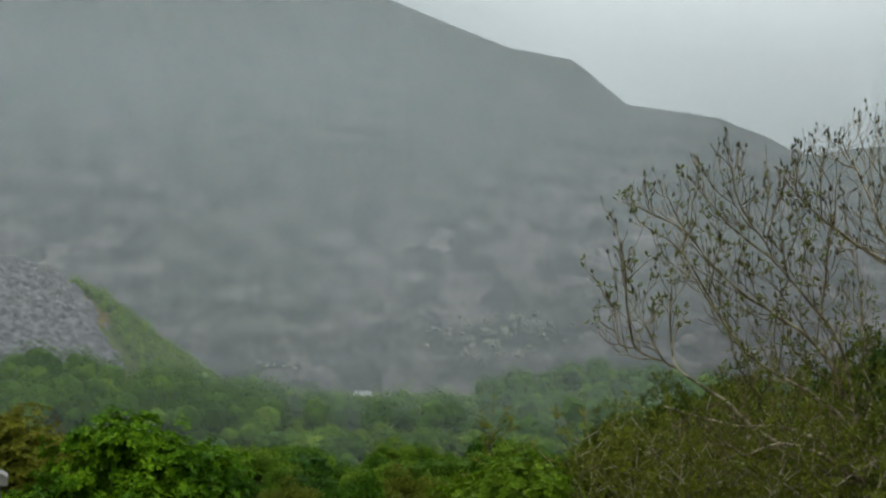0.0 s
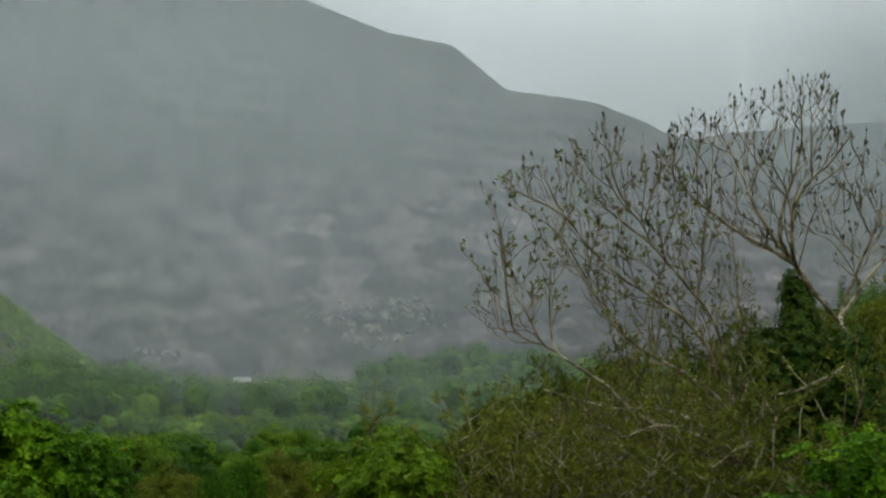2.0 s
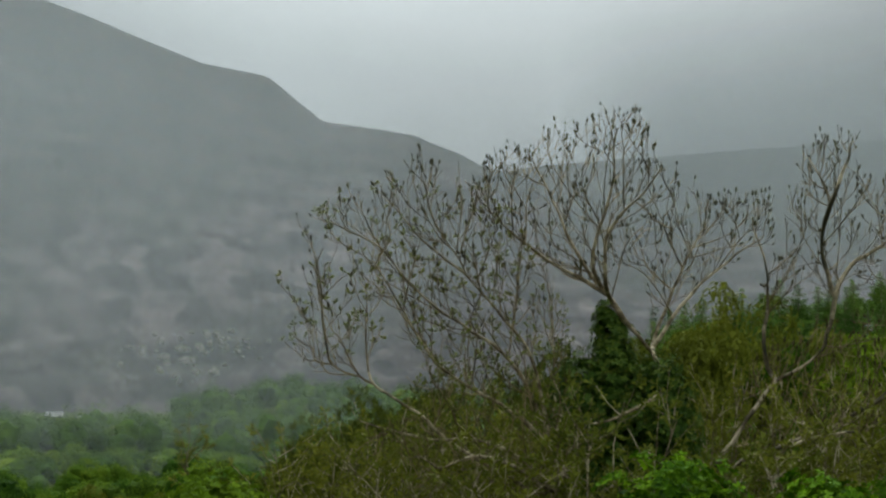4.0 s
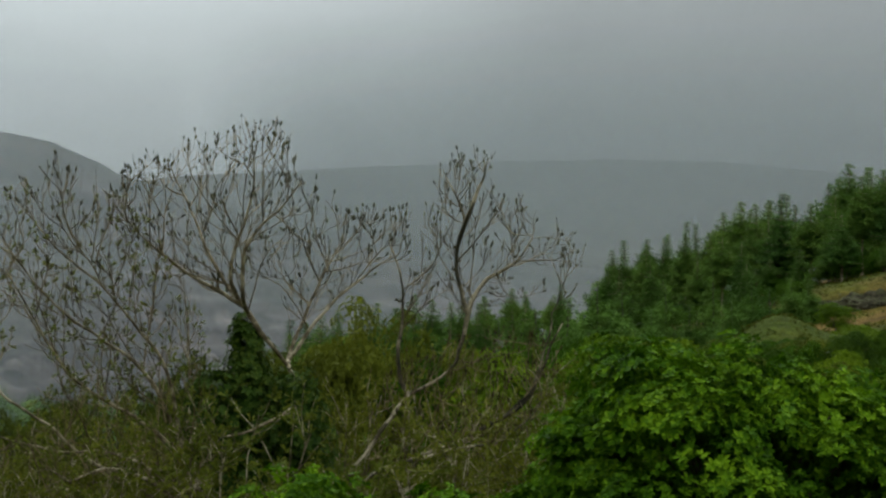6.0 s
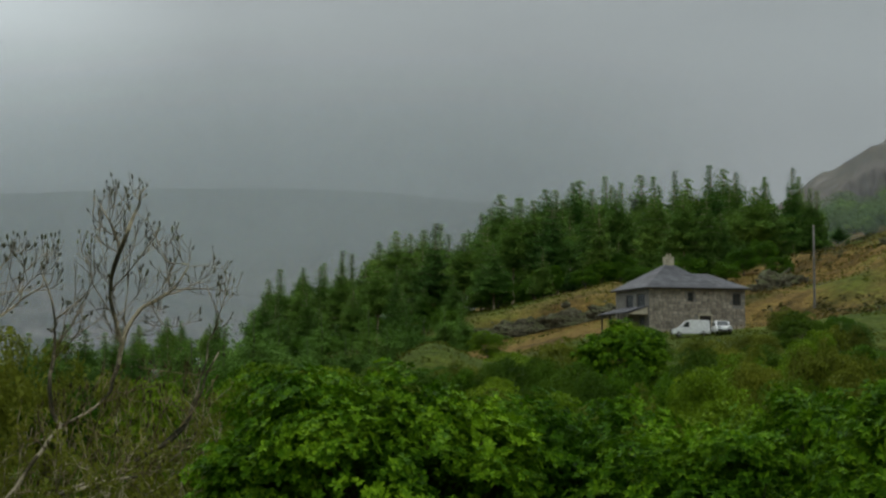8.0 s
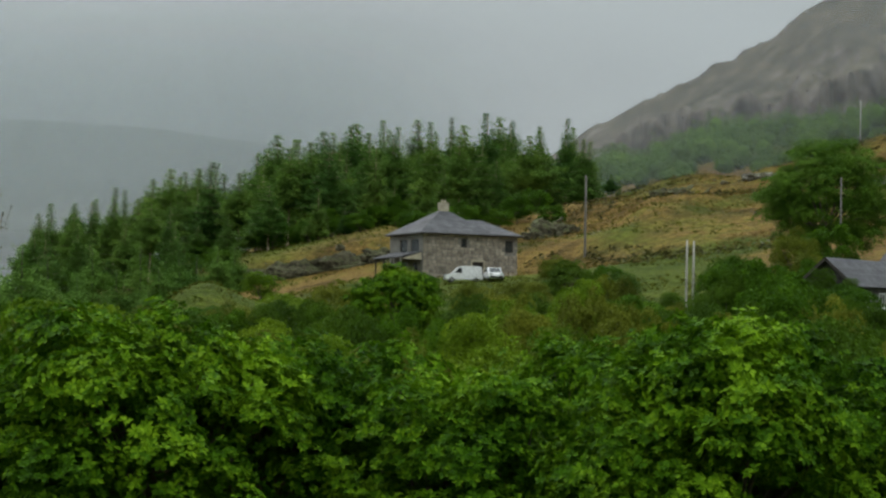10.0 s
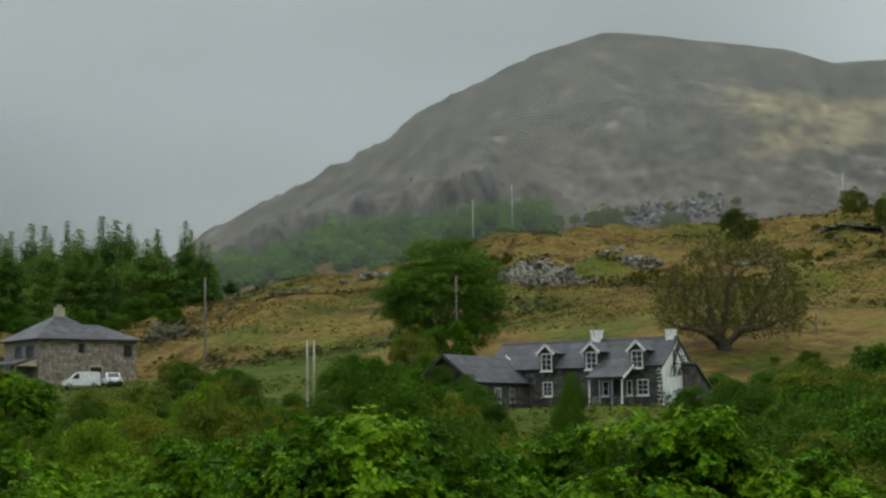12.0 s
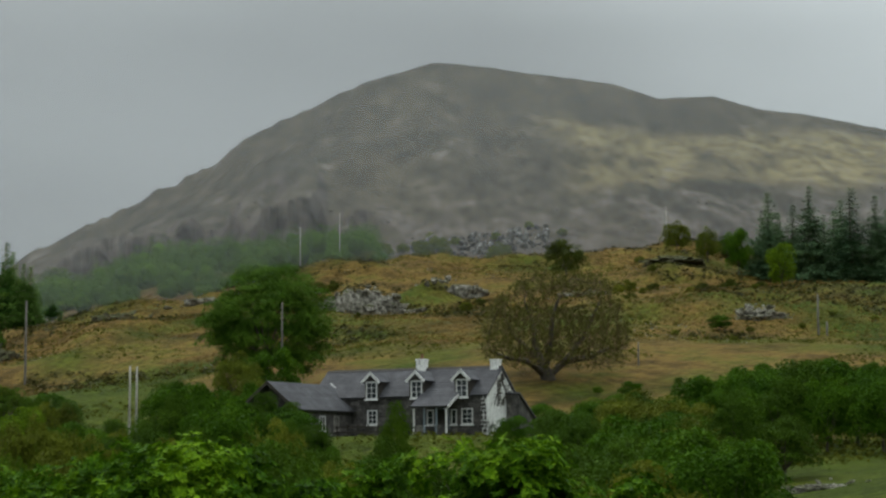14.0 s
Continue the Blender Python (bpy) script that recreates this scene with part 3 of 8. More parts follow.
def crag_material(name, rock, turf, straw, scale, steep=(0.62, 0.8), bearing=0.0, zone=(-9000, -8000, 0.0)):
    """Bare rock where it is steep, turf and dry grass where it is not."""
    m, nt, bsdf = material(name)
    geo = nt.nodes.new("ShaderNodeNewGeometry")
    sep = nt.nodes.new("ShaderNodeSeparateXYZ")
    nt.links.new(geo.outputs["True Normal"], sep.inputs[0])
    n1 = noise_node(nt, scale, 6.0, 0.65, bearing=bearing)
    n2 = noise_node(nt, scale * 5, 6.0, 0.7, bearing=bearing)
    n3 = noise_node(nt, scale * 0.35, 4.0, 0.55, bearing=bearing)
    ad = nt.nodes.new("ShaderNodeMath")
    ad.operation = 'MULTIPLY_ADD'
    nt.links.new(n1.outputs[0], ad.inputs[0])
    ad.inputs[1].default_value = 0.5
    nt.links.new(sep.outputs[2], ad.inputs[2])
    st = ramp_node(nt, ((0.0, (0, 0, 0)), (1.0, (1, 1, 1))))
    mr = nt.nodes.new("ShaderNodeMapRange")
    for k, val in (("From Min", steep[0] + 0.25), ("From Max", steep[1] + 0.25)):
        mr.inputs[k].default_value = val
    nt.links.new(ad.outputs[0], mr.inputs[0])
    nt.links.new(mr.outputs[0], st.inputs[0])
    rk = ramp_node(nt, rock)
    nt.links.new(n2.outputs[0], rk.inputs[0])
    tf = ramp_node(nt, turf)
    nt.links.new(n1.outputs[0], tf.inputs[0])
    sm = ramp_node(nt, ((0.5, (0, 0, 0)), (0.6, (1, 1, 1))))
    pos = nt.nodes.new("ShaderNodeSeparateXYZ")
    nt.links.new(geo.outputs["Position"], pos.inputs[0])
    band = nt.nodes.new("ShaderNodeMapRange")
    for k, val in (("From Min", zone[0]), ("From Max", zone[1]), ("To Min", -0.16), ("To Max", zone[2])):
        band.inputs[k].default_value = val
    nt.links.new(pos.outputs[0], band.inputs[0])
    both = nt.nodes.new("ShaderNodeMath")
    nt.links.new(n3.outputs[0], both.inputs[0])
    nt.links.new(band.outputs[0], both.inputs[1])
    nt.links.new(both.outputs[0], sm.inputs[0])
    grass = mix_rgb(nt, sm.outputs[0], tf.outputs[0], straw)
    col = mix_rgb(nt, st.outputs[0], rk.outputs[0], grass)
    fr = ramp_node(nt, ((0.3, (0.6, 0.6, 0.6)), (0.7, (1.4, 1.4, 1.4))))
    nt.links.new(n2.outputs[0], fr.inputs[0])
    col = mix_rgb(nt, 1.0, col, fr.outputs[0], 'MULTIPLY')
    nt.links.new(col, bsdf.inputs["Base Color"])
    bsdf.inputs["Roughness"].default_value = 0.95
    bsdf.inputs["Specular IOR Level"].default_value = 0.1
    bump_to(nt, bsdf, n2.outputs[0], 0.6, 3.5)
    return m


SLOPES = {}


def on_slope(name, az, el):
    """Where the line of sight at this bearing and height angle meets a mountainside."""
    azs, ds, hs = SLOPES[name]
    col = hs[int(np.argmin(np.abs(azs - az)))]
    k = int(np.argmax(col >= EYE + ds * math.tan(radians(el))))
    return np.array((ds[k] * math.sin(radians(az)), ds[k] * math.cos(radians(az)), col[k]))


def mountain(name, mat_, skyline, azs, d_foot, d_ridge, foot_h, shape, rough, relief, seed, steps=170, terraces=None, gully_part=0.8, cliff=False):
    """A mountainside from its foot up to a skyline given as bearing: height angle, and down again behind."""
    ka, ke = zip(*skyline)
    top = d_ridge * np.tan(np.radians(np.interp(azs, ka, ke)))
    soft = np.hanning(9)
    pad = np.pad(top, 4, mode="edge")
    top = np.convolve(pad, soft / soft.sum(), mode="valid")
    s = np.concatenate([np.linspace(0, 1, steps), np.linspace(1, 1.6, 12)[1:]])
    ds = d_foot + (d_ridge - d_foot) * s
    a, d = np.meshgrid(np.radians(azs), ds, indexing="ij")
    sg = np.broadcast_to(s, d.shape)
    up = np.where(sg <= 1, np.clip(sg, 0, 1) ** shape, 1 - (sg - 1) * 0.8)
    px, py = a * (d_foot + d_ridge) / 2 + seed * 37.7, d * (0.24 if cliff else 0.45) + seed * 11.3
    gully = fbm(np.degrees(a) * 0.55 + seed + fbm(px / 300, py / 300, 3) * 1.2, sg * 1.4, 5)
    n = fbm(px / rough, py / rough, 7, 0.55) + gully_part * gully + 0.7 * (ridged(px / rough * 1.7, py / rough * 1.7, 5) - 0.6)
    q = np.clip(sg, 0, 1)
    fade = 0.04 + 0.96 * (4 * q * (1 - q)) ** 0.8
    h = foot_h + (top[:, None] - foot_h) * up + n * relief * fade
    if cliff:
        az_ = np.degrees(a)
        # ragged crags along the skyline
        h = h + d_ridge * 0.005 * (ridged(az_ * 1.7, az_ * 0.3, 5) - 0.55) * np.clip((54 - az_) / 6, 0.25, 1) * np.clip((sg - 0.86) / 0.14, 0, 1) ** 2
        at_ = 0.2 + 0.09 * vnoise(az_ * 0.8, az_ * 0.0) + 0.1 * fbm(az_ * 2.3, sg * 9.0, 5)
        near = np.clip((az_ - 40.5) / 1.5, 0, 1) * np.clip((52.0 - az_) / 3.0, 0, 1)
        h = h + 26 * near * (0.3 + 0.7 * np.clip(vnoise(az_ * 1.6, sg * 5.0) * 1.6 - 0.2, 0, 1)) * np.clip((sg - at_) / 0.045, 0, 1) * np.clip((0.75 - sg) / 0.5, 0, 1)
    if terraces:
        step, depth, lim = terraces
        warp = fbm(px / 190, py / 190, 3) * 14
        q = (h + warp) / step
        flat = (np.floor(q) + np.clip((q - np.floor(q) - 0.5) * 2.6, 0, 1)) * step - warp
        m = depth * np.clip((lim - h) / 220, 0, 1) * np.clip(vnoise(px / 130, py / 130) * 3 - 0.6, 0, 1)
        h = h * (1 - m) + flat * m
    SLOPES[name] = (azs, ds, EYE + h)
    return polar_sheet(name, azs, ds, EYE + h, mat_)


def quarry_material():
    """Bands of broken slate, benches and scrub, drawn out along the terraces."""
    m, nt, bsdf = material("slate_quarry_face")
    wide = noise_node(nt, 0.006, 4.0, 0.6, (1, 0.5, 1))
    mid = noise_node(nt, 0.05, 6.0, 0.66, (0.7, 0.4, 1.3))
    fine = noise_node(nt, 0.2, 5.0, 0.7, (1, 0.45, 0.8))
    slate = ramp_node(nt, ((0.34, (0.04, 0.037, 0.039)), (0.46, (0.062, 0.053, 0.056)), (0.54, (0.08, 0.067, 0.07)), (0.62, (0.105, 0.09, 0.092)), (0.72, (0.15, 0.136, 0.134))))
    heath = ramp_node(nt, ((0.38, (0.016, 0.022, 0.016)), (0.5, (0.044, 0.044, 0.037)), (0.62, (0.095, 0.086, 0.078))))
    nt.links.new(mid.outputs[0], slate.inputs[0])
    nt.links.new(mid.outputs[0], heath.inputs[0])
    pick = ramp_node(nt, ((0.42, (0, 0, 0)), (0.56, (1, 1, 1))))
    # the workings end half way up; above them lies plain heath
    geo = nt.nodes.new("ShaderNodeNewGeometry")
    pos = nt.nodes.new("ShaderNodeSeparateXYZ")
    nt.links.new(geo.outputs["Position"], pos.inputs[0])
    low = nt.nodes.new("ShaderNodeMapRange")
    for k, val in (("From Min", EYE + 30), ("From Max", EYE + 330), ("To Min", 0.06), ("To Max", -0.2)):
        low.inputs[k].default_value = val
    nt.links.new(pos.outputs[2], low.inputs[0])
    both = nt.nodes.new("ShaderNodeMath")
    nt.links.new(wide.outputs[0], both.inputs[0])
    nt.links.new(low.outputs[0], both.inputs[1])
    nt.links.new(both.outputs[0], pick.inputs[0])
    # blasted faces and benches as blocks of unlike tone
    turn = nt.nodes.new("ShaderNodeMapping")
    turn.inputs["Scale"].default_value = (1.0, 0.3, 1.1)
    cells = nt.nodes.new("ShaderNodeTexVoronoi")
    cells.distance = 'CHEBYCHEV'
    cells.inputs["Scale"].default_value = 0.046
    cells.inputs["Randomness"].default_value = 0.85
    nt.links.new(geo.outputs["Position"], turn.inputs[0])
    nt.links.new(turn.outputs[0], cells.inputs["Vector"])
    tone = nt.nodes.new("ShaderNodeSeparateXYZ")
    nt.links.new(cells.outputs["Color"], tone.inputs[0])
    shade = ramp_node(nt, ((0.0, (0.3, 0.31, 0.33)), (0.3, (0.45, 0.45, 0.46)), (0.5, (0.95, 0.92, 0.92)), (0.85, (1.25, 1.19, 1.17)), (0.94, (1.6, 1.53, 1.46))))
    nt.links.new(tone.outputs[0], shade.inputs[0])
    blocks = mix_rgb(nt, 1.0, slate.outputs[0], shade.outputs[0], 'MULTIPLY')
    col = mix_rgb(nt, pick.outputs[0], heath.outputs[0], blocks)
    fr = ramp_node(nt, ((0.38, (0.75, 0.75, 0.75)), (0.62, (1.25, 1.25, 1.25))))
    nt.links.new(fine.outputs[0], fr.inputs[0])
    col = mix_rgb(nt, 1.0, col, fr.outputs[0], 'MULTIPLY')
    nt.links.new(col, bsdf.inputs["Base Color"])
    bsdf.inputs["Roughness"].default_value = 0.9
    bsdf.inputs["Specular IOR Level"].default_value = 0.15
    bump_to(nt, bsdf, fine.outputs[0], 0.4, 3.0)
    return m


def crag_hill_material():
    """Dull heath high up, a swath of dry straw-coloured grass across the middle, grey broken rock below."""
    m, nt, bsdf = material("crag_and_dry_turf")
    geo = nt.nodes.new("ShaderNodeNewGeometry")
    pos = nt.nodes.new("ShaderNodeSeparateXYZ")
    nt.links.new(geo.outputs["Position"], pos.inputs[0])
    nrm = nt.nodes.new("ShaderNodeSeparateXYZ")
    nt.links.new(geo.outputs["True Normal"], nrm.inputs[0])
    wide = noise_node(nt, 0.009, 4.0, 0.55, bearing=53)
    mid = noise_node(nt, 0.06, 5.0, 0.66, bearing=53)
    fine = noise_node(nt, 0.16, 2.5, 0.6, bearing=53)

    def ranged(src, lo, hi, a, b):
        mr = nt.nodes.new("ShaderNodeMapRange")
        mr.interpolation_type = 'SMOOTHSTEP'
        for k, val in (("From Min", lo), ("From Max", hi), ("To Min", a), ("To Max", b)):
            mr.inputs[k].default_value = val
        nt.links.new(src, mr.inputs[0])
        return mr.outputs[0]

    def math_node(op, a, b):
        n = nt.nodes.new("ShaderNodeMath")
        n.operation = op
        for sock, val in ((n.inputs[0], a), (n.inputs[1], b)):
            if isinstance(val, (int, float)):
                sock.default_value = val
            else:
                nt.links.new(val, sock)
        return n.outputs[0]

    heath = ramp_node(nt, ((0.38, (0.036, 0.032, 0.024)), (0.5, (0.064, 0.055, 0.04)), (0.64, (0.1, 0.086, 0.06))))
    straw = ramp_node(nt, ((0.36, (0.095, 0.08, 0.046)), (0.5, (0.18, 0.148, 0.074)), (0.64, (0.26, 0.216, 0.108))))
    rock = ramp_node(nt, ((0.38, (0.036, 0.029, 0.026)), (0.48, (0.085, 0.071, 0.062)), (0.58, (0.11, 0.095, 0.084)), (0.68, (0.145, 0.13, 0.116))))
    blend = math_node('ADD', math_node('MULTIPLY', mid.outputs[0], 0.6), math_node('MULTIPLY', wide.outputs[0], 0.4))
    nt.links.new(blend, heath.inputs[0])
    nt.links.new(mid.outputs[0], straw.inputs[0])
    nt.links.new(mid.outputs[0], rock.inputs[0])
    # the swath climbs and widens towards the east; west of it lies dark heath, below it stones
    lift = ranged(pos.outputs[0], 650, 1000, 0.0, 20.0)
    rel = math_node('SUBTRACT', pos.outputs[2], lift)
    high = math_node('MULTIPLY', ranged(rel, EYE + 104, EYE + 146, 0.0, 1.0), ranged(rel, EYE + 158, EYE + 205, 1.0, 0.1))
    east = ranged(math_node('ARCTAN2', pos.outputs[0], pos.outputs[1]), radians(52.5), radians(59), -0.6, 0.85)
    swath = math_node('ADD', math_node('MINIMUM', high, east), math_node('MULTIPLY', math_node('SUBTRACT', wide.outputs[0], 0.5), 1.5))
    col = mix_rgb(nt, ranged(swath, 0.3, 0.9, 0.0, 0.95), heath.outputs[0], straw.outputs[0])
    stony = math_node('ADD', ranged(rel, EYE + 80, EYE + 150, 0.7, 0.32), math_node('MULTIPLY', math_node('SUBTRACT', mid.outputs[0], 0.5), 1.5))
    stony = math_node('MAXIMUM', ranged(stony, 0.42, 0.7, 0.0, 0.85), ranged(nrm.outputs[2], 0.82, 0.66, 0.0, 1.0))
    col = mix_rgb(nt, stony, col, rock.outputs[0])
    fr = ramp_node(nt, ((0.36, (0.74, 0.73, 0.74)), (0.64, (1.2, 1.2, 1.18))))
    nt.links.new(fine.outputs[0], fr.inputs[0])
    col = mix_rgb(nt, 1.0, col, fr.outputs[0], 'MULTIPLY')
    nt.links.new(col, bsdf.inputs["Base Color"])
    bsdf.inputs["Roughness"].default_value = 0.95
    bsdf.inputs["Specular IOR Level"].default_value = 0.1
    bump_to(nt, bsdf, fine.outputs[0], 0.3, 1.5)
    return m


QUARRY = quarry_material()
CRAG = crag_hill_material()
# moor tones made paler and closer together, with mist put into the colour
FAR = crag_material("misty_far_moorland", ((0.3, (0.09, 0.085, 0.083)), (0.7, (0.13, 0.12, 0.117))), ((0.3, (0.09, 0.087, 0.08)), (0.7, (0.13, 0.125, 0.112))), (0.125, 0.115, 0.10), 0.006)

tagged(mountain("mountain_quarry", QUARRY, ((-60, 9), (-30, 13.4), (-13.2, 12.66), (-5, 10.9), (-1.66, 9.79), (1.91, 8.41), (3.86, 8.05), (5.46, 6.74), (8.3, 6.31), (10.3, 5.44), (13, 4.6), (16, 4.1), (20, 3.6), (26, 2.6)),
                np.concatenate([np.linspace(-60, -15, 90)[:-1], np.linspace(-15, 17, 430)[:-1], np.linspace(17, 26, 60)]), 1380, 2300, -48, 1.0, 210, 15, 3, 170, (26, 0.45, 330)),
       "slate-grey mountainside cut into quarry terraces, its top in cloud", "mountain", kind="structure")
tagged(mountain("mountain_far", FAR, ((2, 3.6), (12, 5.4), (16.8, 5.7), (21.9, 5.95), (25.2, 6.0), (28.3, 5.9), (31, 5.6), (36, 5.2), (44, 4)), np.linspace(2, 44, 240), 2500, 3600, -60, 0.9, 500, 40, 5, 90),
       "faint grey moorland ridge fading into low cloud", "mountain", kind="structure")
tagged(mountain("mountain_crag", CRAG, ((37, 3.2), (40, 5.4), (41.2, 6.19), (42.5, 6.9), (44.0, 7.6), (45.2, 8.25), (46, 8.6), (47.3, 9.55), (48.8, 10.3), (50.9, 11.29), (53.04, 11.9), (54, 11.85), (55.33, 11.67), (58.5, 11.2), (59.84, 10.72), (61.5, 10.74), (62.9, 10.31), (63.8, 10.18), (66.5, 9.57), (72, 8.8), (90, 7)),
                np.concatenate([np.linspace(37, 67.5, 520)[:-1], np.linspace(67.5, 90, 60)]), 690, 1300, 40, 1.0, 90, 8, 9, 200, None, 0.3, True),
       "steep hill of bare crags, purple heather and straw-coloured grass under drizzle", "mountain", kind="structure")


# ---------------------------------------------------------------- drizzle and cloud, as haze on sheets
def mist(name, az0, az1, d, z0, z1, mat_):
    if az1 - az0 > 300:
        azs = np.linspace(az0, az1, 240)
        x, y = d * np.sin(np.radians(azs)), d * np.cos(np.radians(azs))
    else:
        # one flat sheet across the view, square to its middle bearing
        azs, mid = np.array((az0, az1), float), radians((az0 + az1) / 2)
        u = d * np.tan(np.radians(azs) - mid)
        x, y = d * math.sin(mid) + u * math.cos(mid), d * math.cos(mid) - u * math.sin(mid)
    hs = np.array((EYE + z0, EYE + z1))
    v = np.stack([np.repeat(x, 2), np.repeat(y, 2), np.tile(hs, len(azs))], -1)
    i, j = np.meshgrid(np.arange(len(azs) - 1), np.arange(1), indexing="ij")
    f = np.stack([i * 2 + j, (i + 1) * 2 + j, (i + 1) * 2 + j + 1, i * 2 + j + 1], -1).reshape(-1, 4)
    ob = part(name, Geo().add(v, f), mat_, smooth=True)
    return tagged(ob, "thin translucent sheet standing in for the haze of drizzle", "mist", kind="structure")


# upright sheets stand in for haze; tone and opacity set how far each pales
mist("mist_near", -179, 179, 440, -60, 330, haze_sheet_material("drizzle_near", EYE + 25, EYE + 85, 0.1, 0.23, 0.008, 0.85, z_end=(EYE + 100, EYE + 300)))
mist("mist_valley", -34, 9.5, 640, -80, 300, haze_sheet_material("drizzle_valley", EYE - 60, EYE + 60, 0.13, 0.1, 0.006, 0.8, x_end=(60, 105), z_end=(EYE + 60, EYE + 280), blue=0.79))
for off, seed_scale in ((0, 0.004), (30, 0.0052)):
    mist("mist_quarry", -40, 12.3, 1195 + off, -80, 560, haze_sheet_material("drizzle_quarry", EYE - 60, EYE + 170, 0.08, 0.225, seed_scale, 0.85, x_end=(110, 282), z_end=(EYE + 150, EYE + 265), blue=0.81))
mist("mist_cloud", -40, 12.3, 1270, -80, 560, haze_sheet_material("low_cloud", EYE + 20, EYE + 300, 0.04, 0.245, 0.003, 0.85, x_end=(-90, 130), z_end=(EYE + 300, EYE + 540), tone=1.12, blue=0.8))
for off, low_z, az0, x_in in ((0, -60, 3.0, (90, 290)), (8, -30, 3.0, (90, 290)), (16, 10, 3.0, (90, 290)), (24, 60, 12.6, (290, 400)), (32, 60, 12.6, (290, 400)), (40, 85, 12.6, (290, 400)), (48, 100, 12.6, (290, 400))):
    mist("mist_far", az0, 42, 1330 + off, -80, 470, haze_sheet_material("cloud_base", EYE + low_z - 20, EYE + 118, 0.04, 0.21 if az0 < 5 else 0.245, 0.0028, 0.96, x_end=(700, 930), z_end=(EYE + 135, EYE + 265), tone=0.8, blue=0.785, x_in=x_in))

# ---------------------------------------------------------------- trees
def leafy_tree(name, at, height, size, lobes, per, lobe_r, leaf, scale, label, seed, templates=ROSETTES, bark=DARK_BARK, flat_base=-0.3, shell=0.75, category="tree", group="", trunk=None):
    """A broadleaf tree: its foot at `at`, crown half-axes `size`, the crown's top at `height`."""
    tree = thing(name, Matrix.Translation(at), label, category, group)
    g, c = crown(seed, size, lobes, per, lobe_r, templates, scale, flat_base, shell)
    lift = height - size[2] * shell * 1.0 - lobe_r * 0.6
    cg = Geo().join(g, Matrix.Translation((0, 0, lift)))
    part("crown", cg, leaf, tree)
    fork = np.array((0, 0, max(lift - size[2] * 0.45, height * 0.18)))
    part("trunk", limbs_to(seed, c[:26] * 0.92 + (0, 0, lift), (0, 0, -0.3), fork, trunk or height * 0.028), bark, tree, smooth=True)
    return tree


def spray_crown(seed, size, lobes, subs, per, lobe_r, sub_r, scale, flat_base=-0.35, shell=0.78):
    """A crown of rounded lobes, each set with upturned sprays of leaf whorls and dark gaps between them."""
    r = np.random.default_rng(seed)
    size = np.array(size, float)
    c = r.normal(size=(lobes * 3, 3))
    c /= np.linalg.norm(c, axis=1)[:, None]
    c = c[c[:, 2] > flat_base][:lobes]
    c = c * shell * r.uniform(0.72, 1.08, (len(c), 1)) * size
    rad = lobe_r * r.uniform(0.65, 1.35, len(c))
    d = r.normal(size=(len(c), subs, 3)) + (0, 0, 0.25)
    d /= np.linalg.norm(d, axis=2)[..., None]
    d[..., 2] = np.where(d[..., 2] < -0.4, -d[..., 2], d[..., 2])
    tip_ = c[:, None] + d * rad[:, None, None] * (1, 1, 0.75) * r.uniform(0.7, 1.15, (len(c), subs, 1))
    lean = d * 0.7 + (0, 0, 0.75)
    lean /= np.linalg.norm(lean, axis=2)[..., None]
    off = r.normal(size=(len(c), subs, per, 3)) * sub_r * (1, 1, 0.5)
    off[..., 2] -= 0.45 * np.hypot(off[..., 0], off[..., 1])
    p = (tip_[:, :, None] + off).reshape(-1, 3)
    n = (lean[:, :, None] + off * 1.6 + r.normal(size=off.shape) * 0.22).reshape(-1, 3)
    g = Geo()
    pick = r.integers(0, len(ROSETTES), len(p))
    for k, (tv, tf) in enumerate(ROSETTES):
        m = pick == k
        scatter(g, tv, tf, p[m], n[m], r.uniform(0.75, 1.25, m.sum()) * scale, r=r)
    return g, c


def oak(az, el_top, d, width, seed, leaf=OAK, depth=None, tall=3.2, label="broad oak in fresh bright-green leaf"):
    foot = on_land(az, d)
    top = from_eye(az, el_top, d)[2] - foot[2]
    w = width / 2
    tree = thing("oak_tree", Matrix.Translation(foot), label, "tree", "oaks below the viewpoint")
    far = d > 100
    g, c = spray_crown(seed, (w * 0.95, (depth or width) / 2 * 0.9, tall), int(16 + w * w * 4.2), 15 if not far else 9, 8, 0.85, 0.17, 0.84 if not far else 1.1)
    lift = top - tall * 0.78 - 0.55
    part("crown", Geo().join(g, Matrix.Translation((0, 0, lift))), leaf, tree)
    fork = np.array((0, 0, max(lift - tall * 0.45, top * 0.18)))
    part("trunk", limbs_to(seed, c[:40] * 0.95 + (0, 0, lift), (0, 0, -0.3), fork, top * 0.028), DARK_BARK, tree, smooth=True)


oak(28.2, 0.75, 40, 8.6, 101, tall=3.6)
oak(34.8, -0.1, 43, 6.0, 102)
oak(35.4, 2.0, 150, 8.0, 121, tall=3.4, label="rounded bright-green bushy tree below the stone house")
oak(38.8, -1.2, 39, 4.6, 103)
oak(45.2, 0.75, 38, 8.2, 104, tall=3.4)
oak(50.8, -0.3, 42, 5.0, 105)
oak(55.0, 0.9, 41, 5.4, 106)
oak(59.6, -0.5, 40, 5.0, 107)
oak(41.0, 0.1, 46, 5.0, 108)
oak(64.5, -1.6, 41, 5.0, 109)
oak(31.6, -0.2, 42, 6.0, 131)
oak(36.8, -1.0, 40, 4.6, 132)
oak(43.0, -1.4, 37, 4.0, 133)
oak(48.2, -0.5, 40, 4.8, 134)
oak(52.7, -1.3, 38, 4.2, 135)
oak(57.4, -1.1, 40, 4.4, 136)
oak(24.6, -1.4, 41, 4.6, 137)
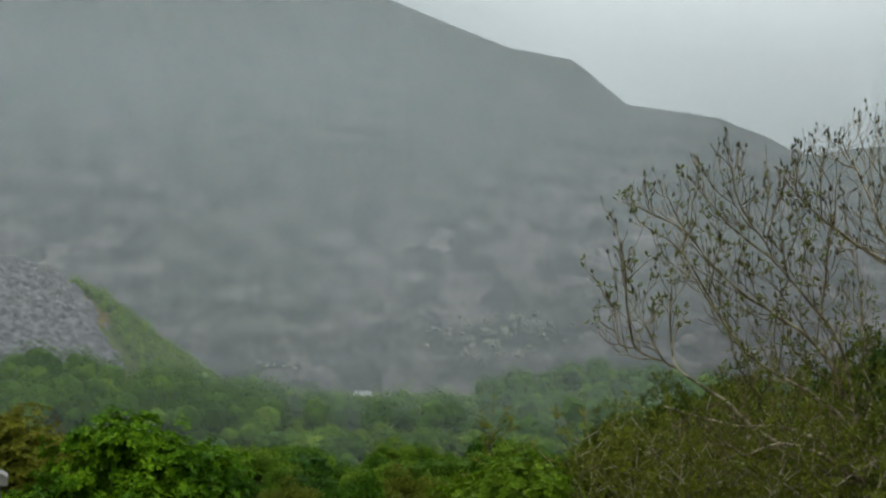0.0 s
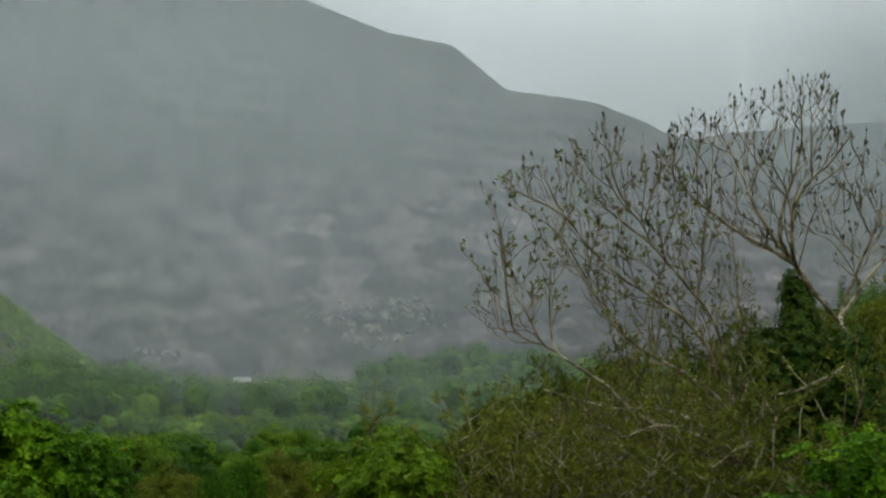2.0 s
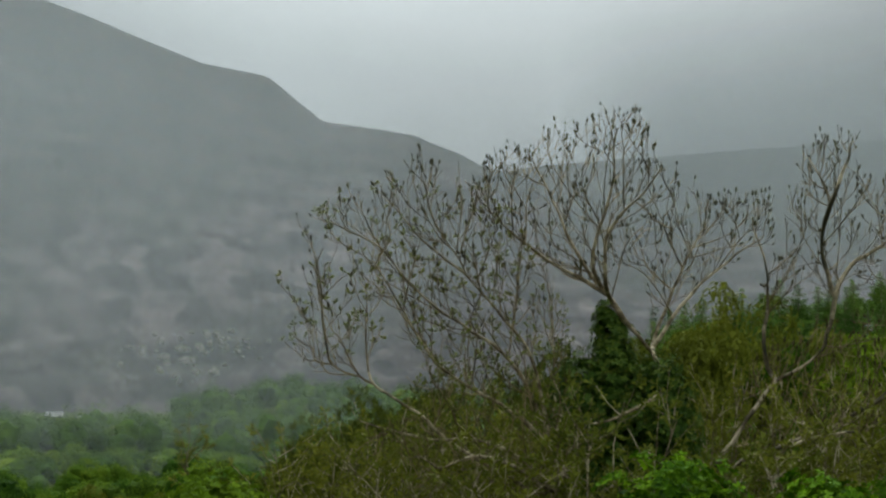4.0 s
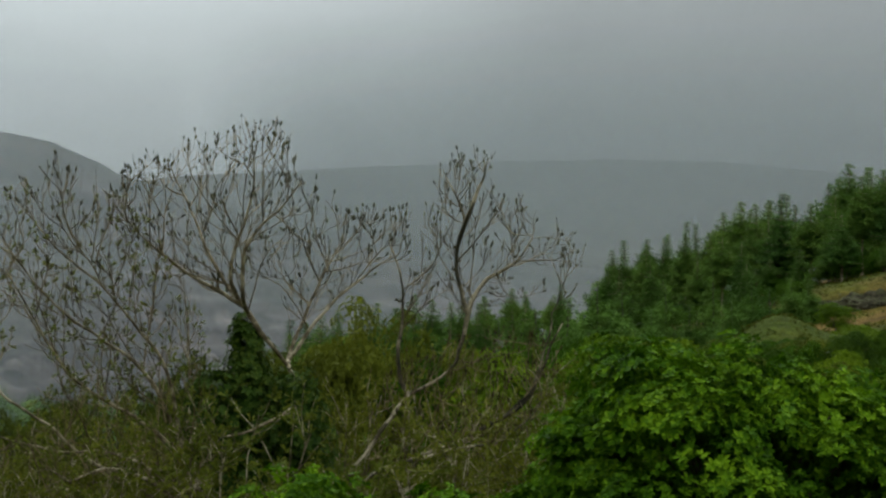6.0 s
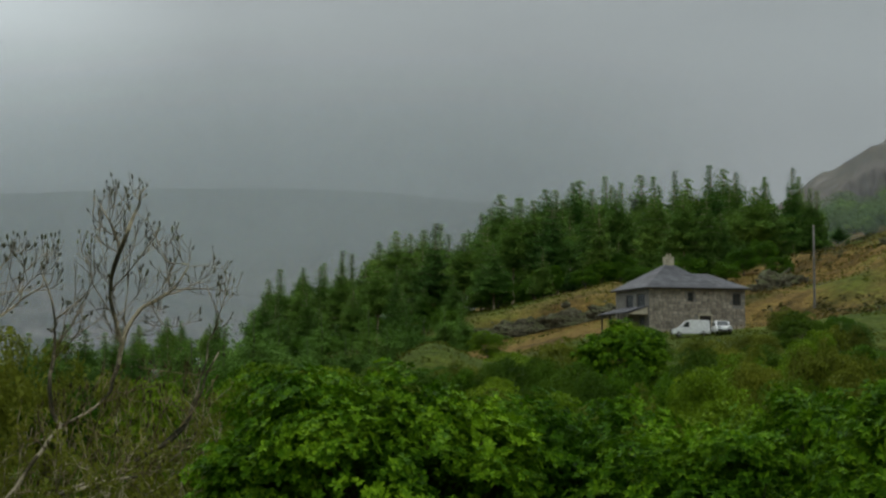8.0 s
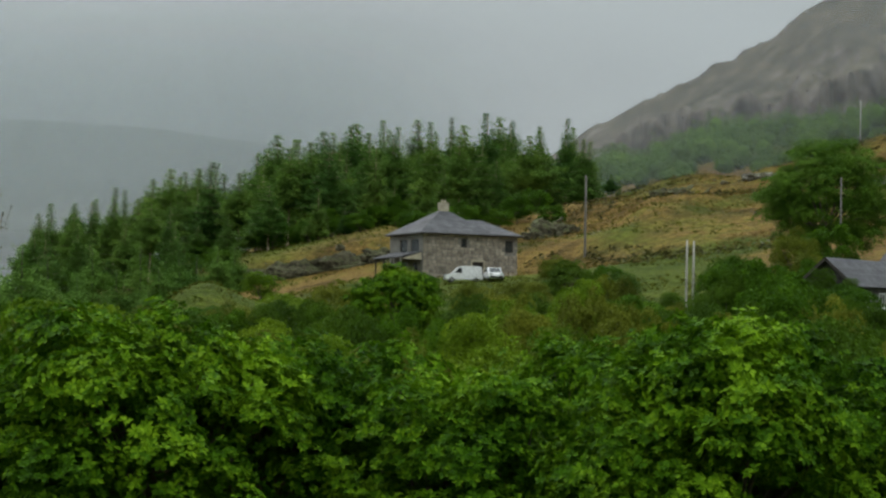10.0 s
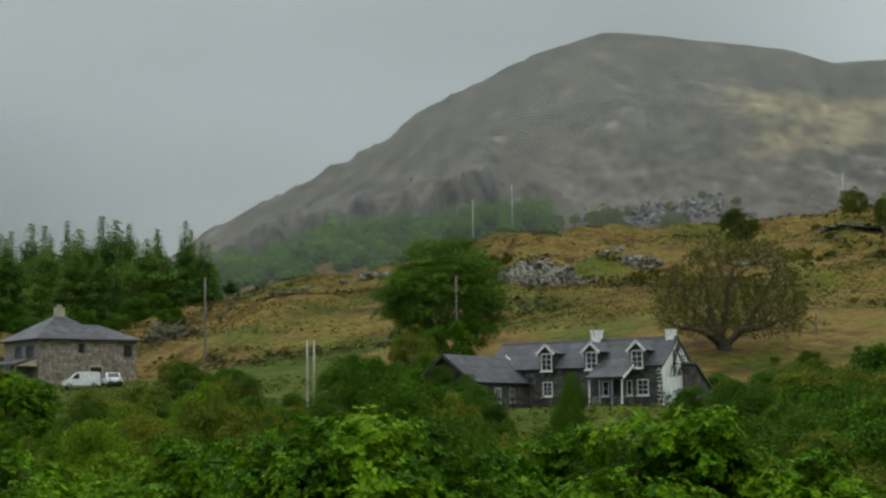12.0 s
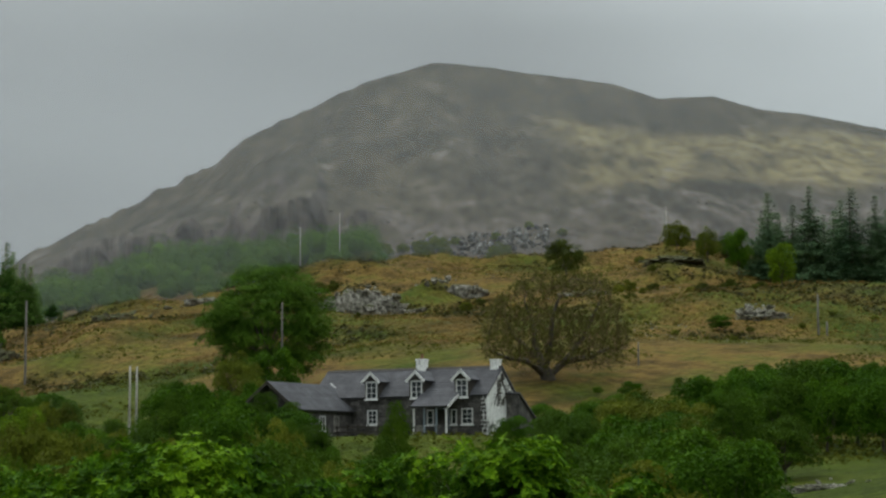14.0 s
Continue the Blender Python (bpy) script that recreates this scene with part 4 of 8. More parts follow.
oak(15.6, -3.4, 38, 4.2, 110)
oak(20.6, -3.6, 36, 3.6, 111)
oak(-9.0, -2.6, 46, 6.8, 112, label="rounded oak in fresh leaf")
oak(2.0, -3.6, 46, 3.4, 113, LIME, label="small lime-green young oak")
oak(-13.1, -2.35, 60, 6.0, 114, GOLD, label="small tree with russet-gold young leaves")


SHRUB_CLUMPS = [clump(5, s, 0.3) for s in (71, 72, 73)]


def shrub_kinds():
    out = {}
    for kind, leaf, sz, lobes, per, seed in (("birch", BIRCH, (1.0, 1.0, 1.3), 34, 42, 31), ("hazel", OLIVE, (1.25, 1.2, 0.85), 34, 42, 32), ("sallow", SYCAMORE, (1.1, 1.1, 0.95), 34, 42, 33),
                                              ("rowan", LIME, (1.1, 1.0, 1.0), 34, 42, 34), ("bramble", OLIVE, (1.5, 1.2, 0.6), 34, 42, 35), ("thorn", AMBER, (1.25, 1.2, 0.9), 34, 30, 36)):
        g, c = crown(seed, sz, lobes + 10, per + 40, 0.36, SHRUB_CLUMPS, 0.17, -0.85, 0.78, 0.15)
        if kind == "birch":
            for v in g.v:
                v[:, :2] *= np.clip(1.12 - 0.34 * (v[:, 2:] / sz[2] + 0.6), 0.3, 1.2)
        lift = sz[2] * 0.95
        out[kind] = (Geo().join(g, Matrix.Translation((0, 0, lift))).mesh("crown"), limbs_to(seed, c[:16] * 0.9 + (0, 0, lift), (0, 0, -0.1), (0, 0, 0.35), 0.05).mesh("trunk", True), leaf)
        out[kind][0].materials.append(leaf)
        out[kind][1].materials.append(DARK_BARK)
    return out


SHRUBS = shrub_kinds()
SHRUB_TEXT = {"birch": "young birch in soft mid-green leaf", "hazel": "olive-brown hazel thicket coming into leaf", "sallow": "dense dark green sallow bush", "rowan": "bright lime-green leafy bush",
              "bramble": "low spreading olive scrub", "thorn": "amber-brown hawthorn thicket with leaves just opening"}


def shrub(kind, az, el_top, d, width, seed=0, tall=None, foot=None):
    foot = on_land(az, d) if foot is None else foot
    h = max(from_eye(az, el_top, d)[2] - foot[2], 0.8) if tall is None else tall
    name = {"birch": "birch_tree", "hazel": "hazel_bush", "sallow": "sallow_bush", "rowan": "leafy_bush", "bramble": "scrub", "thorn": "hawthorn_bush"}[kind]
    own = {"birch": 2.55, "hazel": 1.85, "sallow": 2.0, "rowan": 2.1, "bramble": 1.35, "thorn": 1.9}[kind]
    w = {"birch": 2.4, "hazel": 2.9, "sallow": 2.6, "rowan": 2.6, "bramble": 3.4, "thorn": 2.9}[kind]
    width = min(max(width, h * 0.72 if kind != 'birch' else h * 0.4), h * 1.7)
    t = thing(name, Matrix.LocRotScale(foot, Euler((0, 0, (seed * 2.4 + az) % 6.28)), (width / w, width / w, h / own)), SHRUB_TEXT[kind], "bush" if kind != "birch" else "tree", kind + " scrub on the slope")
    part("crown", SHRUBS[kind][0], None, t)
    part("trunk", SHRUBS[kind][1], None, t)


# scrub behind the bare trees and up to the conifers
for k, (kind, az, el, d, w) in enumerate((
        ("thorn", 7.5, -0.7, 78, 6.0), ("thorn", 9.4, -0.2, 80, 6.5), ("thorn", 11.2, 0.3, 74, 6.5), ("thorn", 13.2, 0.8, 78, 6.5), ("thorn", 15.2, 1.2, 82, 6.5), ("hazel", 17.2, 2.0, 84, 7.5), ("hazel", 19.0, 1.6, 88, 7), ("sallow", 18.6, 0.6, 84, 5.0), ("thorn", 5.8, -1.6, 70, 5.0),
        ("rowan", 21.0, 0.9, 88, 5.0), ("rowan", 24.3, 1.4, 90, 5.5), ("rowan", 26.8, 1.2, 95, 4.0), ("thorn", 9.0, -2.2, 66, 5.0), ("thorn", 12.0, -1.6, 66, 5.0), ("sallow", 20.0, -1.2, 66, 4.5), ("sallow", 17.5, -1.6, 64, 4.0),
        ("rowan", 22.5, -0.5, 70, 3.5), ("thorn", 3.2, -3.0, 72, 4.0), ("sallow", 1.6, -3.4, 90, 5.0), ("sallow", -2.5, -3.9, 80, 4.0), ("hazel", -1.2, -3.9, 110, 6.0), ("hazel", -4.4, -4.3, 125, 6.0), ("sallow", -3.0, -4.4, 140, 6.0), ("hazel", 0.6, -4.2, 150, 7.0), ("hazel", 3.6, -3.8, 150, 7.0), ("sallow", -6.0, -4.2, 160, 7.0), ("sallow", 5.6, -3.0, 110, 6.0))):
    shrub(kind, az, el, d, w, k)


def conifer_mesh(seed, height, spread, droop, layers, bare, full=1.0, ragged=0.3, boughs=True):
    """A pine or spruce: tapering trunk and shelves of boughs, each bough a row of ragged flat sprays."""
    r = np.random.default_rng(seed)
    g, t = Geo(), Geo()
    zs = np.linspace(0, height, 8)
    wob = np.cumsum(r.normal(size=(8, 2)) * 0.05, axis=0)
    t.tube(np.column_stack([wob, zs]), np.linspace(height * 0.014, 0.03, 8), 6)
    pos, nrm, sc = [], [], []
    for i in range(layers):
        q = i / (layers - 1)
        z = height * (bare + (0.985 - bare) * q)
        reach = spread * (1 - q ** full) * r.uniform(1 - ragged, 1 + ragged) + 0.22
        a0 = r.uniform(0, 2 * np.pi)
        n = int(5 + 3 * (1 - q))
        for k in range(n):
            a = a0 + 2 * np.pi * k / n + r.normal() * 0.25
            ln = reach * r.uniform(0.65, 1.2)
            end = np.array((math.cos(a) * ln, math.sin(a) * ln, z - droop * ln * r.uniform(0.4, 1.3)))
            st = np.array((0, 0, z))
            if boughs and i % 2 == 0:
                t.tube([st, (st + end) / 2 + (0, 0, 0.1 * ln), end], [0.05, 0.03, 0.015], 4)
            side = np.array((-math.sin(a), math.cos(a), 0))
            for f in np.linspace(0.18, 1.0, max(2, int(ln / 0.34))):
                for w in (-1, 0, 1) if f < 0.85 and ln > 1.2 else (0,):
                    pos.append(st + (end - st) * f + side * w * (0.28 * ln * (1 - f * 0.6)) + (0, 0, 0.12 * ln * f * f) + r.normal(size=3) * 0.09)
                    nrm.append(np.array((math.cos(a) * 0.35, math.sin(a) * 0.35, 0.95)) + r.normal(size=3) * 0.16)
                    sc.append(r.uniform(0.7, 1.2) * (0.5 + 0.5 * (1 - q)))
    pos, nrm, sc = np.array(pos), np.array(nrm), np.array(sc)
    tv, tf = clump(7, seed, 0.55)
    scatter(g, tv * 1.15, tf, pos, nrm, sc, r=r)
    return g.mesh("crown"), t.mesh("trunk", True)


PINES = [conifer_mesh(s, 15, w_, d_, n_, b, f_, rg) for s, b, w_, f_, d_, n_, rg in ((41, 0.2, 3.3, 1.15, -0.1, 24, 0.35), (42, 0.34, 3.1, 1.5, -0.25, 20, 0.45), (43, 0.1, 3.6, 0.95, 0.0, 26, 0.3), (44, 0.26, 3.3, 1.3, -0.15, 22, 0.4), (45, 0.12, 3.0, 0.9, -0.05, 26, 0.3), (46, 0.4, 3.2, 1.9, -0.3, 17, 0.5))]
SPRUCES = [conifer_mesh(s, 16, w_, 0.32, n_, 0.04, 1.1, 0.3) for s, w_, n_ in ((51, 3.4, 24), (52, 4.0, 21), (53, 3.0, 26))]
YOUNG = [conifer_mesh(s, 7, w_, 0.1, n_, 0.03, f_, 0.25, False) for s, w_, n_, f_ in ((55, 2.3, 15, 1.5), (56, 2.0, 16, 1.2), (57, 2.6, 14, 1.9))]
for kinds_, leaf_, bark_ in ((PINES, NEEDLE, BARK), (SPRUCES, SPRUCE, DARK_BARK), (YOUNG, YOUNG_NEEDLE, DARK_BARK)):
    for cm, tm in kinds_:
        cm.materials.append(leaf_)
        tm.materials.append(bark_)


def conifer(kinds, k, az, d, height, base, name, label, group, wide=1.0):
    t = thing(name, Matrix.LocRotScale(on_land(az, d, 0.2), Euler((0, 0, k * 1.7)), (wide * height / base, wide * height / base, height / base)), label, "tree", group)
    cm, tm = kinds[k % len(kinds)]
    part("crown", cm, None, t)
    part("trunk", tm, None, t)


pr = np.random.default_rng(5)
SKY_AZ, SKY_EL = (14, 17.5, 18.7, 22, 24.2, 25, 26.2, 28.6, 31.2, 33.3, 35.1, 37.8, 40.8, 41.6, 42.4), (1.0, 1.5, 1.7, 2.0, 2.5, 3.3, 3.75, 4.7, 5.45, 6.0, 6.2, 6.4, 6.5, 5.4, 3.8)
k = 0
for row, (d, drop, step) in enumerate(((284, 1.7, 1.3), (292, 1.0, 1.25), (305, 0.6, 1.2), (322, 0.25, 1.05), (342, 0.05, 0.85), (362, 0.05, 0.8))):
    for az in np.arange(14.5 + row * 0.31, 42.0, step):
        a, dd = az + pr.normal() * 0.28, d + pr.normal() * 6 + (16 if az > 35 else 0)
        if (row < 3 and a > 39.8) or (row < 1 and a > 36.0) or (row < 2 and 35.4 < a < 37.2):
            continue
        ground_z = float(land(a, dd))
        el = np.interp(a, SKY_AZ, SKY_EL) - drop * (0.35 if a < 25.5 else 1.0) * pr.uniform(0.3, 1.2) + pr.normal() * 0.16 - (0.35 if pr.uniform() < 0.2 else 0)
        h = np.clip(EYE + dd * math.tan(radians(el)) - ground_z, 4.5, 21)
        conifer(PINES, int(pr.integers(0, 6)), a, dd, h, 15, "pine_tree", "tall dark green pine in a hillside plantation", "pines of the plantation", pr.uniform(0.95, 1.3) * (1.25 if h < 8 else 1.0))
        k += 1
for i in range(33):
    az = 23.4 + i * 0.52
    shrub("sallow", az, 0, 292 + 14 * math.sin(i * 2.3), 6.5, i, 4.2 + 1.0 * math.sin(i * 1.7))
# young trees along the lower edge of the plantation
for az, d, el in ((22.6, 205, 1.5), (23.6, 215, 1.9), (24.5, 222, 2.3), (25.2, 232, 2.1), (26.0, 228, 1.6), (26.5, 240, 2.3), (27.2, 236, 1.7), (27.8, 244, 2.5), (28.4, 238, 1.9), (29.0, 248, 2.6), (29.5, 242, 2.2), (30.1, 250, 2.5), (30.6, 256, 2.6), (21.6, 200, 1.2), (28.1, 228, 1.2), (26.9, 222, 1.0), (25.6, 215, 1.0), (24.2, 205, 0.9)):
    conifer(YOUNG, k, az, d, max(EYE + d * math.tan(radians(el)) - float(land(az, d)), 3.0), 7, "young_conifer", "small soft-green young conifer at the edge of a plantation", "young conifers below the plantation", 1.15 if k % 2 else 0.95)
    k += 1
for k, (az, d, el) in enumerate(((63.0, 328, 7.2), (63.0, 334, 7.9), (63.7, 335, 7.5), (64.2, 328, 8.05), (64.9, 333, 7.3), (65.4, 326, 7.95), (66.1, 330, 7.7), (66.8, 332, 8.0), (67.5, 330, 7.6), (63.3, 345, 7.3), (65.1, 345, 7.6), (64.6, 341, 7.2), (66.4, 343, 7.3))):
    conifer(SPRUCES, k, az, d, EYE + d * math.tan(radians(el)) - float(land(az, d)), 16, "spruce_tree", "dark bluish-green spruce in a shelter belt", "spruces of the shelter belt", 1.15 + 0.25 * (k % 3))


core_bm = bmesh.new()
bmesh.ops.create_icosphere(core_bm, subdivisions=2, radius=1.0)
CORE, CORE_F = np.array([v.co[:] for v in core_bm.verts]), np.array([[v.index for v in f.verts] for f in core_bm.faces])
core_bm.free()


def woodland(name, label, spots, leaf, seed, faces=90, clump_size=1.35, core=0.27):
    """Crowns of a far wood, in one mesh: nobody could count them."""
    r = np.random.default_rng(seed)
    g = Geo()
    P_, N_, S_ = [], [], []
    for (x, y, z, w, h) in spots:
        c = r.normal(size=(faces, 3))
        c /= np.linalg.norm(c, axis=1)[:, None]
        c[:, 2] = np.where(c[:, 2] < -0.25, -c[:, 2], c[:, 2])
        bump = 1 + 0.25 * np.sin(c[:, 0] * 5 + x) * np.cos(c[:, 1] * 4 + y)
        p = c * np.array((w / 2, w / 2, h * 0.42)) * (bump * r.uniform(0.75, 1.05, faces))[:, None] + np.array((x, y, z + h * 0.6))
        P_.append(p)
        if core:
            g.add(CORE * np.array((w * core, w * core, h * core * 0.85)) * (1 + 0.12 * r.normal(size=(len(CORE), 1))) + np.array((x, y, z + h * 0.58)), CORE_F)
        N_.append(c + (0, 0, 0.3))
        S_.append(r.uniform(0.7, 1.3, faces) * clump_size * w / 9)
    P_, N_, S_ = np.concatenate(P_), np.concatenate(N_), np.concatenate(S_)
    pick = r.integers(0, 3, len(P_))
    for k, (tv, tf) in enumerate(FAR_CLUMPS):
        s = pick == k
        scatter(g, tv, tf, P_[s], N_[s], S_[s], r=r)
    return tagged(part(name, g, leaf), label, "woodland", kind="stuff")


def spots(seed, n, az0, az1, d0, d1, w0, w1, keep=None):
    r = np.random.default_rng(seed)
    out = []
    for i in range(n):
        az, d = r.uniform(az0, az1), math.sqrt(r.uniform(d0 * d0, d1 * d1))
        if keep and not keep(az, d):
            continue
        p = on_land(az, d)
        w = r.uniform(w0, w1)
        if p[2] + w * 1.1 > EYE + d * math.tan(radians(np.interp(az, (-16, -13, -9.5, -6.2, -5.6), (-0.3, -0.6, -0.9, -1.6, 9)))) and w0 != 5 and w0 != 4:
            continue
        out.append((*p, w, w * r.uniform(0.8, 1.45)))
    return out


VALLEY = []
vr = np.random.default_rng(61)
for s_ in range(6):
    # uneven crowns: a few large lobes and many small ones about them
    g_, c_ = crown(600 + s_, (1, 1, 0.62), 11, 46, 0.5, FAR_CLUMPS, 0.24, -0.5, 0.7)
    h_, e_ = crown(620 + s_, (1.06, 1.06, 0.74), 15, 20, 0.27, FAR_CLUMPS, 0.2, -0.3, 0.86)
    for q_ in c_:
        g_.add(CORE * (0.4, 0.4, 0.31) * (1 + 0.14 * vr.normal(size=(len(CORE), 1))) + q_, CORE_F)
    me_ = Geo().join(g_, Matrix.Translation((0, 0, 0.8))).join(h_, Matrix.Translation((0, 0, 0.82))).mesh("crown")
    me_.materials.append(WOOD_LEAF)
    tr_ = limbs_to(600 + s_, c_[:9] * 0.85 + (0, 0, 0.8), (0, 0, -0.1), (0, 0, 0.4), 0.07).mesh("trunk", True)
    tr_.materials.append(DARK_BARK)
    VALLEY.append((me_, tr_))
placed = []
for i in range(2600):
    az, d = vr.uniform(-16, 12.5), 190 + 440 * vr.uniform(0, 1) ** 0.8
    w = vr.uniform(6.5, 14) * (0.8 + 0.35 * (d - 190) / 440)
    x, y = d * math.sin(radians(az)), d * math.cos(radians(az))
    if len(placed) >= 298 or any((x - q[0]) ** 2 + (y - q[1]) ** 2 < (0.31 * (w + q[2])) ** 2 for q in placed):
        continue
    placed.append((x, y, w))
    t = thing("woodland_tree", Matrix.LocRotScale(on_land(az, d, 0.4), Euler((0, 0, i * 2.1)), (w / 2.5, w / 2.5 * vr.uniform(0.8, 1.2), w * vr.uniform(0.34, 0.56))), "round-crowned green broadleaf tree in the valley wood", "tree", "trees of the valley wood")
    part("crown", VALLEY[i % 6][0], None, t)
    part("trunk", VALLEY[i % 6][1], None, t)

woodland("far_valley_wood", "distant green woodland below the quarry", spots(62, 1500, -16, 14, 600, 1180, 7, 15, lambda a, d: not (a < -8.4 and d > 690) and not (a < 1.2 and d > 910)) + spots(67, 520, -17, -5, 520, 690, 8, 14), WOOD_LEAF, 66, 90, 1.25, 0.3)
woodland("tip_side_scrub", "bright green young birch scrub down the side of the slate heap", spots(68, 1900, -11.6, -4.6, 640, 880, 4, 6.5, lambda a, d: abs((a + 9.8) - (880 - d) * 0.017) < 1.7 + (880 - d) * 0.004), LIME, 69, 60, 1.25, 0.2)
woodland("hillside_wood", "low green birch wood on the lower mountainside", spots(64, 620, 38.5, 51.5, 458, 650, 4, 9.5), HILL_LEAF, 65, 90, 1.3)

# ---------------------------------------------------------------- bare trees
def inside(outline, x, y):
    """Which points lie inside a closed outline."""
    hit = np.zeros(len(x), bool)
    for (x0, y0), (x1, y1) in zip(outline, outline[1:] + outline[:1]):
        hit ^= ((y0 > y) != (y1 > y)) & (x < (x1 - x0) * (y - y0) / (y1 - y0 + 1e-9) + x0)
    return hit


def limb_nodes(limbs, step, wobble, r, thick):
    """Main limbs as chains of nodes: places, parents and least radii."""
    pos, par, low = [], [], []
    for pts in limbs:
        pts = np.array(pts, float)
        seg = np.linalg.norm(np.diff(pts, axis=0), axis=1)
        n = max(int(seg.sum() / step), 2)
        q = np.interp(np.linspace(0, seg.sum(), n), np.concatenate([[0], np.cumsum(seg)]), np.arange(len(pts)))
        k = np.clip(q.astype(int), 0, len(pts) - 2)
        f = (q - k)[:, None]
        p0, p1, p2, p3 = pts[np.maximum(k - 1, 0)], pts[k], pts[k + 1], pts[np.minimum(k + 2, len(pts) - 1)]
        c = 0.5 * (2 * p1 + (p2 - p0) * f + (2 * p0 - 5 * p1 + 4 * p2 - p3) * f ** 2 + (3 * p1 - p0 - 3 * p2 + p3) * f ** 3)
        c[1:] += r.normal(size=(n - 1, 3)) * wobble
        last = int(np.argmin(np.linalg.norm(np.array(pos) - c[0], axis=1))) if pos else -1
        wide = np.linspace(thick, thick * 0.25, len(c))
        for p, w in (zip(c, wide) if last < 0 else zip(c[1:], wide[1:])):
            pos.append(p)
            par.append(last)
            low.append(w)
            last = len(pos) - 1
    return pos, par, low


def sprout(pos, par, outlines, step, rates, r):
    """Side branches that leave the limbs and sweep upwards, and twigs that leave those in turn, within the crown's outlines."""
    first, last = 0, len(pos)
    crowd = {}
    for gap, length, lift, bend, most in rates:
        for k in r.permutation(np.arange(first, last)):
            if par[k] < 0 or r.random() > step / gap:
                continue
            t = pos[k] - pos[par[k]]
            t = t / (np.linalg.norm(t) + 1e-9)
            v = r.normal(size=3)
            v -= t * v.dot(t)
            v /= np.linalg.norm(v) + 1e-9
            d = t * 0.6 + v * 0.85 + np.array((0, 0, lift))
            d /= np.linalg.norm(d)
            n = max(int(length * r.uniform(0.5, 1.2) / step), 2)
            path, p = [], pos[k]
            for q in range(n):
                p = p + d * step
                path.append(p)
                d = d + (0, 0, bend) + r.normal(size=3) * 0.07
                d /= np.linalg.norm(d)
            path = np.array(path)
            az = np.degrees(np.arctan2(path[:, 0], path[:, 1]))
            el = np.degrees(np.arctan2(path[:, 2] - EYE, np.hypot(path[:, 0], path[:, 1])))
            ok = np.zeros(n, bool)
            for o in outlines:
                ok |= inside(o, az, el)
            keep = n if ok.all() else int(np.argmin(ok))
            cells = [(int(a // 0.55), int(e // 0.55)) for a, e in zip(az, el)]
            full = [q for q in range(n) if crowd.get(cells[q], 0) > most]
            keep = min(keep, full[0] if full else n)
            for c in cells[:keep] if keep > 1 else ():
                crowd[c] = crowd.get(c, 0) + 1
            up_ = k
            for p in path[:keep] if keep > 1 else ():
                pos.append(p)
                par.append(up_)
                up_ = len(pos) - 1
        first, last = last, len(pos)


def grow_into(pos, par, space, step, kill, influence, up, r):
    """Branches that grow from the limbs towards free points of the crown until it is filled."""
    near = np.full(len(space), 1e9)
    who = np.zeros(len(space), int)

    def seen(first):
        new_ = np.array(pos[first:])
        for a in range(0, len(new_), 400):
            m = np.linalg.norm(space[:, None] - new_[None, a:a + 400], axis=2)
            k = m.argmin(1)
            d = m[np.arange(len(space)), k]
            b = d < near
            near[b], who[b] = d[b], first + a + k[b]

    seen(0)
    grown = {}
    for turn in range(140):
        live = (near < influence) & (near > kill)
        if not live.any():
            break
        pull = {}
        for i in np.nonzero(live)[0]:
            pull.setdefault(int(who[i]), []).append(i)
        first = len(pos)
        for k, ids in pull.items():
            if grown.get(k, 0) > 2:
                near[ids] = 0
                continue
            d = space[ids] - pos[k]
            d = (d / np.linalg.norm(d, axis=1)[:, None]).mean(0)
            if par[k] >= 0:
                back = pos[k] - pos[par[k]]
                d = d + 1.0 * back / (np.linalg.norm(back) + 1e-9)
            d = d + (0, 0, up) + r.normal(size=3) * 0.08
            grown[k] = grown.get(k, 0) + 1
            pos.append(pos[k] + d / (np.linalg.norm(d) + 1e-9) * step)
            par.append(k)
        if len(pos) == first:
            break
        seen(first)


def bud_shape(length, rad):
    v = [(0, 0, 0)] + [(math.cos(a) * rad, math.sin(a) * rad, length * 0.45) for a in (0, 1.57, 3.14, 4.71)] + [(0, 0, length)]
    f = [(0, 2, 1), (0, 3, 2), (0, 4, 3), (0, 1, 4), (1, 2, 5), (2, 3, 5), (3, 4, 5), (4, 1, 5)]
    return np.array(v, float), np.array(f)


